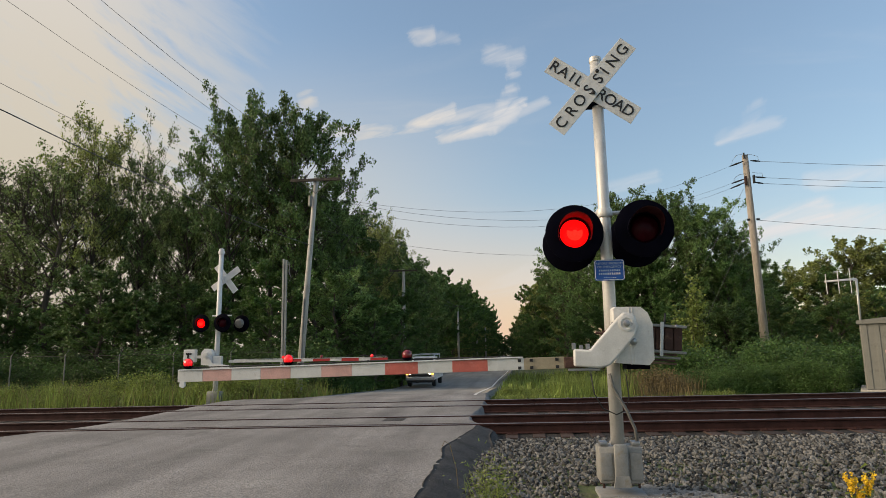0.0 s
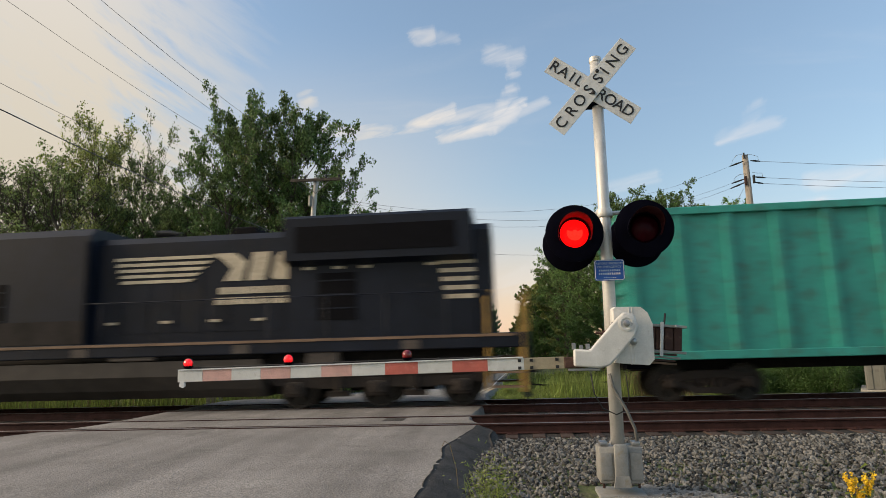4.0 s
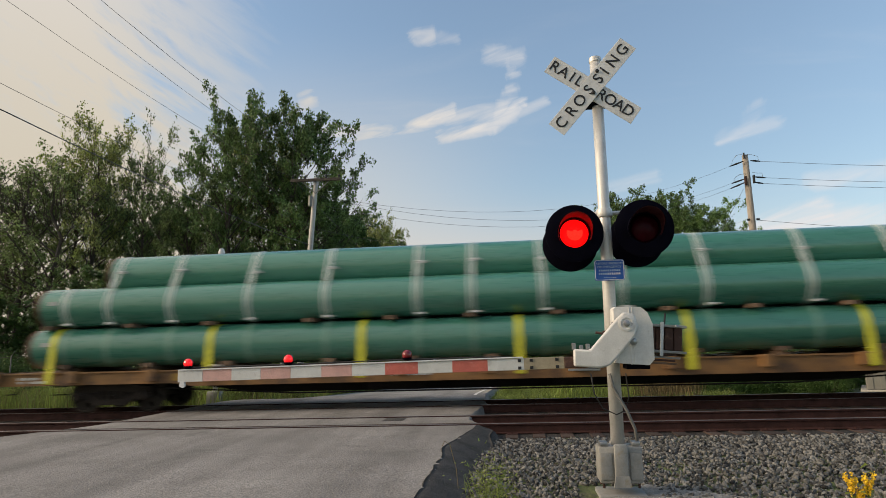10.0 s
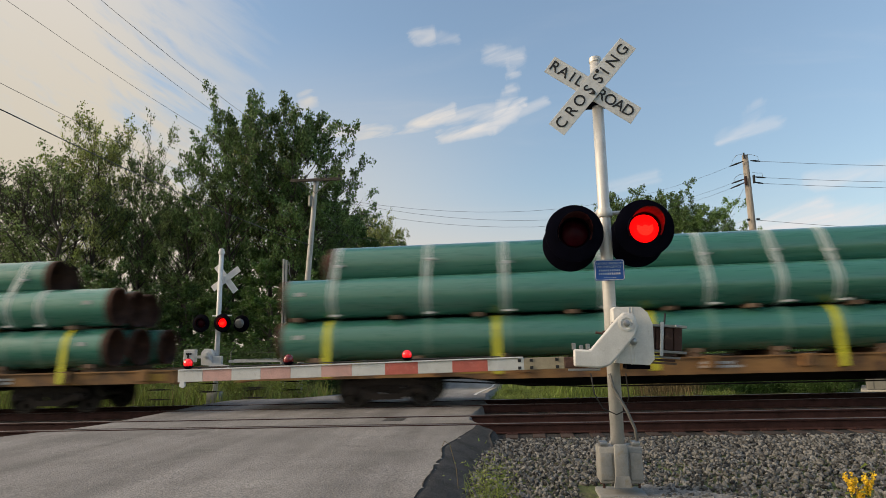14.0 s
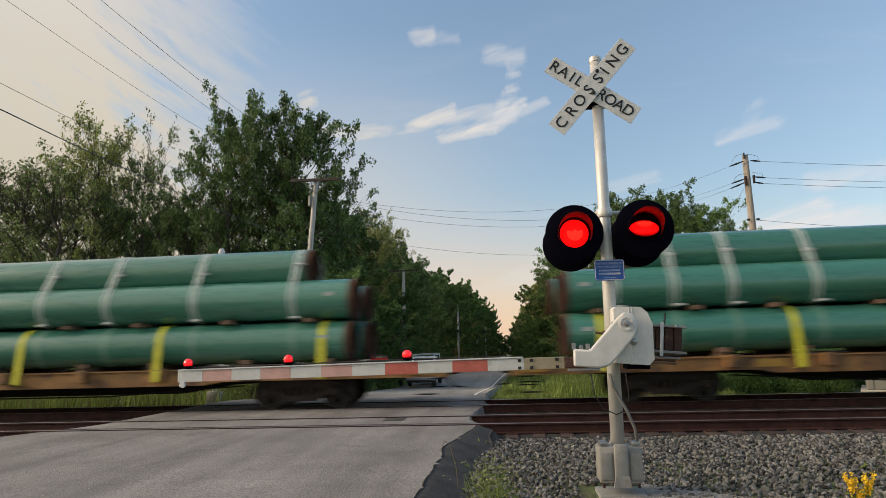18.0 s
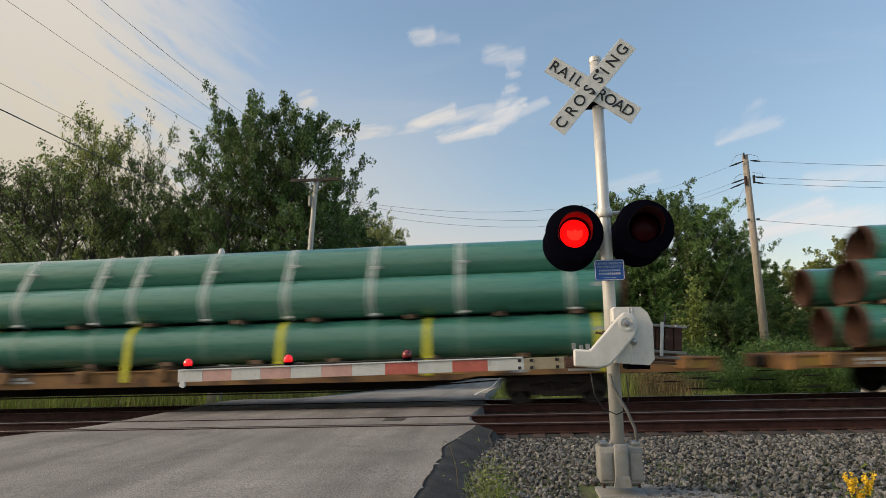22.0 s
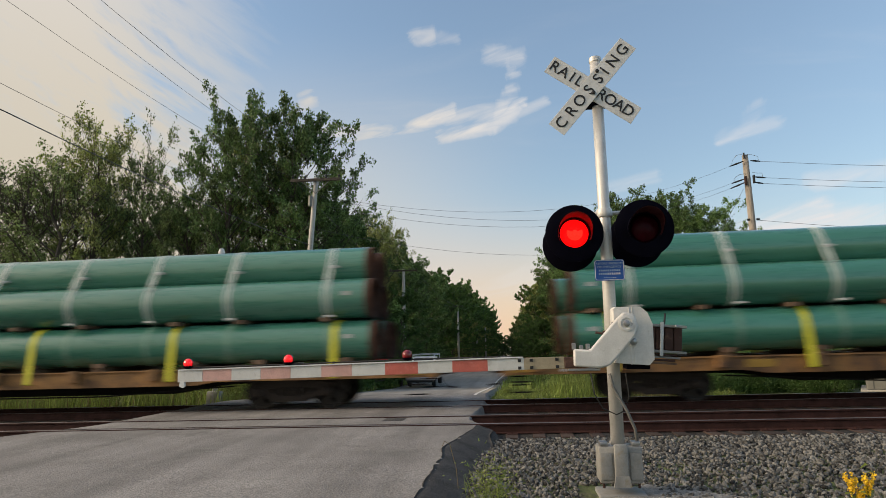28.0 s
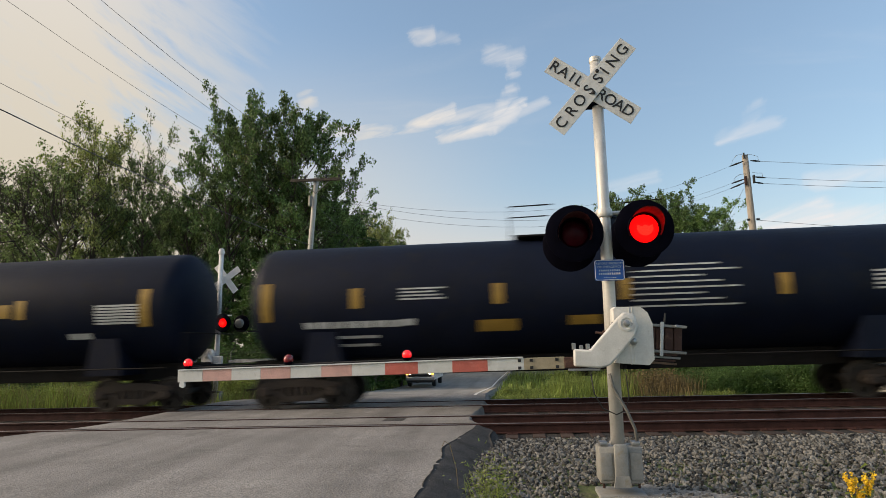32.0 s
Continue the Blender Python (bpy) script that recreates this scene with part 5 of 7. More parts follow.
def pipe_data(length):
    m, n = Mesh(), 30
    def ring(x, r):
        return [(x, r * math.cos(2 * math.pi * k / n), r * math.sin(2 * math.pi * k / n)) for k in range(n)]
    m.rings([ring(0.14, PR), ring(length - 0.14, PR)], 0, True, False)
    m.rings([ring(0, PR - 0.004), ring(0.14, PR - 0.004)], 1, True, False)
    m.rings([ring(length - 0.14, PR - 0.004), ring(length, PR - 0.004)], 1, True, False)
    m.rings([ring(0, PR - 0.004), ring(0, PR - 0.024), ring(length, PR - 0.024), ring(length, PR - 0.004)], 1, True, False)
    return m.data("pipe", [PIPE_GREEN, PIPE_RUST], "auto")


def hull_band(circles, r, w, extra=0.012):
    """A strap of width w pulled tight round a set of circles in y and z."""
    pts = []
    for cy, cz, *own in circles:
        q = own[0] if own else r
        pts += [(cy + (q + extra) * math.cos(2 * math.pi * k / 40), cz + (q + extra) * math.sin(2 * math.pi * k / 40)) for k in range(40)]
    pts = sorted(set((round(a, 5), round(b, 5)) for a, b in pts))
    def half(seq):
        out = []
        for p in seq:
            while len(out) > 1 and (out[-1][0] - out[-2][0]) * (p[1] - out[-2][1]) - (out[-1][1] - out[-2][1]) * (p[0] - out[-2][0]) <= 0:
                out.pop()
            out.append(p)
        return out[:-1]
    h = half(pts) + half(pts[::-1])
    cy, cz = sum(p[0] for p in h) / len(h), sum(p[1] for p in h) / len(h)
    inn = [(cy + (a - cy) * 0.992, cz + (b - cz) * 0.992) for a, b in h]
    rings = [[(-w / 2, a, b), (w / 2, a, b), (w / 2, c, d), (-w / 2, c, d)] for (a, b), (c, d) in zip(h, inn)]
    m = Mesh()
    m.rings(rings + [rings[0]], 0, True, False)
    return m


def flat_car_base():
    L = PITCH
    t = thing("flatcar", pose(0, 0, 0), "ochre flatcar stacked with strapped green steel pipes", "flatcar", "flatcars with pipe loads")
    Mesh().box(0.85, L - 0.85, -1.42, 1.42, 0.96, 1.04, 0, None, 0.01).ob("deck", DECK_TAN, t)
    for s in (-1, 1):
        # a channel side sill that is deeper between the bogies
        Mesh().prism([(0.8, 1.06), (L - 0.8, 1.06), (L - 0.8, 0.74), (6.6, 0.74), (6.2, 0.70), (L - 6.2, 0.70), (L - 6.6, 0.74), (0.8, 0.74)][:3] + [(L - 6.4, 0.74), (L - 6.9, 0.66), (6.9, 0.66), (6.4, 0.74), (0.8, 0.74)], s * 1.44 - 0.03, s * 1.44 + 0.03).ob("side_sill", DECK_TAN, t)
        Mesh().box(0.8, L - 0.8, s * 1.44 - 0.07, s * 1.44 + 0.07, 1.03, 1.065).ob("sill_flange", DECK_TAN, t)
        for i in range(14):
            x = 1.6 + i * (L - 3.2) / 13
            Mesh().box(x - 0.12, x + 0.12, s * 1.53 - 0.09, s * 1.53 + 0.09, 0.80, 1.09, 0, None, 0.015).ob("stake_pocket", DECK_TAN, t)
        for x, w in ((2.2, 0.75), (12.0, 0.95), (L - 6.0, 0.8)):
            for j in range(2):
                for i in range(5):
                    if s < 0 and (i * 3 + j + int(x)) % 5:
                        Mesh().box(x + i * w / 5, x + (i + 0.8) * w / 5, -1.485, -1.472, 0.80 + j * 0.09, 0.86 + j * 0.09).ob("stencil_bar", MARK_WHITE, t)
        for x in (1.0, 6.4, L - 7.4, L - 1.7):
            Mesh().box(x, x + 0.65, s * 1.479 - 0.006, s * 1.479 + 0.006, 0.80, 0.98).ob("yellow_patch", MARK_YELLOW, t)
        Mesh().tube([(5.9, s * 1.2, 0.62), (9.5, s * 1.2, 0.42), (L - 9.5, s * 1.2, 0.42), (L - 5.9, s * 1.2, 0.62)], 0.02, 6).ob("brake_pipe", UNDER, t)
    Mesh().prism([(1.0, 0.95), (L - 1.0, 0.95), (L - 1.0, 0.70), (L - 6.5, 0.62), (L - 8.0, 0.40), (8.0, 0.40), (6.5, 0.62), (1.0, 0.70)], -0.30, 0.30).ob("centre_sill", UNDER, t)
    for i in range(9):
        x = 7.2 + i * (L - 14.4) / 8
        Mesh().box(x - 0.08, x + 0.08, -1.40, 1.40, 0.66, 0.95).ob("cross_bearer", UNDER, t)
    Mesh().tube([(11.2, -0.7, 0.62), (12.6, -0.7, 0.62)], 0.2, 12).ob("brake_reservoir", UNDER, t, True)
    Mesh().box(16.0, 16.9, -0.95, -0.4, 0.45, 0.8, 0, None, 0.04).ob("brake_valve", UNDER, t)
    for x, s in ((0.85, -1), (L - 0.85, 1)):
        Mesh().box(x - 0.06, x + 0.06, -1.42, 1.42, 0.70, 1.06, 0, None, 0.015).ob("end_sill", DECK_TAN, t)
        coupler(t, x, s)
        for q in (-1, 1):
            for i in range(2):
                Mesh().box(x - s * 0.65, x - s * 0.15, q * 1.40 - 0.03, q * 1.40 + 0.03, 0.32 + i * 0.24, 0.35 + i * 0.24).ob("sill_step", UNDER, t)
    bogie(t, 4.505)
    bogie(t, L - 4.505)
    return t


# pipe loads: front ends of the bottom, middle and top row behind the coupling, length of the long pipes and of the top row, places of the white and of the yellow straps
SHARED = {}


def pipe_load(car, seed, low, mid, top, size, tl, whites, yellows):
    r = np.random.default_rng(100 + seed)
    for key in (size, tl):
        if key not in SHARED:
            SHARED[key] = pipe_data(key)
    for j in (-1, 0, 1):
        dx = 0.0 if j < 0 else float(r.uniform(-0.35, 0.35))
        link("pipe", SHARED[size], car, at=pose(low + dx, j * (2 * PR + 0.004), ROW_Z[0], 40 * j, 0, 0))
        link("pipe", SHARED[size], car, at=pose(mid - dx, j * (2 * PR + 0.004), ROW_Z[1], 25 * j, 0, 0))
    for j in (-1, 1):
        dx = 0.0 if j < 0 else float(r.uniform(-0.6, 0.6))
        link("pipe", SHARED[tl], car, at=pose(top + dx, j * (PR + 0.002), ROW_Z[2], 70 * j, 0, 0))
    lower = [(j * 2 * PR, ROW_Z[0]) for j in (-1, 0, 1)]
    middle = [(j * 2 * PR, ROW_Z[1]) for j in (-1, 0, 1)]
    upper = middle + [(j * PR, ROW_Z[2]) for j in (-1, 1)]
    if "strap" not in SHARED:
        SHARED["strap"] = hull_band(upper, PR, 0.055).data("strap", STRAP_WHITE)
        SHARED["short"] = hull_band(middle, PR, 0.055).data("strap", STRAP_WHITE)
        SHARED["thin"] = hull_band(lower, PR, 0.13).data("thin_strap", STRAP_FAINT)
        SHARED["yellow"] = hull_band(lower + [(-1.62, 0.80, 0.01), (1.62, 0.80, 0.01)], PR, 0.16, 0.02).data("yellow_strap", STRAP_YELLOW)
        SHARED["buckle"] = Mesh().box(-0.10, 0.10, -0.05, 0.03, -0.03, 0.03, 0, None, 0.01).box(-0.02, 0.16, -0.06, -0.03, -0.02, 0.02).data("buckle", MARK_WHITE)
        SHARED["chock"] = Mesh().box(-0.11, 0.11, -1.50, 1.50, -0.05, 0.05, 0, None, 0.01).data("timber_chock", TIMBER)
        SHARED["bearer"] = Mesh().box(-0.13, 0.13, -1.42, 1.42, -0.06, 0.06, 0, None, 0.01).data("timber_bearer", TIMBER)
        SHARED["wedge"] = Mesh().prism([(-0.13, 0), (0.13, 0), (0.13, 0.10), (-0.13, 0.10)], -0.12, 0.12).data("wedge", TIMBER)
        SHARED["ticket"] = Mesh().box(-0.10, 0.10, -0.004, 0.004, -0.05, 0.05, 0, None, 0.002).data("paper_label", MARK_WHITE)
    for x in whites:
        over_top = top + 0.05 < x < top + tl - 0.05
        for dx in (-0.055, 0.055):
            s = link("strap", SHARED["strap" if over_top else "short"], car, at=pose(x + dx, 0, 0))
        link("thin_strap", SHARED["thin"], car, at=pose(x + 0.03, 0, 0))
        if over_top:
            link("buckle", SHARED["buckle"], s, at=pose(0, -2 * PR * 0.92 - 0.12, ROW_Z[2] + float(r.uniform(-0.12, 0.06)), 25, 0, 0))
        link("buckle", SHARED["buckle"], s, at=pose(0, -3 * PR + 0.06, ROW_Z[0] + PR + 0.10))
    for x in yellows:
        link("yellow_strap", SHARED["yellow"], car, at=pose(x, 0, 0))
    for x, z in ((low + 0.55, ROW_Z[0]), (mid + 0.5, ROW_Z[1]), (low + size - 0.65, ROW_Z[0]), (mid + size - 0.6, ROW_Z[1])):
        link("paper_label", SHARED["ticket"], car, "small white paper label on the pipe", at=pose(x, -3 * PR - 0.01, z + 0.10))
    for i in range(12):
        xx = low + 0.7 + i * 2.2 + float(r.uniform(-0.25, 0.25))
        link("timber_chock", SHARED["chock"], car, at=pose(xx, 0, ROW_Z[0] + PR + 0.025))
        link("timber_bearer", SHARED["bearer"], car, at=pose(xx + 0.5, 0, 1.10))
        for q in (-1, 1):
            link("wedge", SHARED["wedge"], car, at=pose(xx + 0.5, q * 1.36, 1.16))


def tank_car(lettering):
    L = 18.94
    t = thing("tank_car", pose(0, 0, 0), "black tank car with %s" % ("yellow lettering and white stencils" if lettering == 0 else "white stencils and yellow placards"), "tank car", "tank cars at the end of the train")
    R, zc = 1.52, 2.70
    prof = [(0.05, 0.80), (0.55, 0.83), (0.95, 0.89), (1.22, 0.98), (1.40, 1.10), (1.49, 1.22), (R, 1.36)]
    full = prof + [(r, L - x) for r, x in prof[::-1]]
    m = Mesh()
    n = 44
    m.rings([[(h, r * math.cos(2 * math.pi * k / n), r * math.sin(2 * math.pi * k / n)) for k in range(n)] for r, h in full], 0, True, True)
    m.ob("tank", TANK_BLACK, t, "auto", at=pose(0, 0, zc))
    Mesh().box(0.7, L - 0.7, -0.32, 0.32, 0.78, 1.22, 0, None, 0.02).ob("stub_sill", UNDER, t)
    for x in (2.9, L - 2.9):
        Mesh().prism([(-0.5, 0.95), (0.5, 0.95), (0.35, 1.9), (-0.35, 1.9)], -1.35, 1.35).ob("saddle", TANK_BLACK, t, at=pose(x, 0, 0))
    # valve dome, platform and rails on top
    Mesh().lathe([(0.42, 0), (0.42, 0.48), (0.46, 0.50), (0.46, 0.56), (0.34, 0.62), (0.1, 0.64)], 24).ob("dome", TANK_BLACK, t, "auto", at=pose(L / 2 + 0.7, 0, zc + R - 0.05))
    Mesh().box(L / 2 - 1.7, L / 2 + 2.2, -0.75, 0.75, zc + R - 0.02, zc + R + 0.03, 0, None, 0.01).ob("platform", UNDER, t)
    for s in (-1, 1):
        Mesh().tube([(L / 2 - 1.8, s * 0.72, zc + R), (L / 2 - 1.8, s * 0.72, zc + R + 0.78), (L / 2 - 0.7, s * 0.72, zc + R + 0.80)], 0.02, 6).ob("guard_rail", UNDER, t)
        Mesh().tube([(L / 2 + 2.1, s * 0.72, zc + R), (L / 2 + 2.1, s * 0.72, zc + R + 0.80), (L / 2 + 1.0, s * 0.72, zc + R + 0.74)], 0.02, 6).ob("guard_rail", UNDER, t)
        for i in range(9):
            Mesh().tube([(L / 2 + 0.9, s * (R + 0.06), 1.2 + i * 0.32), (L / 2 + 1.3, s * (R + 0.06), 1.2 + i * 0.32)], 0.012, 5).ob("ladder_rung", UNDER, t)
        Mesh().tube([(1.2, s * 1.5, 1.12), (L - 1.2, s * 1.5, 1.12)], 0.02, 6).ob("side_rail", UNDER, t)
    Mesh().tube([(L / 2, 0, zc - R + 0.1), (L / 2, 0, 0.62)], [0.25, 0.12], 12).ob("outlet_valve", UNDER, t)

    def mark(x0, x1, z0, z1, mat, nm):
        """A decal that follows the shell on both sides."""
        for s in (-1, 1):
            zs = [z0 + (z1 - z0) * i / 5 for i in range(6)]
            ring = [[(x, s * math.sqrt(max(0.01, (R + e) ** 2 - (z - zc) ** 2)), z) for e in (0.010,) for x in (x0, x1)] + [(x, s * math.sqrt(max(0.01, (R + 0.002) ** 2 - (z - zc) ** 2)), z) for x in (x1, x0)] for z in zs]
            Mesh().rings(ring, 0, True, True).ob(nm, mat, t)

    for x in ((1.35, 4.72, 7.80, 10.65, 13.60, 17.05) if lettering == 0 else (1.35, 3.65, 7.18, 10.20, 13.85, 17.30)):
        end_patch = x < 2 or x > 16
        mark(x, x + 0.26, 2.18 if end_patch else 2.45, 3.14 if end_patch else 2.95, MARK_YELLOW, "reflector_patch")
    if lettering == 0:
        for i in range(9):
            mark(2.33 + i * 0.275, 2.58 + i * 0.275, 2.30, 2.54, MARK_YELLOW, "letter_bar")
        mark(5.06, 5.43, 2.30, 2.54, MARK_YELLOW, "letter_bar")
        for j, (a, b) in enumerate(((2.4, 3.6), (2.4, 4.2))):
            mark(a, b, 2.05 - j * 0.3, 2.14 - j * 0.3, LOCO_STRIPE, "stencil_line")
        mark(12.50, 13.45, 2.50, 2.85, MARK_YELLOW, "placard")
        for j in range(6):
            mark(11.02, 11.85 - 0.12 * (j % 2), 2.95 - j * 0.2, 2.99 - j * 0.2, MARK_WHITE, "stencil_line")
        for j in range(7):
            mark(15.85, 17.0, 2.26 + j * 0.075, 2.31 + j * 0.075, MARK_WHITE, "stencil_line")
        mark(15.05, 15.68, 1.9, 2.05, MARK_WHITE, "stencil_line")
        mark(7.2, 8.05, 3.76, 3.84, MARK_WHITE, "stencil_line")
    else:
        for i in range(7):
            mark(2.43 + i * 0.36, 2.74 + i * 0.36, 1.98, 2.14, MARK_WHITE, "letter_bar")
        for j in range(2):
            mark(2.5, 4.3 - 0.1 * j, 1.72 - j * 0.2, 1.79 - j * 0.2, MARK_WHITE, "stencil_line")
        for j in range(4):
            mark(4.9, 6.0 - 0.12 * (j % 3), 2.62 + j * 0.085, 2.66 + j * 0.085, MARK_WHITE, "stencil_line")
        mark(6.80, 7.76, 1.80, 2.08, MARK_YELLOW, "placard")
        mark(4.9, 5.24, 2.0, 2.16, MARK_WHITE, "stencil_line")
        mark(9.0, 9.75, 1.9, 2.12, MARK_YELLOW, "placard")
        for j in range(8):
            mark(10.5, 12.95 - 0.4 * (j % 3), 2.25 + j * 0.14, 2.29 + j * 0.14, MARK_WHITE, "stencil_line")
        for j in range(5):
            mark(15.95, 17.2, 2.5 + j * 0.1, 2.55 + j * 0.1, MARK_WHITE, "stencil_line")
    bogie(t, 2.22)
    bogie(t, L - 2.22)
    for x, s in ((0.7, -1), (L - 0.7, 1)):
        coupler(t, x, s)
        Mesh().box(x - 0.05, x + 0.05, -1.45, 1.45, 0.95, 1.15, 0, None, 0.01).ob("end_platform", UNDER, t)
        for q in (-1, 1):
            Mesh().tube([(x, q * 1.4, 1.1), (x, q * 1.4, 2.0), (x, 0.0, 2.0)], 0.02, 6).ob("end_rail", UNDER, t)
    return t


def train():
    for kind, off in ((0, -0.595), (1, 23.77)):
        register(locomotive(kind), off)
    register(box_car(), CAR0 - 17.6)
    base = flat_car_base()
    cars = [base] + [copy_thing(base, pose(0, 0, 0)) for k in range(1, 18)]
    pipe_load(cars[0], 0, 2.67, 2.81, 3.93, 25.90, 23.70, whites=(4.06, 6.37, 8.4, 10.7, 13.13, 14.83, 16.4, 18.16, 20.38, 22.58, 24.62, 27.19), yellows=(3.54, 7.78, 11.65, 15.59, 19.47, 23.32, 27.54))
    pipe_load(cars[1], 1, 2.44, 2.32, 4.10, 26.00, 22.80, whites=(2.83, 4.57, 6.19, 8.17, 10.41, 12.88, 14.47, 15.92, 17.89, 20.03, 22.03, 24.03, 25.9, 27.51), yellows=(3.33, 7.54, 11.23, 15.3, 19.24, 22.87, 27.22))
    pipe_load(cars[2], 2, 2.05, 2.03, 3.53, 26.00, 23.30, whites=(3.38, 5.0, 6.16, 8.16, 10.46, 12.71, 14.39, 15.73, 17.76, 19.81, 21.92, 23.8, 25.28, 26.59), yellows=(3.26, 7.53, 11.31, 15.23, 19.22, 22.93, 27.1))
    pipe_load(cars[3], 3, 2.38, 2.55, 4.14, 25.30, 21.70, whites=(3.37, 4.54, 6.23, 8.3, 10.31, 12.62, 13.98, 15.7, 17.58, 19.55, 21.89, 23.9, 25.48, 26.59), yellows=(3.14, 7.36, 11.24, 15.09, 19.02, 22.97, 27.3))
    pipe_load(cars[4], 4, 2.13, 2.18, 3.76, 26.00, 22.50, whites=(4.29, 6.09, 8.19, 10.39, 12.89, 14.51, 15.72, 17.69, 19.8, 22.01, 24.13, 26.12), yellows=(3.26, 7.43, 11.26, 15.25, 19.17, 22.87, 27.09))
    pipe_load(cars[5], 5, 2.10, 2.15, 4.40, 26.00, 21.60, whites=(3.39, 4.72, 5.98, 7.81, 10.01, 12.45, 14.05, 15.36, 17.3, 19.4, 21.56, 23.72, 25.27, 26.18), yellows=(3.17, 7.38, 11.09, 15.03, 18.98, 22.83, 27.0))
    pipe_load(cars[6], 6, 1.84, 1.92, 3.00, 26.00, 22.80, whites=(3.24, 5.61, 7.54, 9.9, 12.34, 13.99, 15.24, 17.2, 19.5, 21.6, 23.7, 25.4), yellows=(3.13, 7.31, 10.94, 15.08, 19.0, 22.8, 27.0))
    pipe_load(cars[7], 7, 1.90, 2.00, 3.30, 26.00, 22.80, whites=(3.6, 5.5, 7.6, 9.8, 12.1, 13.9, 15.3, 17.3, 19.4, 21.5, 23.6, 25.7), yellows=(3.1, 7.3, 11.1, 15.0, 19.0, 22.8, 27.0))
    pipe_load(cars[8], 8, 1.65, 1.75, 2.99, 26.00, 23.50, whites=(3.22, 5.6, 7.59, 9.77, 11.91, 13.86, 15.11, 17.29, 19.39, 21.22, 23.59, 26.18), yellows=(3.07, 7.28, 10.95, 14.96, 18.98, 22.74, 26.97))
    pipe_load(cars[9], 9, 2.09, 2.14, 3.70, 26.20, 23.50, whites=(3.34, 4.71, 6.06, 7.94, 10.84, 12.93, 14.86, 16.19, 18.2, 20.21, 22.5, 24.41, 26.05, 27.17), yellows=(2.95, 7.34, 11.85, 15.78, 19.63, 23.46, 27.81))
    pipe_load(cars[10], 10, 3.00, 3.08, 5.00, 25.70, 21.90, whites=(4.18, 5.14, 6.78, 8.57, 10.84, 13.04, 14.96, 16.25, 18.08, 20.4, 22.66, 24.66, 26.47, 27.15), yellows=(3.86, 8.11, 11.79, 15.8, 19.8, 23.51, 27.66))
    pipe_load(cars[11], 11, 2.08, 2.07, 2.30, 25.90, 25.30, whites=(3.41, 5.54, 7.81, 10.12, 12.32, 14.44, 15.52, 17.47, 19.62, 21.81, 24.03, 26.71), yellows=(3.46, 7.88, 11.55, 15.53, 19.53, 23.21, 27.3))
    pipe_load(cars[12], 12, 2.45, 2.50, 3.10, 25.80, 24.70, whites=(3.89, 5.87, 8.31, 10.39, 12.77, 14.76, 15.8, 17.75, 19.95, 22.06, 24.47, 26.74), yellows=(3.78, 8.02, 11.72, 15.73, 19.75, 23.47, 27.51))
    pipe_load(cars[13], 13, 2.45, 2.50, 2.50, 25.90, 25.90, whites=(3.82, 6.08, 8.41, 10.72, 12.98, 14.9, 16.1, 18.14, 20.13, 22.36, 24.47, 27.01), yellows=(3.6, 7.9, 11.62, 15.56, 19.5, 23.29, 27.56))
    pipe_load(cars[14], 14, 2.50, 2.50, 2.45, 25.90, 25.90, whites=(4.05, 6.09, 8.4, 10.6, 12.9, 14.9, 15.9, 18.0, 20.2, 22.4, 24.5, 27.0), yellows=(3.7, 7.9, 11.6, 15.6, 19.5, 23.3, 27.5))
    pipe_load(cars[15], 15, 2.60, 2.50, 2.50, 25.90, 25.80, whites=(3.8, 6.1, 8.4, 10.6, 12.8, 14.7, 16.0, 18.1, 20.39, 22.56, 24.72, 27.29), yellows=(3.6, 7.8, 11.5, 15.5, 19.51, 23.32, 27.5))
    pipe_load(cars[16], 16, 2.44, 2.49, 2.58, 25.90, 25.90, whites=(3.91, 6.31, 8.59, 10.56, 12.92, 14.71, 16.05, 17.96, 20.3, 22.37, 24.7, 27.04), yellows=(3.4, 7.8, 11.48, 15.45, 19.44, 23.13, 27.43))
    pipe_load(cars[17], 17, 2.20, 2.30, 2.90, 25.90, 24.70, whites=(3.68, 5.89, 8.08, 10.21, 12.63, 14.48, 15.6, 17.55, 19.84, 22.24, 24.4, 26.53), yellows=(3.41, 7.67, 11.37, 15.49, 19.43, 23.13, 27.27))
    for k, c in enumerate(cars):
        register(c, CAR0 + k * PITCH)
    end = CAR0 + 18 * PITCH
    first, second = tank_car(0), tank_car(1)
    register(first, end)
    register(second, end + 18.94)
    third = copy_thing(second, pose(0, 0, 0))
    register(third, end + 37.88)
    for ob, off in CARS:
        ob.matrix_world = car_pose(off)


train()


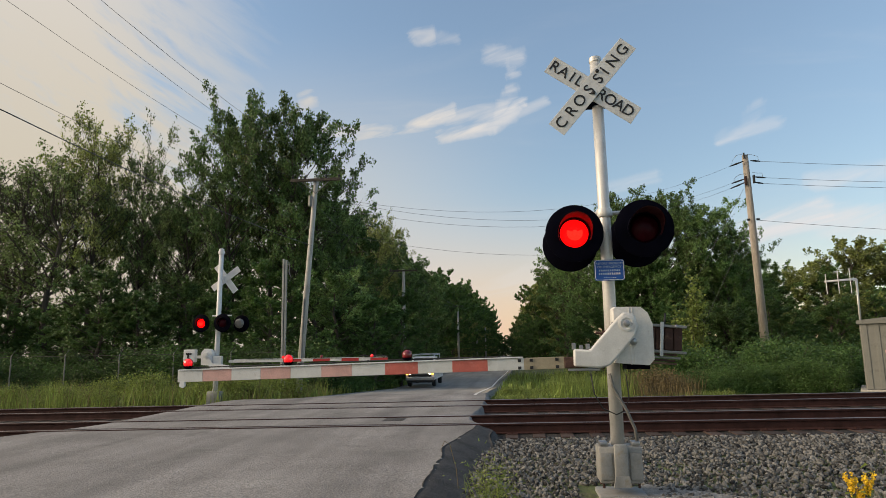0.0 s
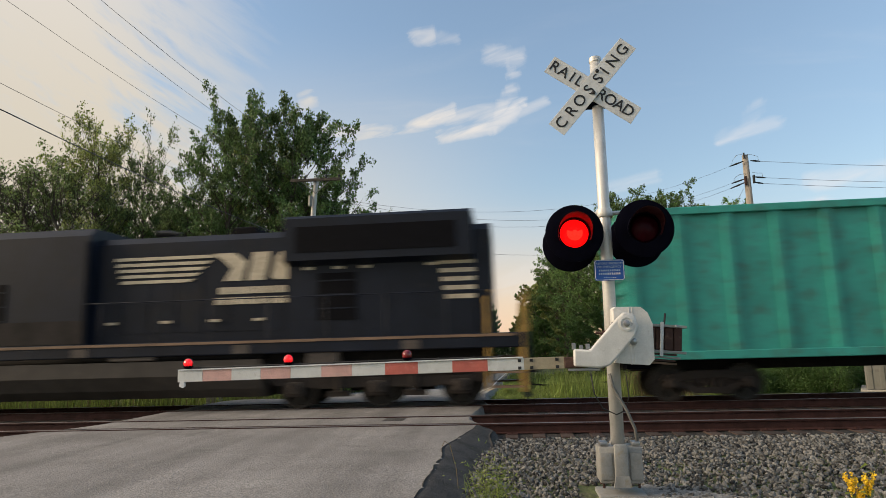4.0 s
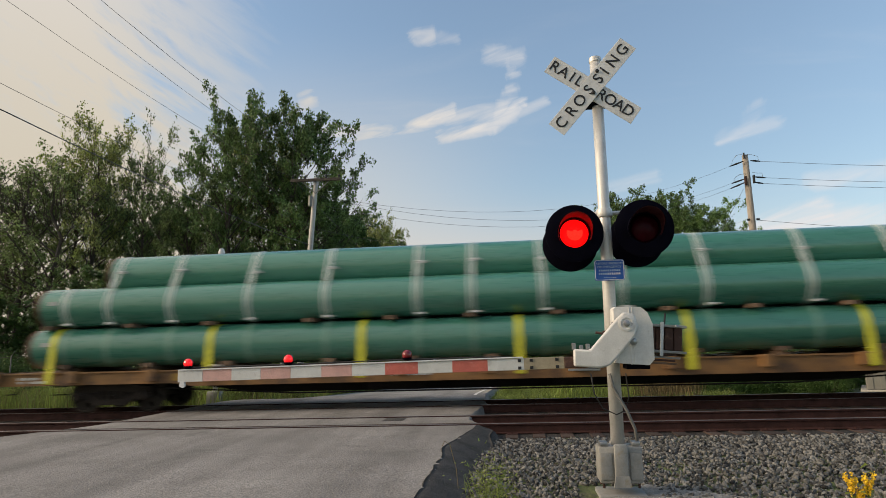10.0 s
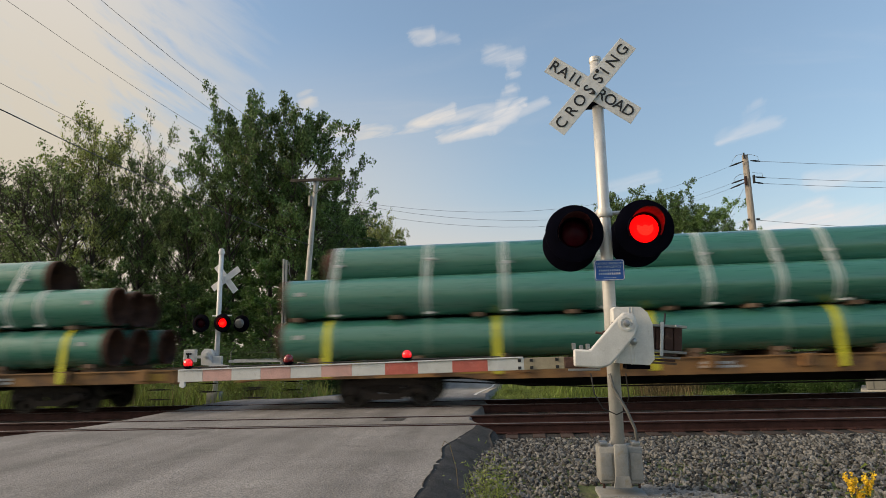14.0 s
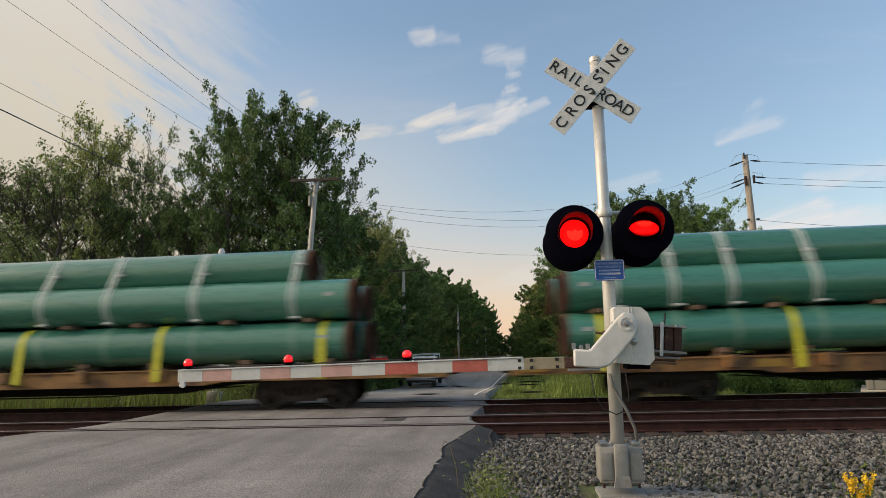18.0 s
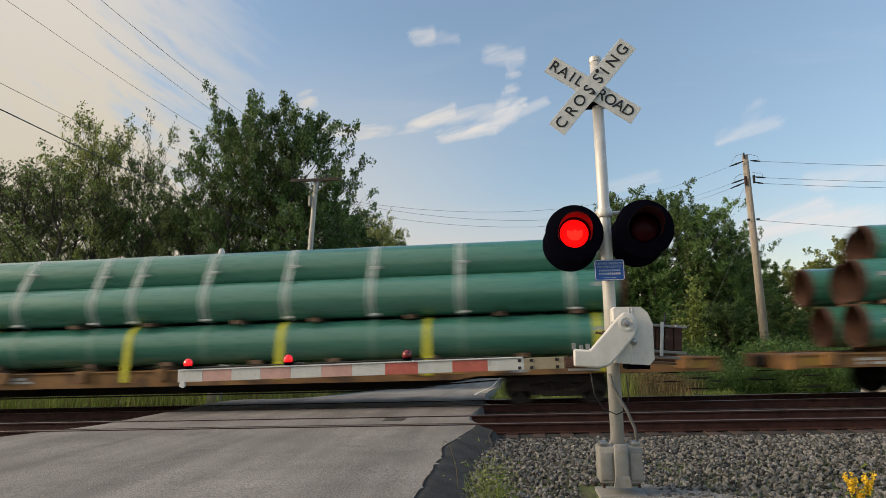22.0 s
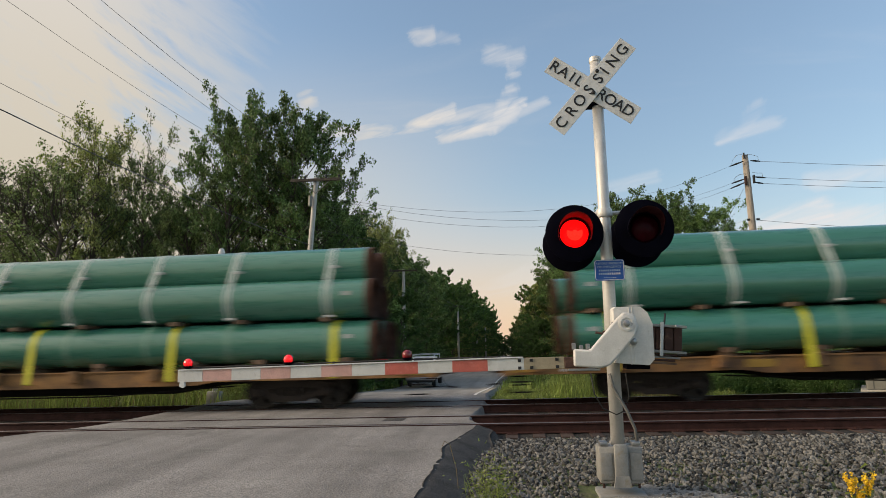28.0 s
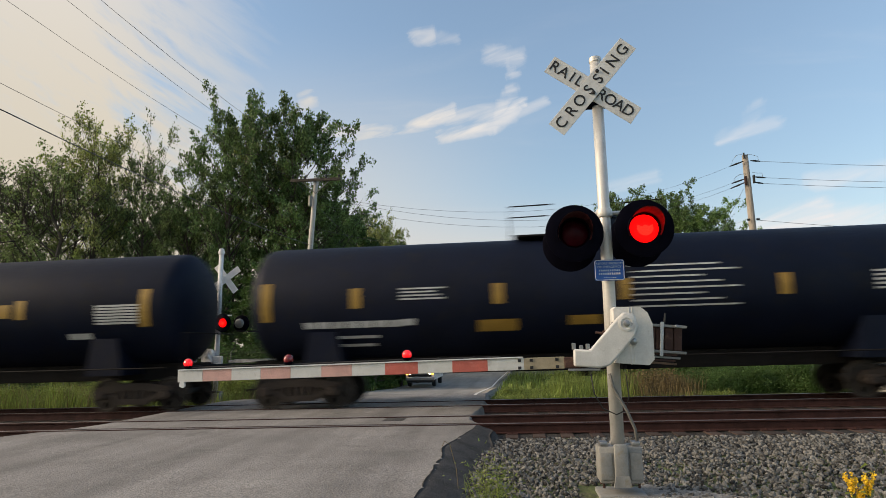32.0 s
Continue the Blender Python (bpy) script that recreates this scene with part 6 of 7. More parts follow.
# ---- far side: second signal, poles, fence, cabin, car ----
def far_signal():
    bx, by, bz = -10.18, 21.3, -0.36
    t = thing("crossing_signal", pose(bx, by, bz), "far white crossing signal mast seen from behind its crossbuck", "railroad signal", "crossing signals")
    Mesh().tube([(0, 0, 0.3), (0.05, 0, 5.25)], [0.09, 0.08], 16).ob("mast", SIGN_WHITE, t, True)
    Mesh().lathe([(0.11, 0), (0.11, 0.10), (0.09, 0.12), (0.09, 0.18), (0.05, 0.2)], 16).ob("mast_cap", SIGN_WHITE, t, "auto", at=pose(0.05, 0, 5.22))
    for ang, off in ((-36, 0.10), (52, 0.13)):
        Mesh().box(-0.60, 0.60, -0.006, 0.006, -0.115, 0.115, 0, None, 0.002).ob("crossbuck_blade", SIGN_WHITE, t, at=pose(0.20, off, 4.34, 0, ang, 0))
    Mesh().box(-0.22, 0.22, -0.2, 0.2, 0.05, 0.42, 0, None, 0.03).box(-0.24, 0.24, -0.25, 0.25, -0.2, 0.06).ob("junction_box", BOX_GREY, t, "auto")
    Mesh().tube([(-0.2, 0, 3.02), (0.5, 0, 3.02)], 0.025, 8).ob("cross_arm", SIGN_WHITE, t)
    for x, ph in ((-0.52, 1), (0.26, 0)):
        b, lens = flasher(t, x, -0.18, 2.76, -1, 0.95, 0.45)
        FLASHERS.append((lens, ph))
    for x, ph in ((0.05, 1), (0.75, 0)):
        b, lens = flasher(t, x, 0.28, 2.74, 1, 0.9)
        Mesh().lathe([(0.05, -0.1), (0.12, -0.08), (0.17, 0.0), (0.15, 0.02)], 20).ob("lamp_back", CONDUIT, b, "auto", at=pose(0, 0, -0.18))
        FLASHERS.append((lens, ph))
    Mesh().prism([(-0.42, 1.02), (-0.05, 1.0), (-0.02, 1.42), (-0.10, 1.55), (-0.30, 1.58), (-0.42, 1.45)], -0.28, -0.06).ob("gate_machine", SIGN_WHITE, t, at=pose(0, 0, 0.30))
    Mesh().box(-1.1, -0.66, -0.22, -0.05, 1.42, 1.86, 0, None, 0.03).ob("counterweight", SIGN_WHITE, t)
    Mesh().box(-0.7, -0.4, -0.18, -0.1, 1.55, 1.65).ob("counterweight_arm", GREY_PAINT, t)
    Mesh().prism([(-0.30, 1.70), (-0.18, 1.75), (0.02, 1.38), (0.62, 1.30), (0.62, 1.18), (-0.05, 1.18)], -0.34, -0.29).ob("arm_bracket", SIGN_WHITE, t)
    Mesh().lathe([(0.09, 0), (0.09, 0.03), (0.03, 0.04)], 14).ob("pivot_boss", GREY_PAINT, t, at=pose(-0.22, -0.34, 1.64, 90, 0, 0))
    Mesh().box(-0.02, 0.30, -0.25, -0.1, 1.22, 1.62, 0, None, 0.02).ob("relay_box", GREY_PAINT, t)
    Mesh().box(-0.95, -0.88, -0.235, -0.21, 1.52, 1.74).box(-1.0, -0.80, -0.235, -0.21, 1.68, 1.74).ob("warning_mark", SIGN_BLACK, t)
    a = Mesh().box(0.2, 5.6, -0.03, 0.03, 0.055, 0.07).ob("gate_arm", SIGN_WHITE, t, label="far lowered red and white gate arm", at=pose(0.5, -0.1, 1.07 - bz))
    edges = [0, 1.95, 2.6, 3.0, 3.6, 4.0, 4.6, 5.0, 5.6]
    for i in range(8):
        Mesh().box(edges[i], edges[i + 1], -0.014, 0.014, -0.045, 0.045, 0, None, 0.004).ob("striped_panel", SIGN_RED if i % 2 else ARM_WHITE, a)
    for k, ph in ((1.95, 1), (3.3, 0), (5.05, 2)):
        prof = [(0.058 * math.sin(radians(180 * i / 10)), -0.058 * math.cos(radians(180 * i / 10))) for i in range(11)]
        m = Mesh().lathe(prof, 14, 0, None, False)
        for i in range(10):
            for kk in range(14):
                m.m[i * 14 + kk] = 1 if i >= 5 else 0
        lens = m.ob("arm_lamp", [ARM_UNLIT, ARM_LIT], a, True, "small red gate lamp", at=pose(k, 0, 0.11, 90, 0, 0))
        FLASHERS.append((lens, ph))
    Mesh().tube([(4.6, 0, 0.09), (4.8, 0, 0.14), (5.0, 0, 0.08), (5.3, 0, 0.13), (5.6, 0, 0.08)], 0.02, 5).ob("lamp_cable", CABLE, a)


def insulator(parent, x, y, z):
    Mesh().lathe([(0.03, 0), (0.05, 0.04), (0.03, 0.06), (0.05, 0.10), (0.02, 0.15)], 8).ob("insulator", CABLE, parent, at=pose(x, y, z))


def utility_pole(x, y, z, tip, r, label, arm=0.0, arm_drop=0.25, mat=None):
    p = thing("utility_pole", pose(x, y, z), label, "utility pole", "utility poles")
    top = Vector(tip) - Vector((x, y, z))
    Mesh().tube([(0, 0, -0.4), top * 0.5, top], [r, r * 0.82, r * 0.65], 14).ob("pole", mat or POLE_WOOD, p, True)
    if arm:
        c = top - Vector((0, 0, arm_drop))
        Mesh().box(c.x - arm, c.x + arm, c.y - 0.18, c.y - 0.07, c.z - 0.06, c.z + 0.06, 0, None, 0.01).ob("cross_arm", BARK, p)
        for k in (-1, -0.45, 0.45, 1):
            insulator(p, c.x + k * (arm - 0.08), c.y - 0.12, c.z + 0.06)
        for s in (-1, 1):
            Mesh().tube([(c.x + s * arm * 0.55, c.y - 0.12, c.z - 0.05), (c.x, c.y - 0.1, c.z - 0.6)], 0.018, 6).ob("brace", WIRE_GREY, p)
    return p


def wire(a, b, sag, r, label="thin dark overhead wire", n=16):
    a, b = Vector(a), Vector(b)
    pts = [a.lerp(b, i / n) - Vector((0, 0, sag * 4 * (i / n) * (1 - i / n))) for i in range(n + 1)]
    tagged(Mesh().tube(pts, r, 5, 0, True).ob("overhead_wire", WIRE_DARK, None, True), label, "wire", "overhead wires")


def poles_and_wires():
    pl = utility_pole(-8.85, 26.0, -0.75, (-8.15, 26.0, 8.85), 0.15, "leaning weathered wooden utility pole with a cross arm", 1.12, 0.12, POLE_GREY)
    Mesh().tube([(0.12, -0.16, 0), (0.30, -0.17, 4.3)], 0.05, 8).ob("riser_conduit", WIRE_GREY, pl)
    Mesh().tube([(0.5, -0.2, 8.3), (0.52, -0.2, 8.75)], 0.09, 10).ob("transformer_fuse", WIRE_GREY, pl)
    p2 = thing("metal_post", pose(-9.48, 26.0, -0.8), "plain grey metal post with a hooked bracket", "post")
    Mesh().box(-0.10, -0.015, -0.06, 0.06, 0, 6.1, 0, None, 0.01).ob("channel", POST_GREY, p2)
    Mesh().box(0.005, 0.09, -0.04, 0.06, 0, 6.05, 0, None, 0.01).ob("channel", POST_GREY, p2)
    Mesh().tube([(0.1, 0, 6.0), (0.2, 0, 5.9), (0.18, 0, 5.5), (0.28, 0, 5.3), (0.2, 0, 5.15)], 0.02, 6).ob("hook", WIRE_GREY, p2)
    pr = utility_pole(14.62, 38.0, -0.7, (14.45, 38.0, 12.45), 0.26, "tall weathered wooden utility pole with dead-ended wires")
    for x0, x1, z0, z1 in ((-0.35, -1.11, 12.74, 12.51), (-0.35, -1.07, 11.66, 11.46), (-0.35, -1.16, 11.45, 11.15), (0.05, 0.67, 12.76, 12.74), (0.20, 0.89, 11.75, 11.72), (0.20, 0.70, 11.42, 11.38)):
        Mesh().tube([(x0, -0.2, z0), ((x0 + x1) / 2, -0.1, (z0 + z1) / 2), (x1, 0, z1)], [0.03, 0.055, 0.03], 6).ob("insulator", CABLE, pr)
    Mesh().box(-0.42, -0.28, -0.34, -0.20, 11.25, 11.8, 0, None, 0.03).ob("standoff", RUST, pr)
    Mesh().box(0.06, 0.18, -0.34, -0.20, 11.35, 11.85, 0, None, 0.03).ob("standoff", CABLE, pr)
    Mesh().tube([(-0.30, -0.2, 12.9), (-0.30, -0.2, 13.25)], 0.05, 8).ob("pin_insulator", CABLE, pr)
    for x1, z1, x2, z2 in ((-1.0, 12.55, -0.30, 13.2), (0.55, 12.75, -0.30, 13.2), (-0.95, 11.5, -0.2, 12.0), (0.7, 11.72, 0.1, 12.05)):
        Mesh().tube([(x1, -0.1, z1), (x1 * 0.95, -0.1, z1 + 0.28), (x1 * 0.55 + x2 * 0.45, -0.1, z2 - 0.05), (x2, -0.15, z2)], 0.012, 5).ob("jumper", WIRE_GREY, pr)
    for dx in (-0.40, 0.14):
        Mesh().tube([(dx - 0.08, -0.25, 9.18), (dx + 0.08, -0.25, 9.18)], 0.07, 6).ob("cable_clamp", CABLE, pr)
    # spans: along the road overhead, then on to the far pole; and the cross-country line
    for x, top in ((-9.25, (-8.5, -12, 9.5)), (-8.2, (-7.93, -12, 9.95)), (-7.1, (-5.60, -12, 7.90))):
        wire((x, 25.9, 8.92), top, 1.35, 0.0042)
    wire((-8.3, 25.9, 5.84), (-10.5, -12, 8.2), 0.92, 0.012, "thick dark overhead cable")
    wire((-8.3, 25.9, 6.75), (-8.48, -12, 7.21), 1.0, 0.0045)
    for z0, x1, z1, dx in ((8.05, 13.51, 11.81, 0.1), (8.0, 13.55, 10.76, 0.1), (7.65, 13.46, 10.45, 0.1)):
        wire((-8.15 + dx, 26.0, z0), (x1, 38.0, z1), 1.6, 0.0065)
    wire((-8.2, 26.0, 6.6), (14.15, 38.0, 8.5), 1.6, 0.0065)
    for x0, z0, z1 in ((15.29, 12.04, 13.0), (15.51, 11.02, 12.0), (15.32, 10.68, 11.6), (14.8, 8.48, 7.6)):
        wire((x0, 38.0, z0), (60.0, 44.0, z1), 0.9, 0.011)
    wire((14.2, 38.0, 10.4), (9.4, 40.0, 1.6), 0.05, 0.010, "taut guy wire of the pole")
    wire((14.3, 38.0, 8.2), (10.4, 39.0, 0.3), 0.05, 0.010, "taut guy wire of the pole")
    far = [(-8.8, 53.0, 8.05, 1.2), (-8.7, 110.0, 8.5, 0.9), (-9.0, 180.0, 6.8, 0.0), (-7.8, 215.0, 7.7, 0.0), (4.2, 150.0, 4.4, 0.0)]
    for x, y, z, arm in far:
        utility_pole(x, y, ground_z(x, y) - 0.1, (x, y, z), 0.15 + 0.0006 * y, "distant wooden utility pole beside the road", arm, 0.1, POLE_GREY)
    for dx in (-1.0, 1.0):
        wire((-8.2 + dx, 26, 8.9), (-8.8 + dx, 53, 8.0), 0.5, 0.009)
        wire((-8.8 + dx, 53, 8.0), (-8.7 + dx * 0.7, 110, 8.45), 0.9, 0.011)


def fence():
    f = thing("chain_link_fence", pose(0, 31.0, 0), "grey chain link fence with barbed wire arms before the trees", "fence")
    xs = [-32.0, -29.1, -26.1, -23.05, -20.05, -17.1, -14.05, -11.2]
    for x in xs:
        z = ground_z(x, 31)
        Mesh().tube([(x, 0, z - 0.2), (x, 0, 1.35), (x + 0.22, -0.05, 1.62)], 0.032, 8).ob("post", WIRE_GREY, f)
    for z in (1.30, -0.2):
        Mesh().tube([(xs[0], 0, z), (xs[-1], 0, z)], 0.014, 6).ob("rail", FENCE_WIRE, f)
    for k in range(3):
        Mesh().tube([(xs[0], -0.02 * k, 1.38 + 0.09 * k), (xs[-1], -0.02 * k, 1.38 + 0.09 * k)], 0.004, 4).ob("barbed_wire", FENCE_WIRE, f)
    m = Mesh()
    step = 0.16
    n = int((xs[-1] - xs[0]) / step)
    for i in range(n):
        for s in (-1, 1):
            a, b = xs[0] + i * step, xs[0] + i * step + s * 1.9
            if xs[0] <= b <= xs[-1]:
                m.tube([(a, 0, -0.60), (b, 0, 1.30)], 0.003, 3, 0, False)
    tagged(m.ob("wire_mesh", FENCE_WIRE, f), kind="stuff")
    # the pale gate post at the end
    tagged(Mesh().box(-27.2, -26.75, 30.0, 30.3, -0.9, 1.42, 0, None, 0.03).ob("gate_post", CONCRETE), "pale square concrete post at the fence", "post")


def bungalow():
    b = thing("signal_bungalow", pose(12.50, 24.0, -0.42, 0, 0, -28), "grey corrugated aluminium signal bungalow on a concrete pad", "equipment cabin")
    Mesh().box(0, 3.2, 0, 2.4, 0.1, 2.42, 0, None, 0.02).ob("wall", BUNGALOW, b)
    for i in range(9):
        Mesh().box(0.06 + i * 0.36, 0.20 + i * 0.36, -0.022, 0.01, 0.12, 2.38, 0, None, 0.006).ob("rib", BUNGALOW, b)
    for i in range(9):
        Mesh().box(-0.022, 0.01, 0.1 + i * 0.25, 0.17 + i * 0.25, 0.12, 2.38, 0, None, 0.006).ob("rib", BUNGALOW, b)
    Mesh().rings([[(x, y, z) for x, z in ((-0.1, 2.40), (3.3, 2.40), (3.3, 2.52), (1.6, 2.70), (-0.1, 2.52))] for y in (-0.1, 2.5)]).ob("roof", BUNGALOW, b)
    Mesh().box(-0.2, 3.4, -0.2, 2.6, -0.25, 0.1, 0, None, 0.03).ob("pad", CONCRETE, b)
    Mesh().box(0.66, 0.88, -0.03, -0.02, 1.35, 1.47).ob("label_plate", ARM_RED_WORN, b, label="small faded orange label plate")
    a = Mesh().tube([(0.03, 0.1, 2.3), (0.06, 0.1, 4.0), (0.05, 0.1, 4.02), (-0.90, -0.43, 3.95)], 0.038, 8).ob("antenna_mast", GALV, b, True)
    for i in range(3):
        x = -0.86 + i * 0.37
        Mesh().tube([(x, x * 0.53, 3.50), (x, x * 0.53, 4.22 + 0.10 * i)], 0.016, 6).ob("antenna_rod", GALV, a)


def pickup():
    t = thing("pickup_truck", Matrix.Translation((-5.58, 39.5, -1.03)) @ Matrix.Diagonal((0.94, 1.0, 1.0, 1)), "white pickup truck waiting with lit headlamps and a ladder rack", "pickup truck")
    w = 0.95
    body = Mesh()
    body.rings([[(-w, y, 0.45), (w, y, 0.45), (w, y, zt - 0.1), (w - 0.12, y, zt), (-w + 0.12, y, zt), (-w, y, zt - 0.1)] for y, zt in ((0.0, 0.98), (0.15, 1.08), (1.5, 1.15), (3.6, 1.12), (5.4, 1.12))])
    body.ob("body", TRUCK_WHITE, t, "auto")
    c = Mesh().rings([[(-ww, y, 1.1), (ww, y, 1.1), (ww - 0.15, y + d, 1.80), (ww - 0.25, y + d, 1.86), (-ww + 0.25, y + d, 1.86), (-ww + 0.15, y + d, 1.80)] for y, d, ww in ((1.35, 0.6, 0.92), (3.5, -0.15, 0.92))]).ob("cab", TRUCK_WHITE, t, "auto")
    Mesh().rings([[(-0.78, y, 1.16), (0.78, y, 1.16), (0.66, y + 0.52, 1.76), (-0.66, y + 0.52, 1.76)] for y in (1.34, 1.38)]).ob("windscreen", CAR_GLASS, c)
    Mesh().box(-0.86, 0.86, -0.02, 0.25, 0.28, 0.46, 0, None, 0.02).ob("valance", SIGN_BLACK, t)
    Mesh().box(-0.74, 0.74, -0.045, -0.02, 0.795, 0.835, 0, None, 0.006).ob("grille_bar", STEEL, t)
    for s in (-1, 1):
        Mesh().box(s * 0.86 - 0.03, s * 0.86 + 0.03, 2.0, 3.2, 1.25, 1.70).ob("side_window", CAR_GLASS, c)
        Mesh().lathe([(0.085, 0.0), (0.085, 0.03), (0.05, 0.05), (0.0, 0.055)], 16).ob("headlamp", HEADLAMP, t, "auto", at=pose(s * 0.66, -0.02, 0.87, 90, 0, 0))
        Mesh().box(s * 0.84 - 0.07, s * 0.84 + 0.07, -0.035, 0.02, 0.78, 0.95, 0, None, 0.01).ob("turn_lamp", AMBER, t)
        Mesh().box(s * 1.08 - 0.1, s * 1.08 + 0.1, 1.6, 1.7, 1.2, 1.42, 0, None, 0.02).ob("mirror", SIGN_BLACK, t)
        for y in (0.95, 4.35):
            wl_ = Mesh().lathe([(0.2, -0.12), (0.35, -0.12), (0.38, -0.08), (0.38, 0.08), (0.35, 0.12), (0.2, 0.12)], 20).ob("tyre", RUBBER, t, "auto", at=pose(s * 0.82, y, 0.38, 0, 90, 0))
            Mesh().lathe([(0.02, -0.10), (0.2, -0.11), (0.2, 0.11), (0.02, 0.10)], 14).ob("rim", STEEL, wl_)
        Mesh().tube([(s * 0.72, 1.5, 1.95), (s * 0.72, 5.2, 1.95)], 0.025, 6).ob("rack_rail", SIGN_WHITE, t)
        for y in (1.9, 5.1):
            Mesh().tube([(s * 0.8, y, 1.1 if y > 4 else 1.8), (s * 0.72, y, 1.97)], 0.025, 6).ob("rack_post", SIGN_WHITE, t)
    for y in (1.7, 3.0, 5.0):
        Mesh().tube([(-0.78, y, 2.0), (0.78, y, 2.0)], 0.02, 6).ob("rack_bar", SIGN_WHITE, t)
    Mesh().box(-0.77, 0.77, -0.025, 0.02, 0.64, 0.97, 0, None, 0.02).ob("grille", SIGN_BLACK, t)
    Mesh().box(-0.96, 0.96, -0.12, 0.08, 0.42, 0.62, 0, None, 0.04).ob("bumper", STEEL, t)


# ---- plants ----
def leaf_mesh(name, centres, size, mat, flat=0.0, rng=RNG, slender=0.55, lean=None):
    """Pointed leaves as bent diamonds round the given centres."""
    n = len(centres)
    a = rng.normal(size=(n, 3))
    a /= np.linalg.norm(a, axis=1)[:, None]
    if lean is not None:
        a = a * 0.85 + lean
    a[:, 2] *= 1 - flat
    a /= np.linalg.norm(a, axis=1)[:, None]
    b = np.cross(a, rng.normal(size=(n, 3)))
    b /= np.linalg.norm(b, axis=1)[:, None] + 1e-9
    c = np.cross(a, b)
    s = size * rng.uniform(0.6, 1.4, (n, 1))
    tail = centres - a * s
    l, r = b * s * slender + c * s * 0.18, b * s * slender - c * s * 0.18
    v = np.stack([centres + a * s, tail * 0.7 + centres * 0.3 + l, tail * 0.7 + centres * 0.3 - r], 1).reshape(-1, 3)
    me = bpy.data.meshes.new(name)
    me.vertices.add(n * 3)
    me.vertices.foreach_set("co", v.ravel())
    me.loops.add(n * 3)
    me.loops.foreach_set("vertex_index", np.arange(n * 3, dtype=np.int32))
    me.polygons.add(n)
    me.polygons.foreach_set("loop_start", np.arange(0, n * 3, 3, dtype=np.int32))
    me.polygons.foreach_set("loop_total", np.full(n, 3, dtype=np.int32))
    me.materials.append(mat)
    me.update(calc_edges=True)
    me.validate()
    return me


def tree(seed, h, spread_, first, leaves, size, mat, density=1.0, label="", nl=30, slender=0.8, bare=0):
    """A trunk with rising limbs, boughs and twigs; each twig carries its own tight tuft of leaves, so that the crown is lobed and has gaps."""
    r = np.random.default_rng(seed)
    t = thing("tree", pose(0, 0, 0), label, "tree", "trees behind the crossing")
    m = Mesh()
    N = lambda a, b: float(r.normal(a, b))
    U = lambda a, b: float(r.uniform(a, b))
    trunk = [Vector((0, 0, -0.5))]
    for i in range(1, 9):
        trunk.append(Vector((N(0, 0.012 * h), N(0, 0.012 * h), h * 0.88 * i / 8)))
    m.tube(trunk, [0.018 * h * (1 - 0.86 * i / 8) ** 0.9 for i in range(9)], 8)
    tufts = []
    for i in range(nl):
        u = first + (0.97 - first) * (i + U(0, 1)) / nl
        k = min(7, int(u * 8))
        base = trunk[k].lerp(trunk[k + 1], u * 8 - k)
        ang = 2.4 * i + U(-0.5, 0.5)
        prof = math.sin(math.pi * min(1, max(0.05, (u - first) / (1.06 - first))) ** 0.75) * 0.75 + 0.26
        ln = spread_ * prof * U(0.6, 1.25)
        d = Vector((math.cos(ang), math.sin(ang), 0.18 + 0.85 * u)).normalized()
        mid = base + d * ln * 0.55 + Vector((0, 0, U(-0.02, 0.04) * h))
        end = base + d * ln + Vector((0, 0, U(-0.03, 0.06) * h))
        m.tube([base, mid, end], [0.0065 * h * (1.15 - u), 0.004 * h * (1.15 - u), 0.001 * h], 4)
        way = (end - mid).normalized()
        for j in range(6):
            f = U(-0.7, 1.0) if j else 1.0
            s0 = mid.lerp(end, f)
            w = (way * 0.8 + Vector((N(0, 1), N(0, 1), N(0.15, 0.6))).normalized() * 0.9).normalized() if j else way
            e = s0 + w * ln * U(0.16, 0.36)
            if j % 2:
                m.tube([s0, e], [0.0018 * h, 0.0007 * h], 3, 0, False)
            if r.random() > 0.35 + 0.6 * density:
                continue
            for q in range(4):
                g = s0.lerp(e, 0.35 + 0.22 * q)
                v = (w + Vector((N(0, 0.8), N(0, 0.8), N(0.05, 0.55)))).normalized()
                tufts.append((g, g + v * U(0.026, 0.050) * h, U(0.5, 1.0)))
    for i in range(6):
        g = trunk[-1] + Vector((N(0, 0.01 * h), N(0, 0.01 * h), 0.008 * h * i))
        tufts.append((g, g + Vector((N(0, 0.02 * h), N(0, 0.02 * h), 0.035 * h)), 0.8))
    for i in range(bare):
        g = trunk[7] + Vector((N(0, 0.10 * h), N(0, 0.10 * h), N(0.0, 0.05 * h)))
        a = g + Vector((N(0, 0.03 * h), N(0, 0.03 * h), 0.09 * h))
        m.tube([g, a, a + Vector((N(0, 0.02 * h), N(0, 0.02 * h), 0.07 * h))], [0.0016 * h, 0.0011 * h, 0.0005 * h], 3, 0, False)
        m.tube([a, a + Vector((N(0, 0.03 * h), N(0, 0.03 * h), 0.05 * h))], [0.0009 * h, 0.0004 * h], 3, 0, False)
    m.ob("trunk", BARK, t)
    A = np.array([a[:] for a, b, w in tufts])
    B = np.array([b[:] for a, b, w in tufts])
    W = np.array([w for a, b, w in tufts])
    pick = r.choice(len(A), leaves, p=W / W.sum())
    f = r.uniform(0, 1, (leaves, 1))
    thick = 0.0105 * h * (1.1 - 0.6 * f)
    c = A[pick] + (B[pick] - A[pick]) * f + r.normal(0, 1, (leaves, 3)) * thick
    c[:, 2] = np.maximum(c[:, 2], 0.4)
    lean = B[pick] - A[pick]
    lean /= np.linalg.norm(lean, axis=1)[:, None]
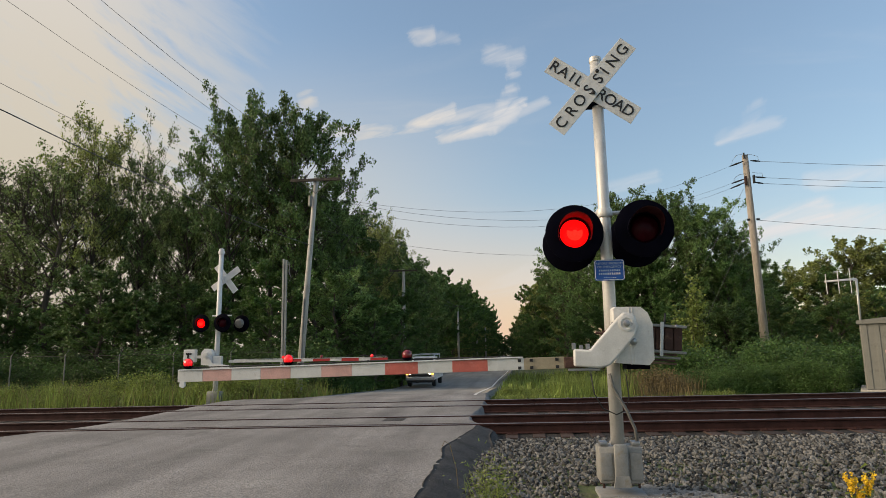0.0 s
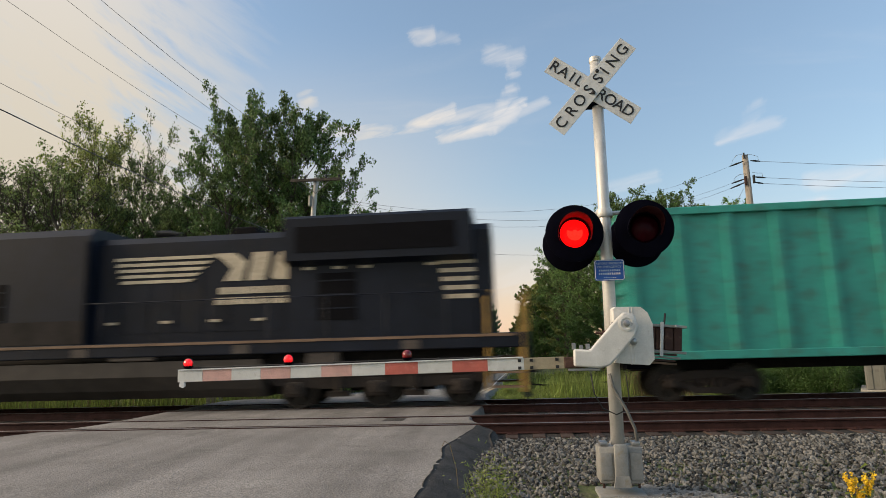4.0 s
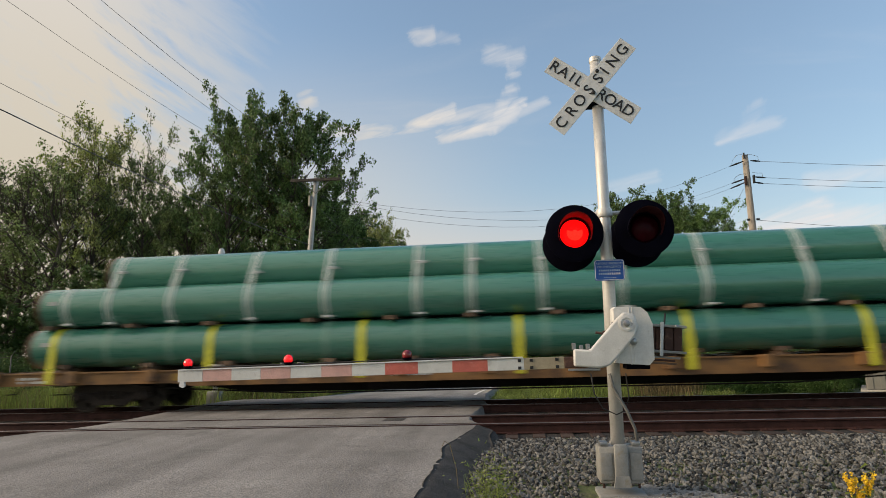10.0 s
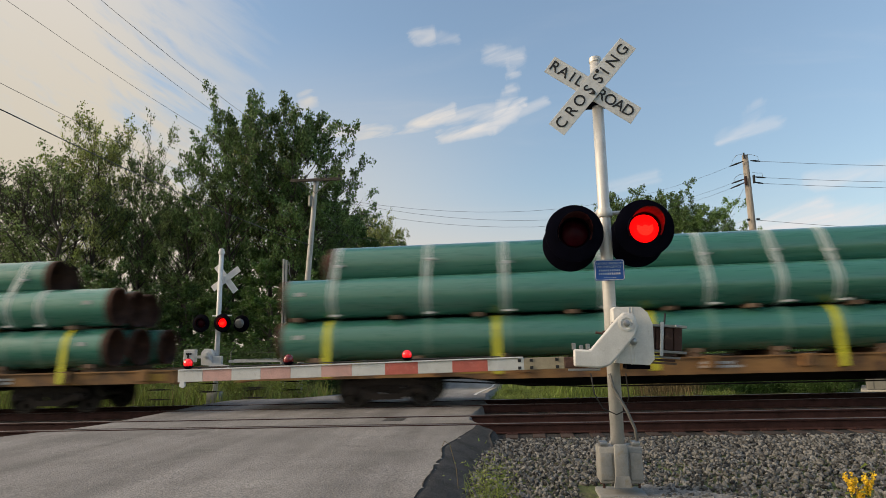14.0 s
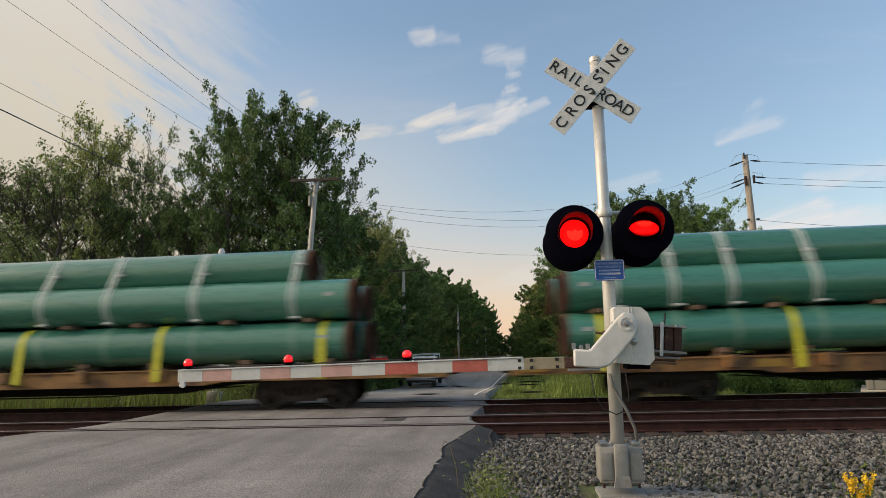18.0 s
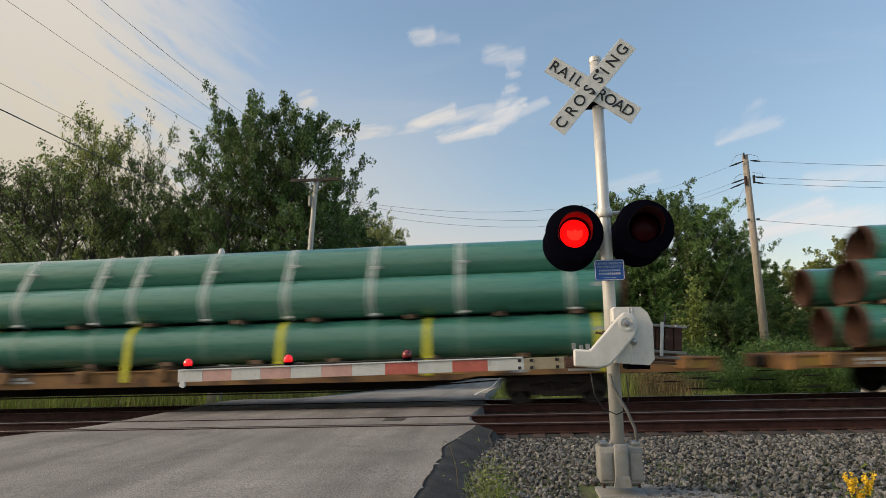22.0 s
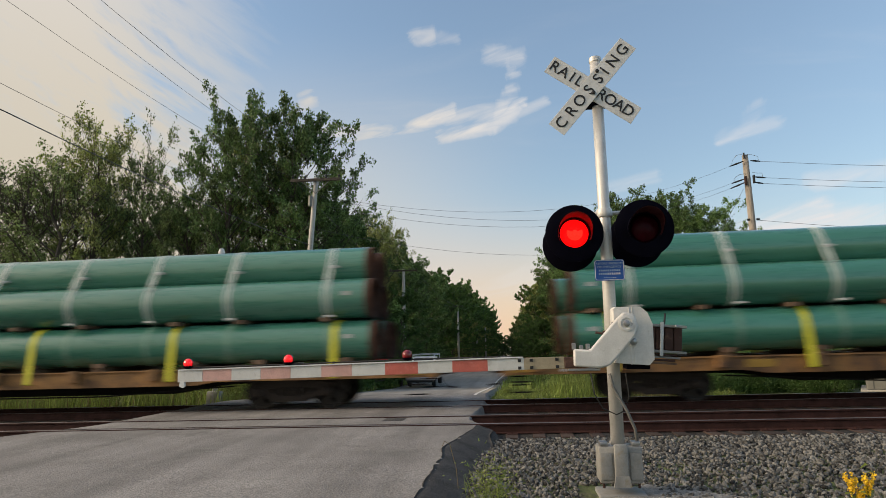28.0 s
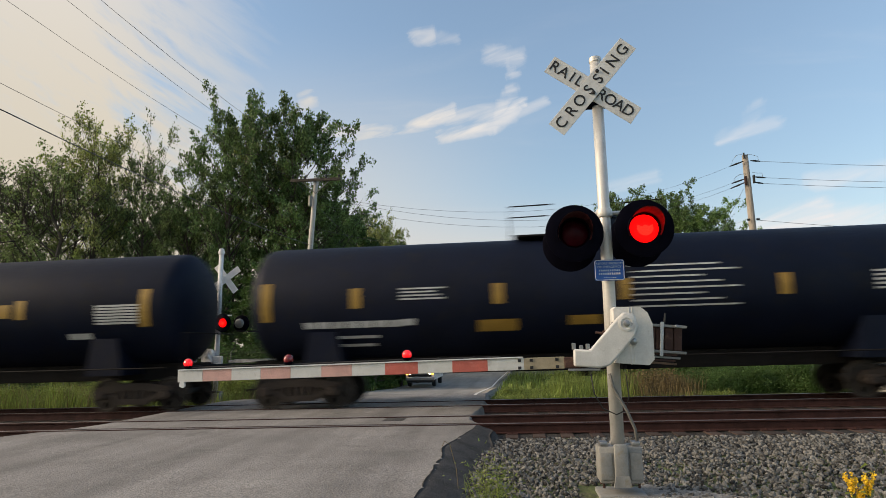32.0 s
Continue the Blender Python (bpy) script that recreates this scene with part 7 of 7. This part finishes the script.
    link("crown", leaf_mesh("crown", c, size, mat, 0.25, r, slender, lean), t)
    return t


def shrub(seed, w, h, leaves, size, mat, label, name="bush"):
    r = np.random.default_rng(seed)
    t = thing(name, pose(0, 0, 0), label, "bush", "bushes beside the railway")
    m = Mesh()
    pts = []
    for i in range(16):
        a, rad = float(r.uniform(0, 6.28)), float(r.uniform(0.1, 0.5)) * w
        e = Vector((math.cos(a) * rad, math.sin(a) * rad, h * float(r.uniform(0.45, 1.0)) * (1 - 0.45 * (rad / w))))
        m.tube([(e.x * 0.25, e.y * 0.25, -0.2), (e.x * 0.7, e.y * 0.7, e.z * 0.6), e], [0.03, 0.018, 0.006], 4)
        pts += [e, e * 0.8, Vector((e.x * 0.9, e.y * 0.9, e.z * 0.5)), Vector((e.x, e.y, e.z * 0.25))]
    m.ob("woody_base", BARK, t)
    P = np.array([p[:] for p in pts])
    c = P[r.integers(0, len(P), leaves)] + r.normal(0, 1, (leaves, 3)) * np.array([0.13 * w, 0.13 * w, 0.11 * h])
    c[:, 2] = np.maximum(c[:, 2], 0.02)
    link("foliage", leaf_mesh("foliage", c, size, mat, 0.2, r), t)
    return t


def plant_at(kinds, x, y, h, turn, wide=1.0, base=None):
    src, h0 = kinds
    s = h / h0
    z = ground_z(x, y) - 0.05 if base is None else base
    return copy_thing(src, Matrix.Translation((x, y, z)) @ Matrix.Rotation(turn, 4, "Z") @ Matrix.Diagonal((s * wide, s * wide, s, 1)))


def woods():
    r = np.random.default_rng(21)
    dark, warm = "tall leafy green deciduous tree with a dark dense crown", "tall tree with leaves tinted yellowish green for evening light"
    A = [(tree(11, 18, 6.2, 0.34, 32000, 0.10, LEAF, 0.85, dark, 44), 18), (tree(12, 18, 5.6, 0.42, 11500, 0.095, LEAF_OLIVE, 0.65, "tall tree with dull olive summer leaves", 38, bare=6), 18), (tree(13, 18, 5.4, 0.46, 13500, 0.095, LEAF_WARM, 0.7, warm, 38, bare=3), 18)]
    thin = (tree(14, 17, 4.2, 0.40, 5000, 0.09, LEAF_OLIVE, 0.45, "thin half-bare tree with open twiggy crown", bare=40), 17)
    # B[1] and C[0] take the darker bush green as painted shade
    B = [(tree(15, 16, 5.6, 0.06, 20000, 0.125, LEAF, 1.0, dark, 34), 16), (tree(16, 16, 5.0, 0.06, 20000, 0.125, LEAF_BUSH_SHADE, 1.0, dark, 34), 16), (tree(17, 16, 5.0, 0.06, 20000, 0.125, LEAF_WARM, 1.0, warm, 34), 16)]
    C = [(tree(18, 15, 5.4, 0.05, 17000, 0.18, LEAF_BUSH_SHADE, 1.0, "distant green roadside tree", 26), 15), (tree(19, 15, 5.0, 0.05, 16000, 0.18, LEAF_WARM, 1.0, "distant yellowish roadside tree", 26), 15)]
    bases = [s for s, h in A + [thin] + B + C]
    U = lambda a, b: float(r.uniform(a, b))
    # the stand on the left of the road: x, y, height, kind
    for x, y, h, k, wide in ((-18.4, 40, 19.0, 0, 0.56), (-14.2, 40.5, 19.2, 0, 0.70), (-16.4, 42.5, 18.8, 2, 0.70), (-21.9, 41, 14.6, 1, 0.70), (-28.2, 40, 18.8, 2, 0.58), (-25.7, 41.5, 18.0, 1, 0.48), (-31.0, 42, 17.0, 1, 0.80),
                       (-23.6, 43.5, 13.8, 0, 0.80), (-12.8, 41, 14.4, 0, 0.74), (-36.5, 43, 15.0, 1, 0.70),
                       (-29.6, 45, 14.2, 0, 0.55), (-26.4, 46, 13.6, 0, 0.55), (-20.4, 45, 15.5, 0, 0.55)):
        plant_at(A[k], x, y, h, U(0, 6), wide)
    for x, y, h in ((-33.0, 39.5, 16.6), (-36.0, 42, 16.2), (-38.5, 40, 16.0), (-42.0, 44, 16.5), (-30.2, 38.5, 16.2), (-46.0, 43, 16.5)):
        plant_at(thin, x, y, h, U(0, 6), 1.0)
    # understorey that closes the view between the trunks
    for i in range(18):
        x = -46 + i * 2.2
        plant_at(B[i % 2], x + U(-0.7, 0.7), 35.5 + U(-0.8, 2.5), U(5.6, 8.4), U(0, 6), 1.2)
    for i in range(14):
        plant_at(B[i % 2], -46 + i * 2.9 + U(-1, 1), 45 + U(0, 4), U(6.6, 8.6), U(0, 6), 1.2)
    # the left verge of the road, running into the distance: taller the farther it goes
    y = 46.0
    i = 0
    while y < 104:
        plant_at(B[i % 2], -12.9 - U(0, 1.2), y, 14.6 + U(-0.6, 0.8) + 0.02 * max(0, y - 60), U(0, 6), 0.85)
        plant_at(B[(i + 1) % 2], -11.2 - U(0, 0.8), y + 2, U(3.4, 5.2), U(0, 6), 1.2)
        y += 5.8
        i += 1
    for x, y1, h in ((-11.6, 55, 14.6), (-12.0, 62, 14.8)):
        plant_at(A[2], x, y1, h, U(0, 6), 0.6)
    while y < 430:
        tall = 16.6 + 0.052 * (y - 100) - 0.00006 * (y - 100) ** 2
        plant_at(C[0], -12.8 - U(0, 1.2) - 0.004 * y, y, tall + U(-1, 1.5), U(0, 6), 0.9)
        plant_at(C[(i + 1) % 2], -11.6 + U(0, 0.8), y + 3, 0.55 * tall, U(0, 6), 1.1)
        y += 8.5
        i += 1
    # the right side
    for x, y, h, k in ((12.0, 60, 16.4, 0), (14.4, 59, 16.3, 0), (17.4, 58, 15.0, 0), (19.9, 59, 12.8, 0), (9.6, 62, 15.0, 0), (7.8, 69, 14.2, 0), (7.0, 78, 14.0, 0), (13.4, 66, 15.6, 0)):
        plant_at(A[k], x, y, h, U(0, 6), 0.82)
    for i in range(10):
        plant_at(B[i % 2], 5.6 + i * 1.9, 52 + U(-2, 2), U(4.0, 6.5), U(0, 6), 1.4)
    for i in range(6):
        plant_at(B[i % 2], 8.6 + i * 2.0, 56.5 + U(-1, 1), U(8.2, 10.4), U(0, 6), 1.0)
    y = 84.0
    while y < 420:
        plant_at(C[i % 2], 7.0 + U(0, 1.5) + 0.002 * y, y, 12.8 + U(-1, 1.6) + 0.014 * y, U(0, 6), 0.95)
        plant_at(C[0], 4.2 + U(0, 0.8), y + 4, 6.0 + U(-1, 1.5) + 0.006 * y, U(0, 6), 0.9)
        y += 9.5
        i += 1
    for x, y, h, k in ((25.2, 70, 12.0, 0), (30, 80, 11.6, 1), (33.5, 82, 11.4, 0), (36.0, 80, 11.6, 2), (37.5, 78, 11.0, 1), (41.0, 80, 14.6, 2), (44.5, 83, 13.6, 2), (48, 82, 14.2, 2), (52, 84, 14.6, 1), (34, 92, 11.5, 2), (57, 86, 14.5, 2)):
        plant_at(B[k], x, y, h + 0.4, U(0, 6), 1.1)
    for i in range(16):
        plant_at(B[i % 3], 17 + i * 2.3, 50 + 0.8 * i + U(-2, 2), U(4.5, 7.0) + 0.10 * i, U(0, 6), 1.35)
    # far end of the road
    for x, y, h in ((-5, 520, 16), (2, 560, 17), (-14, 500, 20), (10, 520, 19), (-1.5, 420, 10), (-7, 380, 9), (1.5, 400, 12), (-4, 395, 8)):
        plant_at(C[0], x, y, h, U(0, 6), 1.3)
    for b in bases:
        for o in [*b.children, b]:
            bpy.data.objects.remove(o)


def bushes():
    r = np.random.default_rng(33)
    U = lambda a, b: float(r.uniform(a, b))
    g = (shrub(41, 2.2, 2.0, 11000, 0.042, LEAF_BUSH_SHADE, "leafy green bush beside the railway"), 2.0)
    w = (shrub(42, 2.0, 1.6, 4800, 0.050, GRASS, "pale green weedy bush"), 1.6)
    d = (shrub(43, 1.5, 1.4, 2600, 0.045, GRASS_DRY, "dry brown weeds in seed", "weed_clump"), 1.4)
    v = (shrub(44, 1.0, 5.2, 2600, 0.09, GRASS, "vine climbing the guy wire", "climbing_vine"), 5.2)
    for i in range(15):
        plant_at(g, 7.4 + i * 0.78 + U(-0.3, 0.3), 30 + U(-2, 3), U(1.5, 2.5), U(0, 6), 1.2)
    for i in range(8):
        plant_at(w, -0.1 + i * 0.6 + U(-0.2, 0.2), 26.5 + U(-1.5, 2.5), U(0.35, 0.6), U(0, 6), 1.3)
    for i in range(6):
        plant_at(g, 9.4 + i * 0.55, 26.8 + U(-0.8, 0.8), U(1.0, 1.5), U(0, 6), 1.1)
    for i in range(6):
        plant_at(d, 4.6 + i * 0.36 + U(-0.15, 0.15), 25.0 + U(-0.8, 0.8), U(0.8, 1.25), U(0, 6))
    plant_at(v, 10.6, 37.3, 6.6, 0.3, 0.9)
    plant_at(v, 9.8, 37.5, 4.6, 1.3, 1.3)
    for i in range(16):
        plant_at(g, -31 + i * 1.45 + U(-0.4, 0.4), 32.5 + U(-0.3, 1.4), U(1.8, 3.4), U(0, 6), 1.4)
    for i in range(34):
        plant_at(w, -27.0 + i * 0.55 + U(-0.4, 0.4), 24.6 + U(-2.2, 2.6), U(0.75, 1.5), U(0, 6), 1.0)
    for i in range(26):
        plant_at(w, -26.5 + i * 0.66 + U(-0.3, 0.3), 22.3 + U(-0.6, 0.8), U(0.5, 0.85), U(0, 6), 1.0)
    for i in range(7):
        plant_at(g, -9.6 + U(-0.5, 0.5), 30 + i * 2.6, U(1.2, 2.2), U(0, 6), 1.3)
    for i in range(9):
        plant_at(g, 6.9 + i * 0.62 + U(-0.2, 0.2), 26.0 + U(-0.8, 0.8), U(0.9, 1.7), U(0, 6), 1.0)
    for s in (g, w, d, v):
        for o in [*s[0].children, s[0]]:
            bpy.data.objects.remove(o)


def blades(name, pts, h, w, mat, label, bend=0.35, rng=RNG, lumps=0.0):
    """Bent grass blades; lumps makes tall and low patches."""
    n = len(pts)
    a = rng.uniform(0, 2 * math.pi, n)
    d = np.stack([np.cos(a), np.sin(a), np.zeros(n)], 1)
    s = np.stack([-np.sin(a), np.cos(a), np.zeros(n)], 1)
    hh = (h * rng.uniform(0.45, 1.25, n))[:, None]
    up = np.array([0, 0, 1.0])
    base = np.array(pts)
    x, y = base[:, 0], base[:, 1]
    hh *= (1 + lumps * (np.sin(1.7 * x + np.sin(1.3 * y)) * np.sin(1.1 * y + 1.3 * np.sin(0.8 * x)) + 0.35 * np.sin(4.1 * x + 2.0 * y)))[:, None]
    p1 = base + up * hh * 0.55 + d * hh * bend * 0.3
    p2 = base + up * hh + d * hh * bend
    v = np.stack([base - s * w, base + s * w, p1 + s * w * 0.7, p2, p1 - s * w * 0.7], 1).reshape(-1, 3)
    i = (np.arange(n) * 5)[:, None]
    f = [tuple(q) for q in (i + np.array([0, 1, 2, 4])).tolist()] + [tuple(q) for q in (i + np.array([4, 2, 3])).tolist()]
    me = bpy.data.meshes.new(name)
    me.from_pydata(v.tolist(), [], f)
    me.materials.append(mat)
    tagged(new(name, me), label, "grass", kind="stuff")


def grasses():
    r = np.random.default_rng(55)

    def scatter(n, x0, x1, y0, y1, keep=lambda x, y: True):
        out = []
        while len(out) < n:
            x, y = float(r.uniform(x0, x1)), float(r.uniform(y0, y1))
            if keep(x, y):
                out.append((x, y, ground_z(x, y) - 0.02))
        return out
    off = lambda x, y: x < road_edges(y)[0] - 0.25 or x > road_edges(y)[1] + 0.25
    blades("verge_grass", scatter(15000, -30, -8.0, 20.6, 30.5, off), 0.70, 0.011, GRASS, "tall green grass on the far verge", lumps=0.55)
    blades("verge_grass", scatter(3500, -30, -8.0, 21, 30, off), 0.85, 0.009, GRASS_DRY, "dry seeding grass stalks on the far verge", lumps=0.4)
    blades("verge_grass", scatter(15000, -0.9, 8, 22.6, 31, off), 0.20, 0.011, GRASS, "bright green grass beside the far lane", 0.7, lumps=0.4)
    blades("verge_grass", scatter(1800, 1.6, 4.6, 23, 28, off), 0.85, 0.009, GRASS, "tall yellowish grass beside the far lane", lumps=0.45)
    blades("verge_grass", scatter(1100, 4.3, 6.6, 22.5, 27, off), 0.75, 0.008, GRASS_DRY, "tall dry grass beside the far lane", lumps=0.35)
    blades("verge_grass", scatter(9000, -16, 12, 30, 60, off), 0.6, 0.03, GRASS, "grass along the road edges")

    # weeds by the near shoulder and a goldenrod
    t = thing("weed_clump", pose(-0.22, 6.5, -0.28), "spindly pale green weeds in the gravel", "weeds")
    rr = np.random.default_rng(5)
    for i in range(18):
        x, y = float(rr.normal(0, 0.13)), float(rr.normal(0, 0.16))
        h = float(rr.uniform(0.30, 0.62))
        Mesh().tube([(x, y, 0), (x + float(rr.normal(0, 0.04)), y, h * 0.6), (x + float(rr.normal(0, 0.09)), y, h)], [0.004, 0.003, 0.002], 4).ob("stem", GRASS, t)
    c = rr.normal(0, 1, (1100, 3)) * np.array([0.13, 0.13, 0.15]) + np.array([0, 0, 0.30])
    c[:, 2] = np.abs(c[:, 2])
    link("leafage", leaf_mesh("leafage", c, 0.022, GRASS, 0.2, rr, 0.3), t)
    tall = thing("weed_stalk", pose(-0.62, 7.5, -0.30), "single dry curled weed stalk", "weeds")
    Mesh().tube([(0, 0, 0), (-0.03, 0, 0.35), (-0.10, 0, 0.62), (-0.16, 0, 0.66), (-0.19, 0, 0.60)], 0.004, 4).ob("stem", GRASS_DRY, tall)
    g = thing("goldenrod", pose(2.47, 5.0, -0.42), "yellow flowering goldenrod plant by the gravel", "flower")
    for k, (dx, h, s) in enumerate(((-0.055, 0.83, 0.9), (0.06, 0.82, 1.05), (0.0, 0.78, 0.6))):
        Mesh().tube([(dx * 0.3, 0, 0), (dx, 0, h)], 0.006, 5).ob("stem", GRASS, g)
        for j in range(9):
            a = float(rr.uniform(0, 6.28))
            lean = float(rr.uniform(0.02, 0.06)) * s
            p0 = np.array((dx, 0, h - 0.06))
            p1 = p0 + np.array((math.cos(a) * lean, math.sin(a) * lean, float(rr.uniform(0.08, 0.16)) * s))
            q = rr.uniform(0, 1, (60, 1)) * (p1 - p0) + p0 + rr.normal(0, 0.006, (60, 3))
            link("flower_plume", leaf_mesh("flower_plume", q, 0.008, GOLDENROD, 0, rr, 0.7), g)
        q = rr.normal(0, 1, (70, 3)) * np.array([0.035, 0.035, 0.12]) + np.array([dx * 0.7, 0, 0.58])
        link("leafage", leaf_mesh("leafage", q, 0.03, GRASS, 0.2, rr, 0.25), g)
    # a half-buried slab in the gravel
    tagged(Mesh().box(-0.9, 0.9, -0.75, 0.24, -0.3, 0.0, 0, pose(2.12, 7.18, -0.175, 0, 0, -34), 0.05).ob("stone_slab", PACKED_STONE), "pale packed gravel slab half buried in ballast", "slab")


far_signal()
poles_and_wires()
fence()
bungalow()
pickup()
woods()
bushes()
grasses()


# ---- ties, last ----
def ties():
    rr = np.random.default_rng(9)
    d = Mesh().box(-0.115, 0.115, -1.30, 1.30, -0.175, 0.0, 0, None, 0.012).data("tie", TIE)
    plate = Mesh().box(-0.10, 0.10, -0.14, 0.14, 0.0, 0.014).box(-0.012, 0.012, -0.105, -0.08, 0.01, 0.04).box(-0.012, 0.012, 0.08, 0.105, 0.01, 0.04).data("tie_plate", RAIL_SIDE)
    for tr, near in ((track_near, True), (track_far, False)):
        for i in range(-46, 60):
            x = i * 0.50 + float(rr.normal(0, 0.015))
            if -9.3 < x < -0.9:
                continue
            if not (-16 < x < 13):
                continue
            o = link("tie", d, tr, at=pose(x, float(rr.normal(0, 0.03)), -0.186 - 0.0, 0, 0, float(rr.normal(0, 0.8))))
            if near:
                for s in (-1, 1):
                    link("tie_plate", plate, o, at=pose(0, s * GAUGE / 2, 0.0))


ties()


# ---- motion ----
def motions():
    times = [0, 4, 8, 12, 16, 20, 24, 28, 32]
    for ob, off in CARS:
        walk(ob, [(float(t), car_pose(off, t)) for t in times])
        for b in ob.children:
            if b.name.split(".")[0] != "bogie":
                continue
            for w in b.children:
                if w.name.split(".")[0] != "wheelset":
                    continue
                r = 0.53 if abs(w.location.z - 0.53) < 0.01 else 0.44  # wheel radius
                at = off + b.location.x + w.location.x
                home = w.location.copy()
                rows, step = [], 1.0 / FPS
                turn = lambda t: Matrix.Translation(home) @ Matrix.Rotation(-(run(t) / r) % (2 * math.pi), 4, "Y")
                seen = [i for i in range(0, 32 * FPS + 1) if -20 < at - run(i * step) < 14]
                if not seen:
                    continue
                if seen[0] > 0:
                    rows.append((0.0, turn(seen[0] * step)))
                rows += [(i * step, turn(i * step)) for i in seen]
                if seen[-1] < 32 * FPS:
                    rows.append((32.0, turn(seen[-1] * step)))
                walk(w, rows)
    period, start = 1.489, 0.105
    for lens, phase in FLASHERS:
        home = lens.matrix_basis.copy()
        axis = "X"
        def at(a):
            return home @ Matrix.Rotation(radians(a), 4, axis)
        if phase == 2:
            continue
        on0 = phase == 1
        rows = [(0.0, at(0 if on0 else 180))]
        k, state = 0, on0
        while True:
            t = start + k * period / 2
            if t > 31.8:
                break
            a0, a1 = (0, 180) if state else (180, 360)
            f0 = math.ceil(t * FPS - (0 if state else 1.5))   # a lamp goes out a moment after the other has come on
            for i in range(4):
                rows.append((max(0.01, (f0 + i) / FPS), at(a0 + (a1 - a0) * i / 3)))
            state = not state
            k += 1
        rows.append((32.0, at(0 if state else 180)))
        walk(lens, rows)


motions()
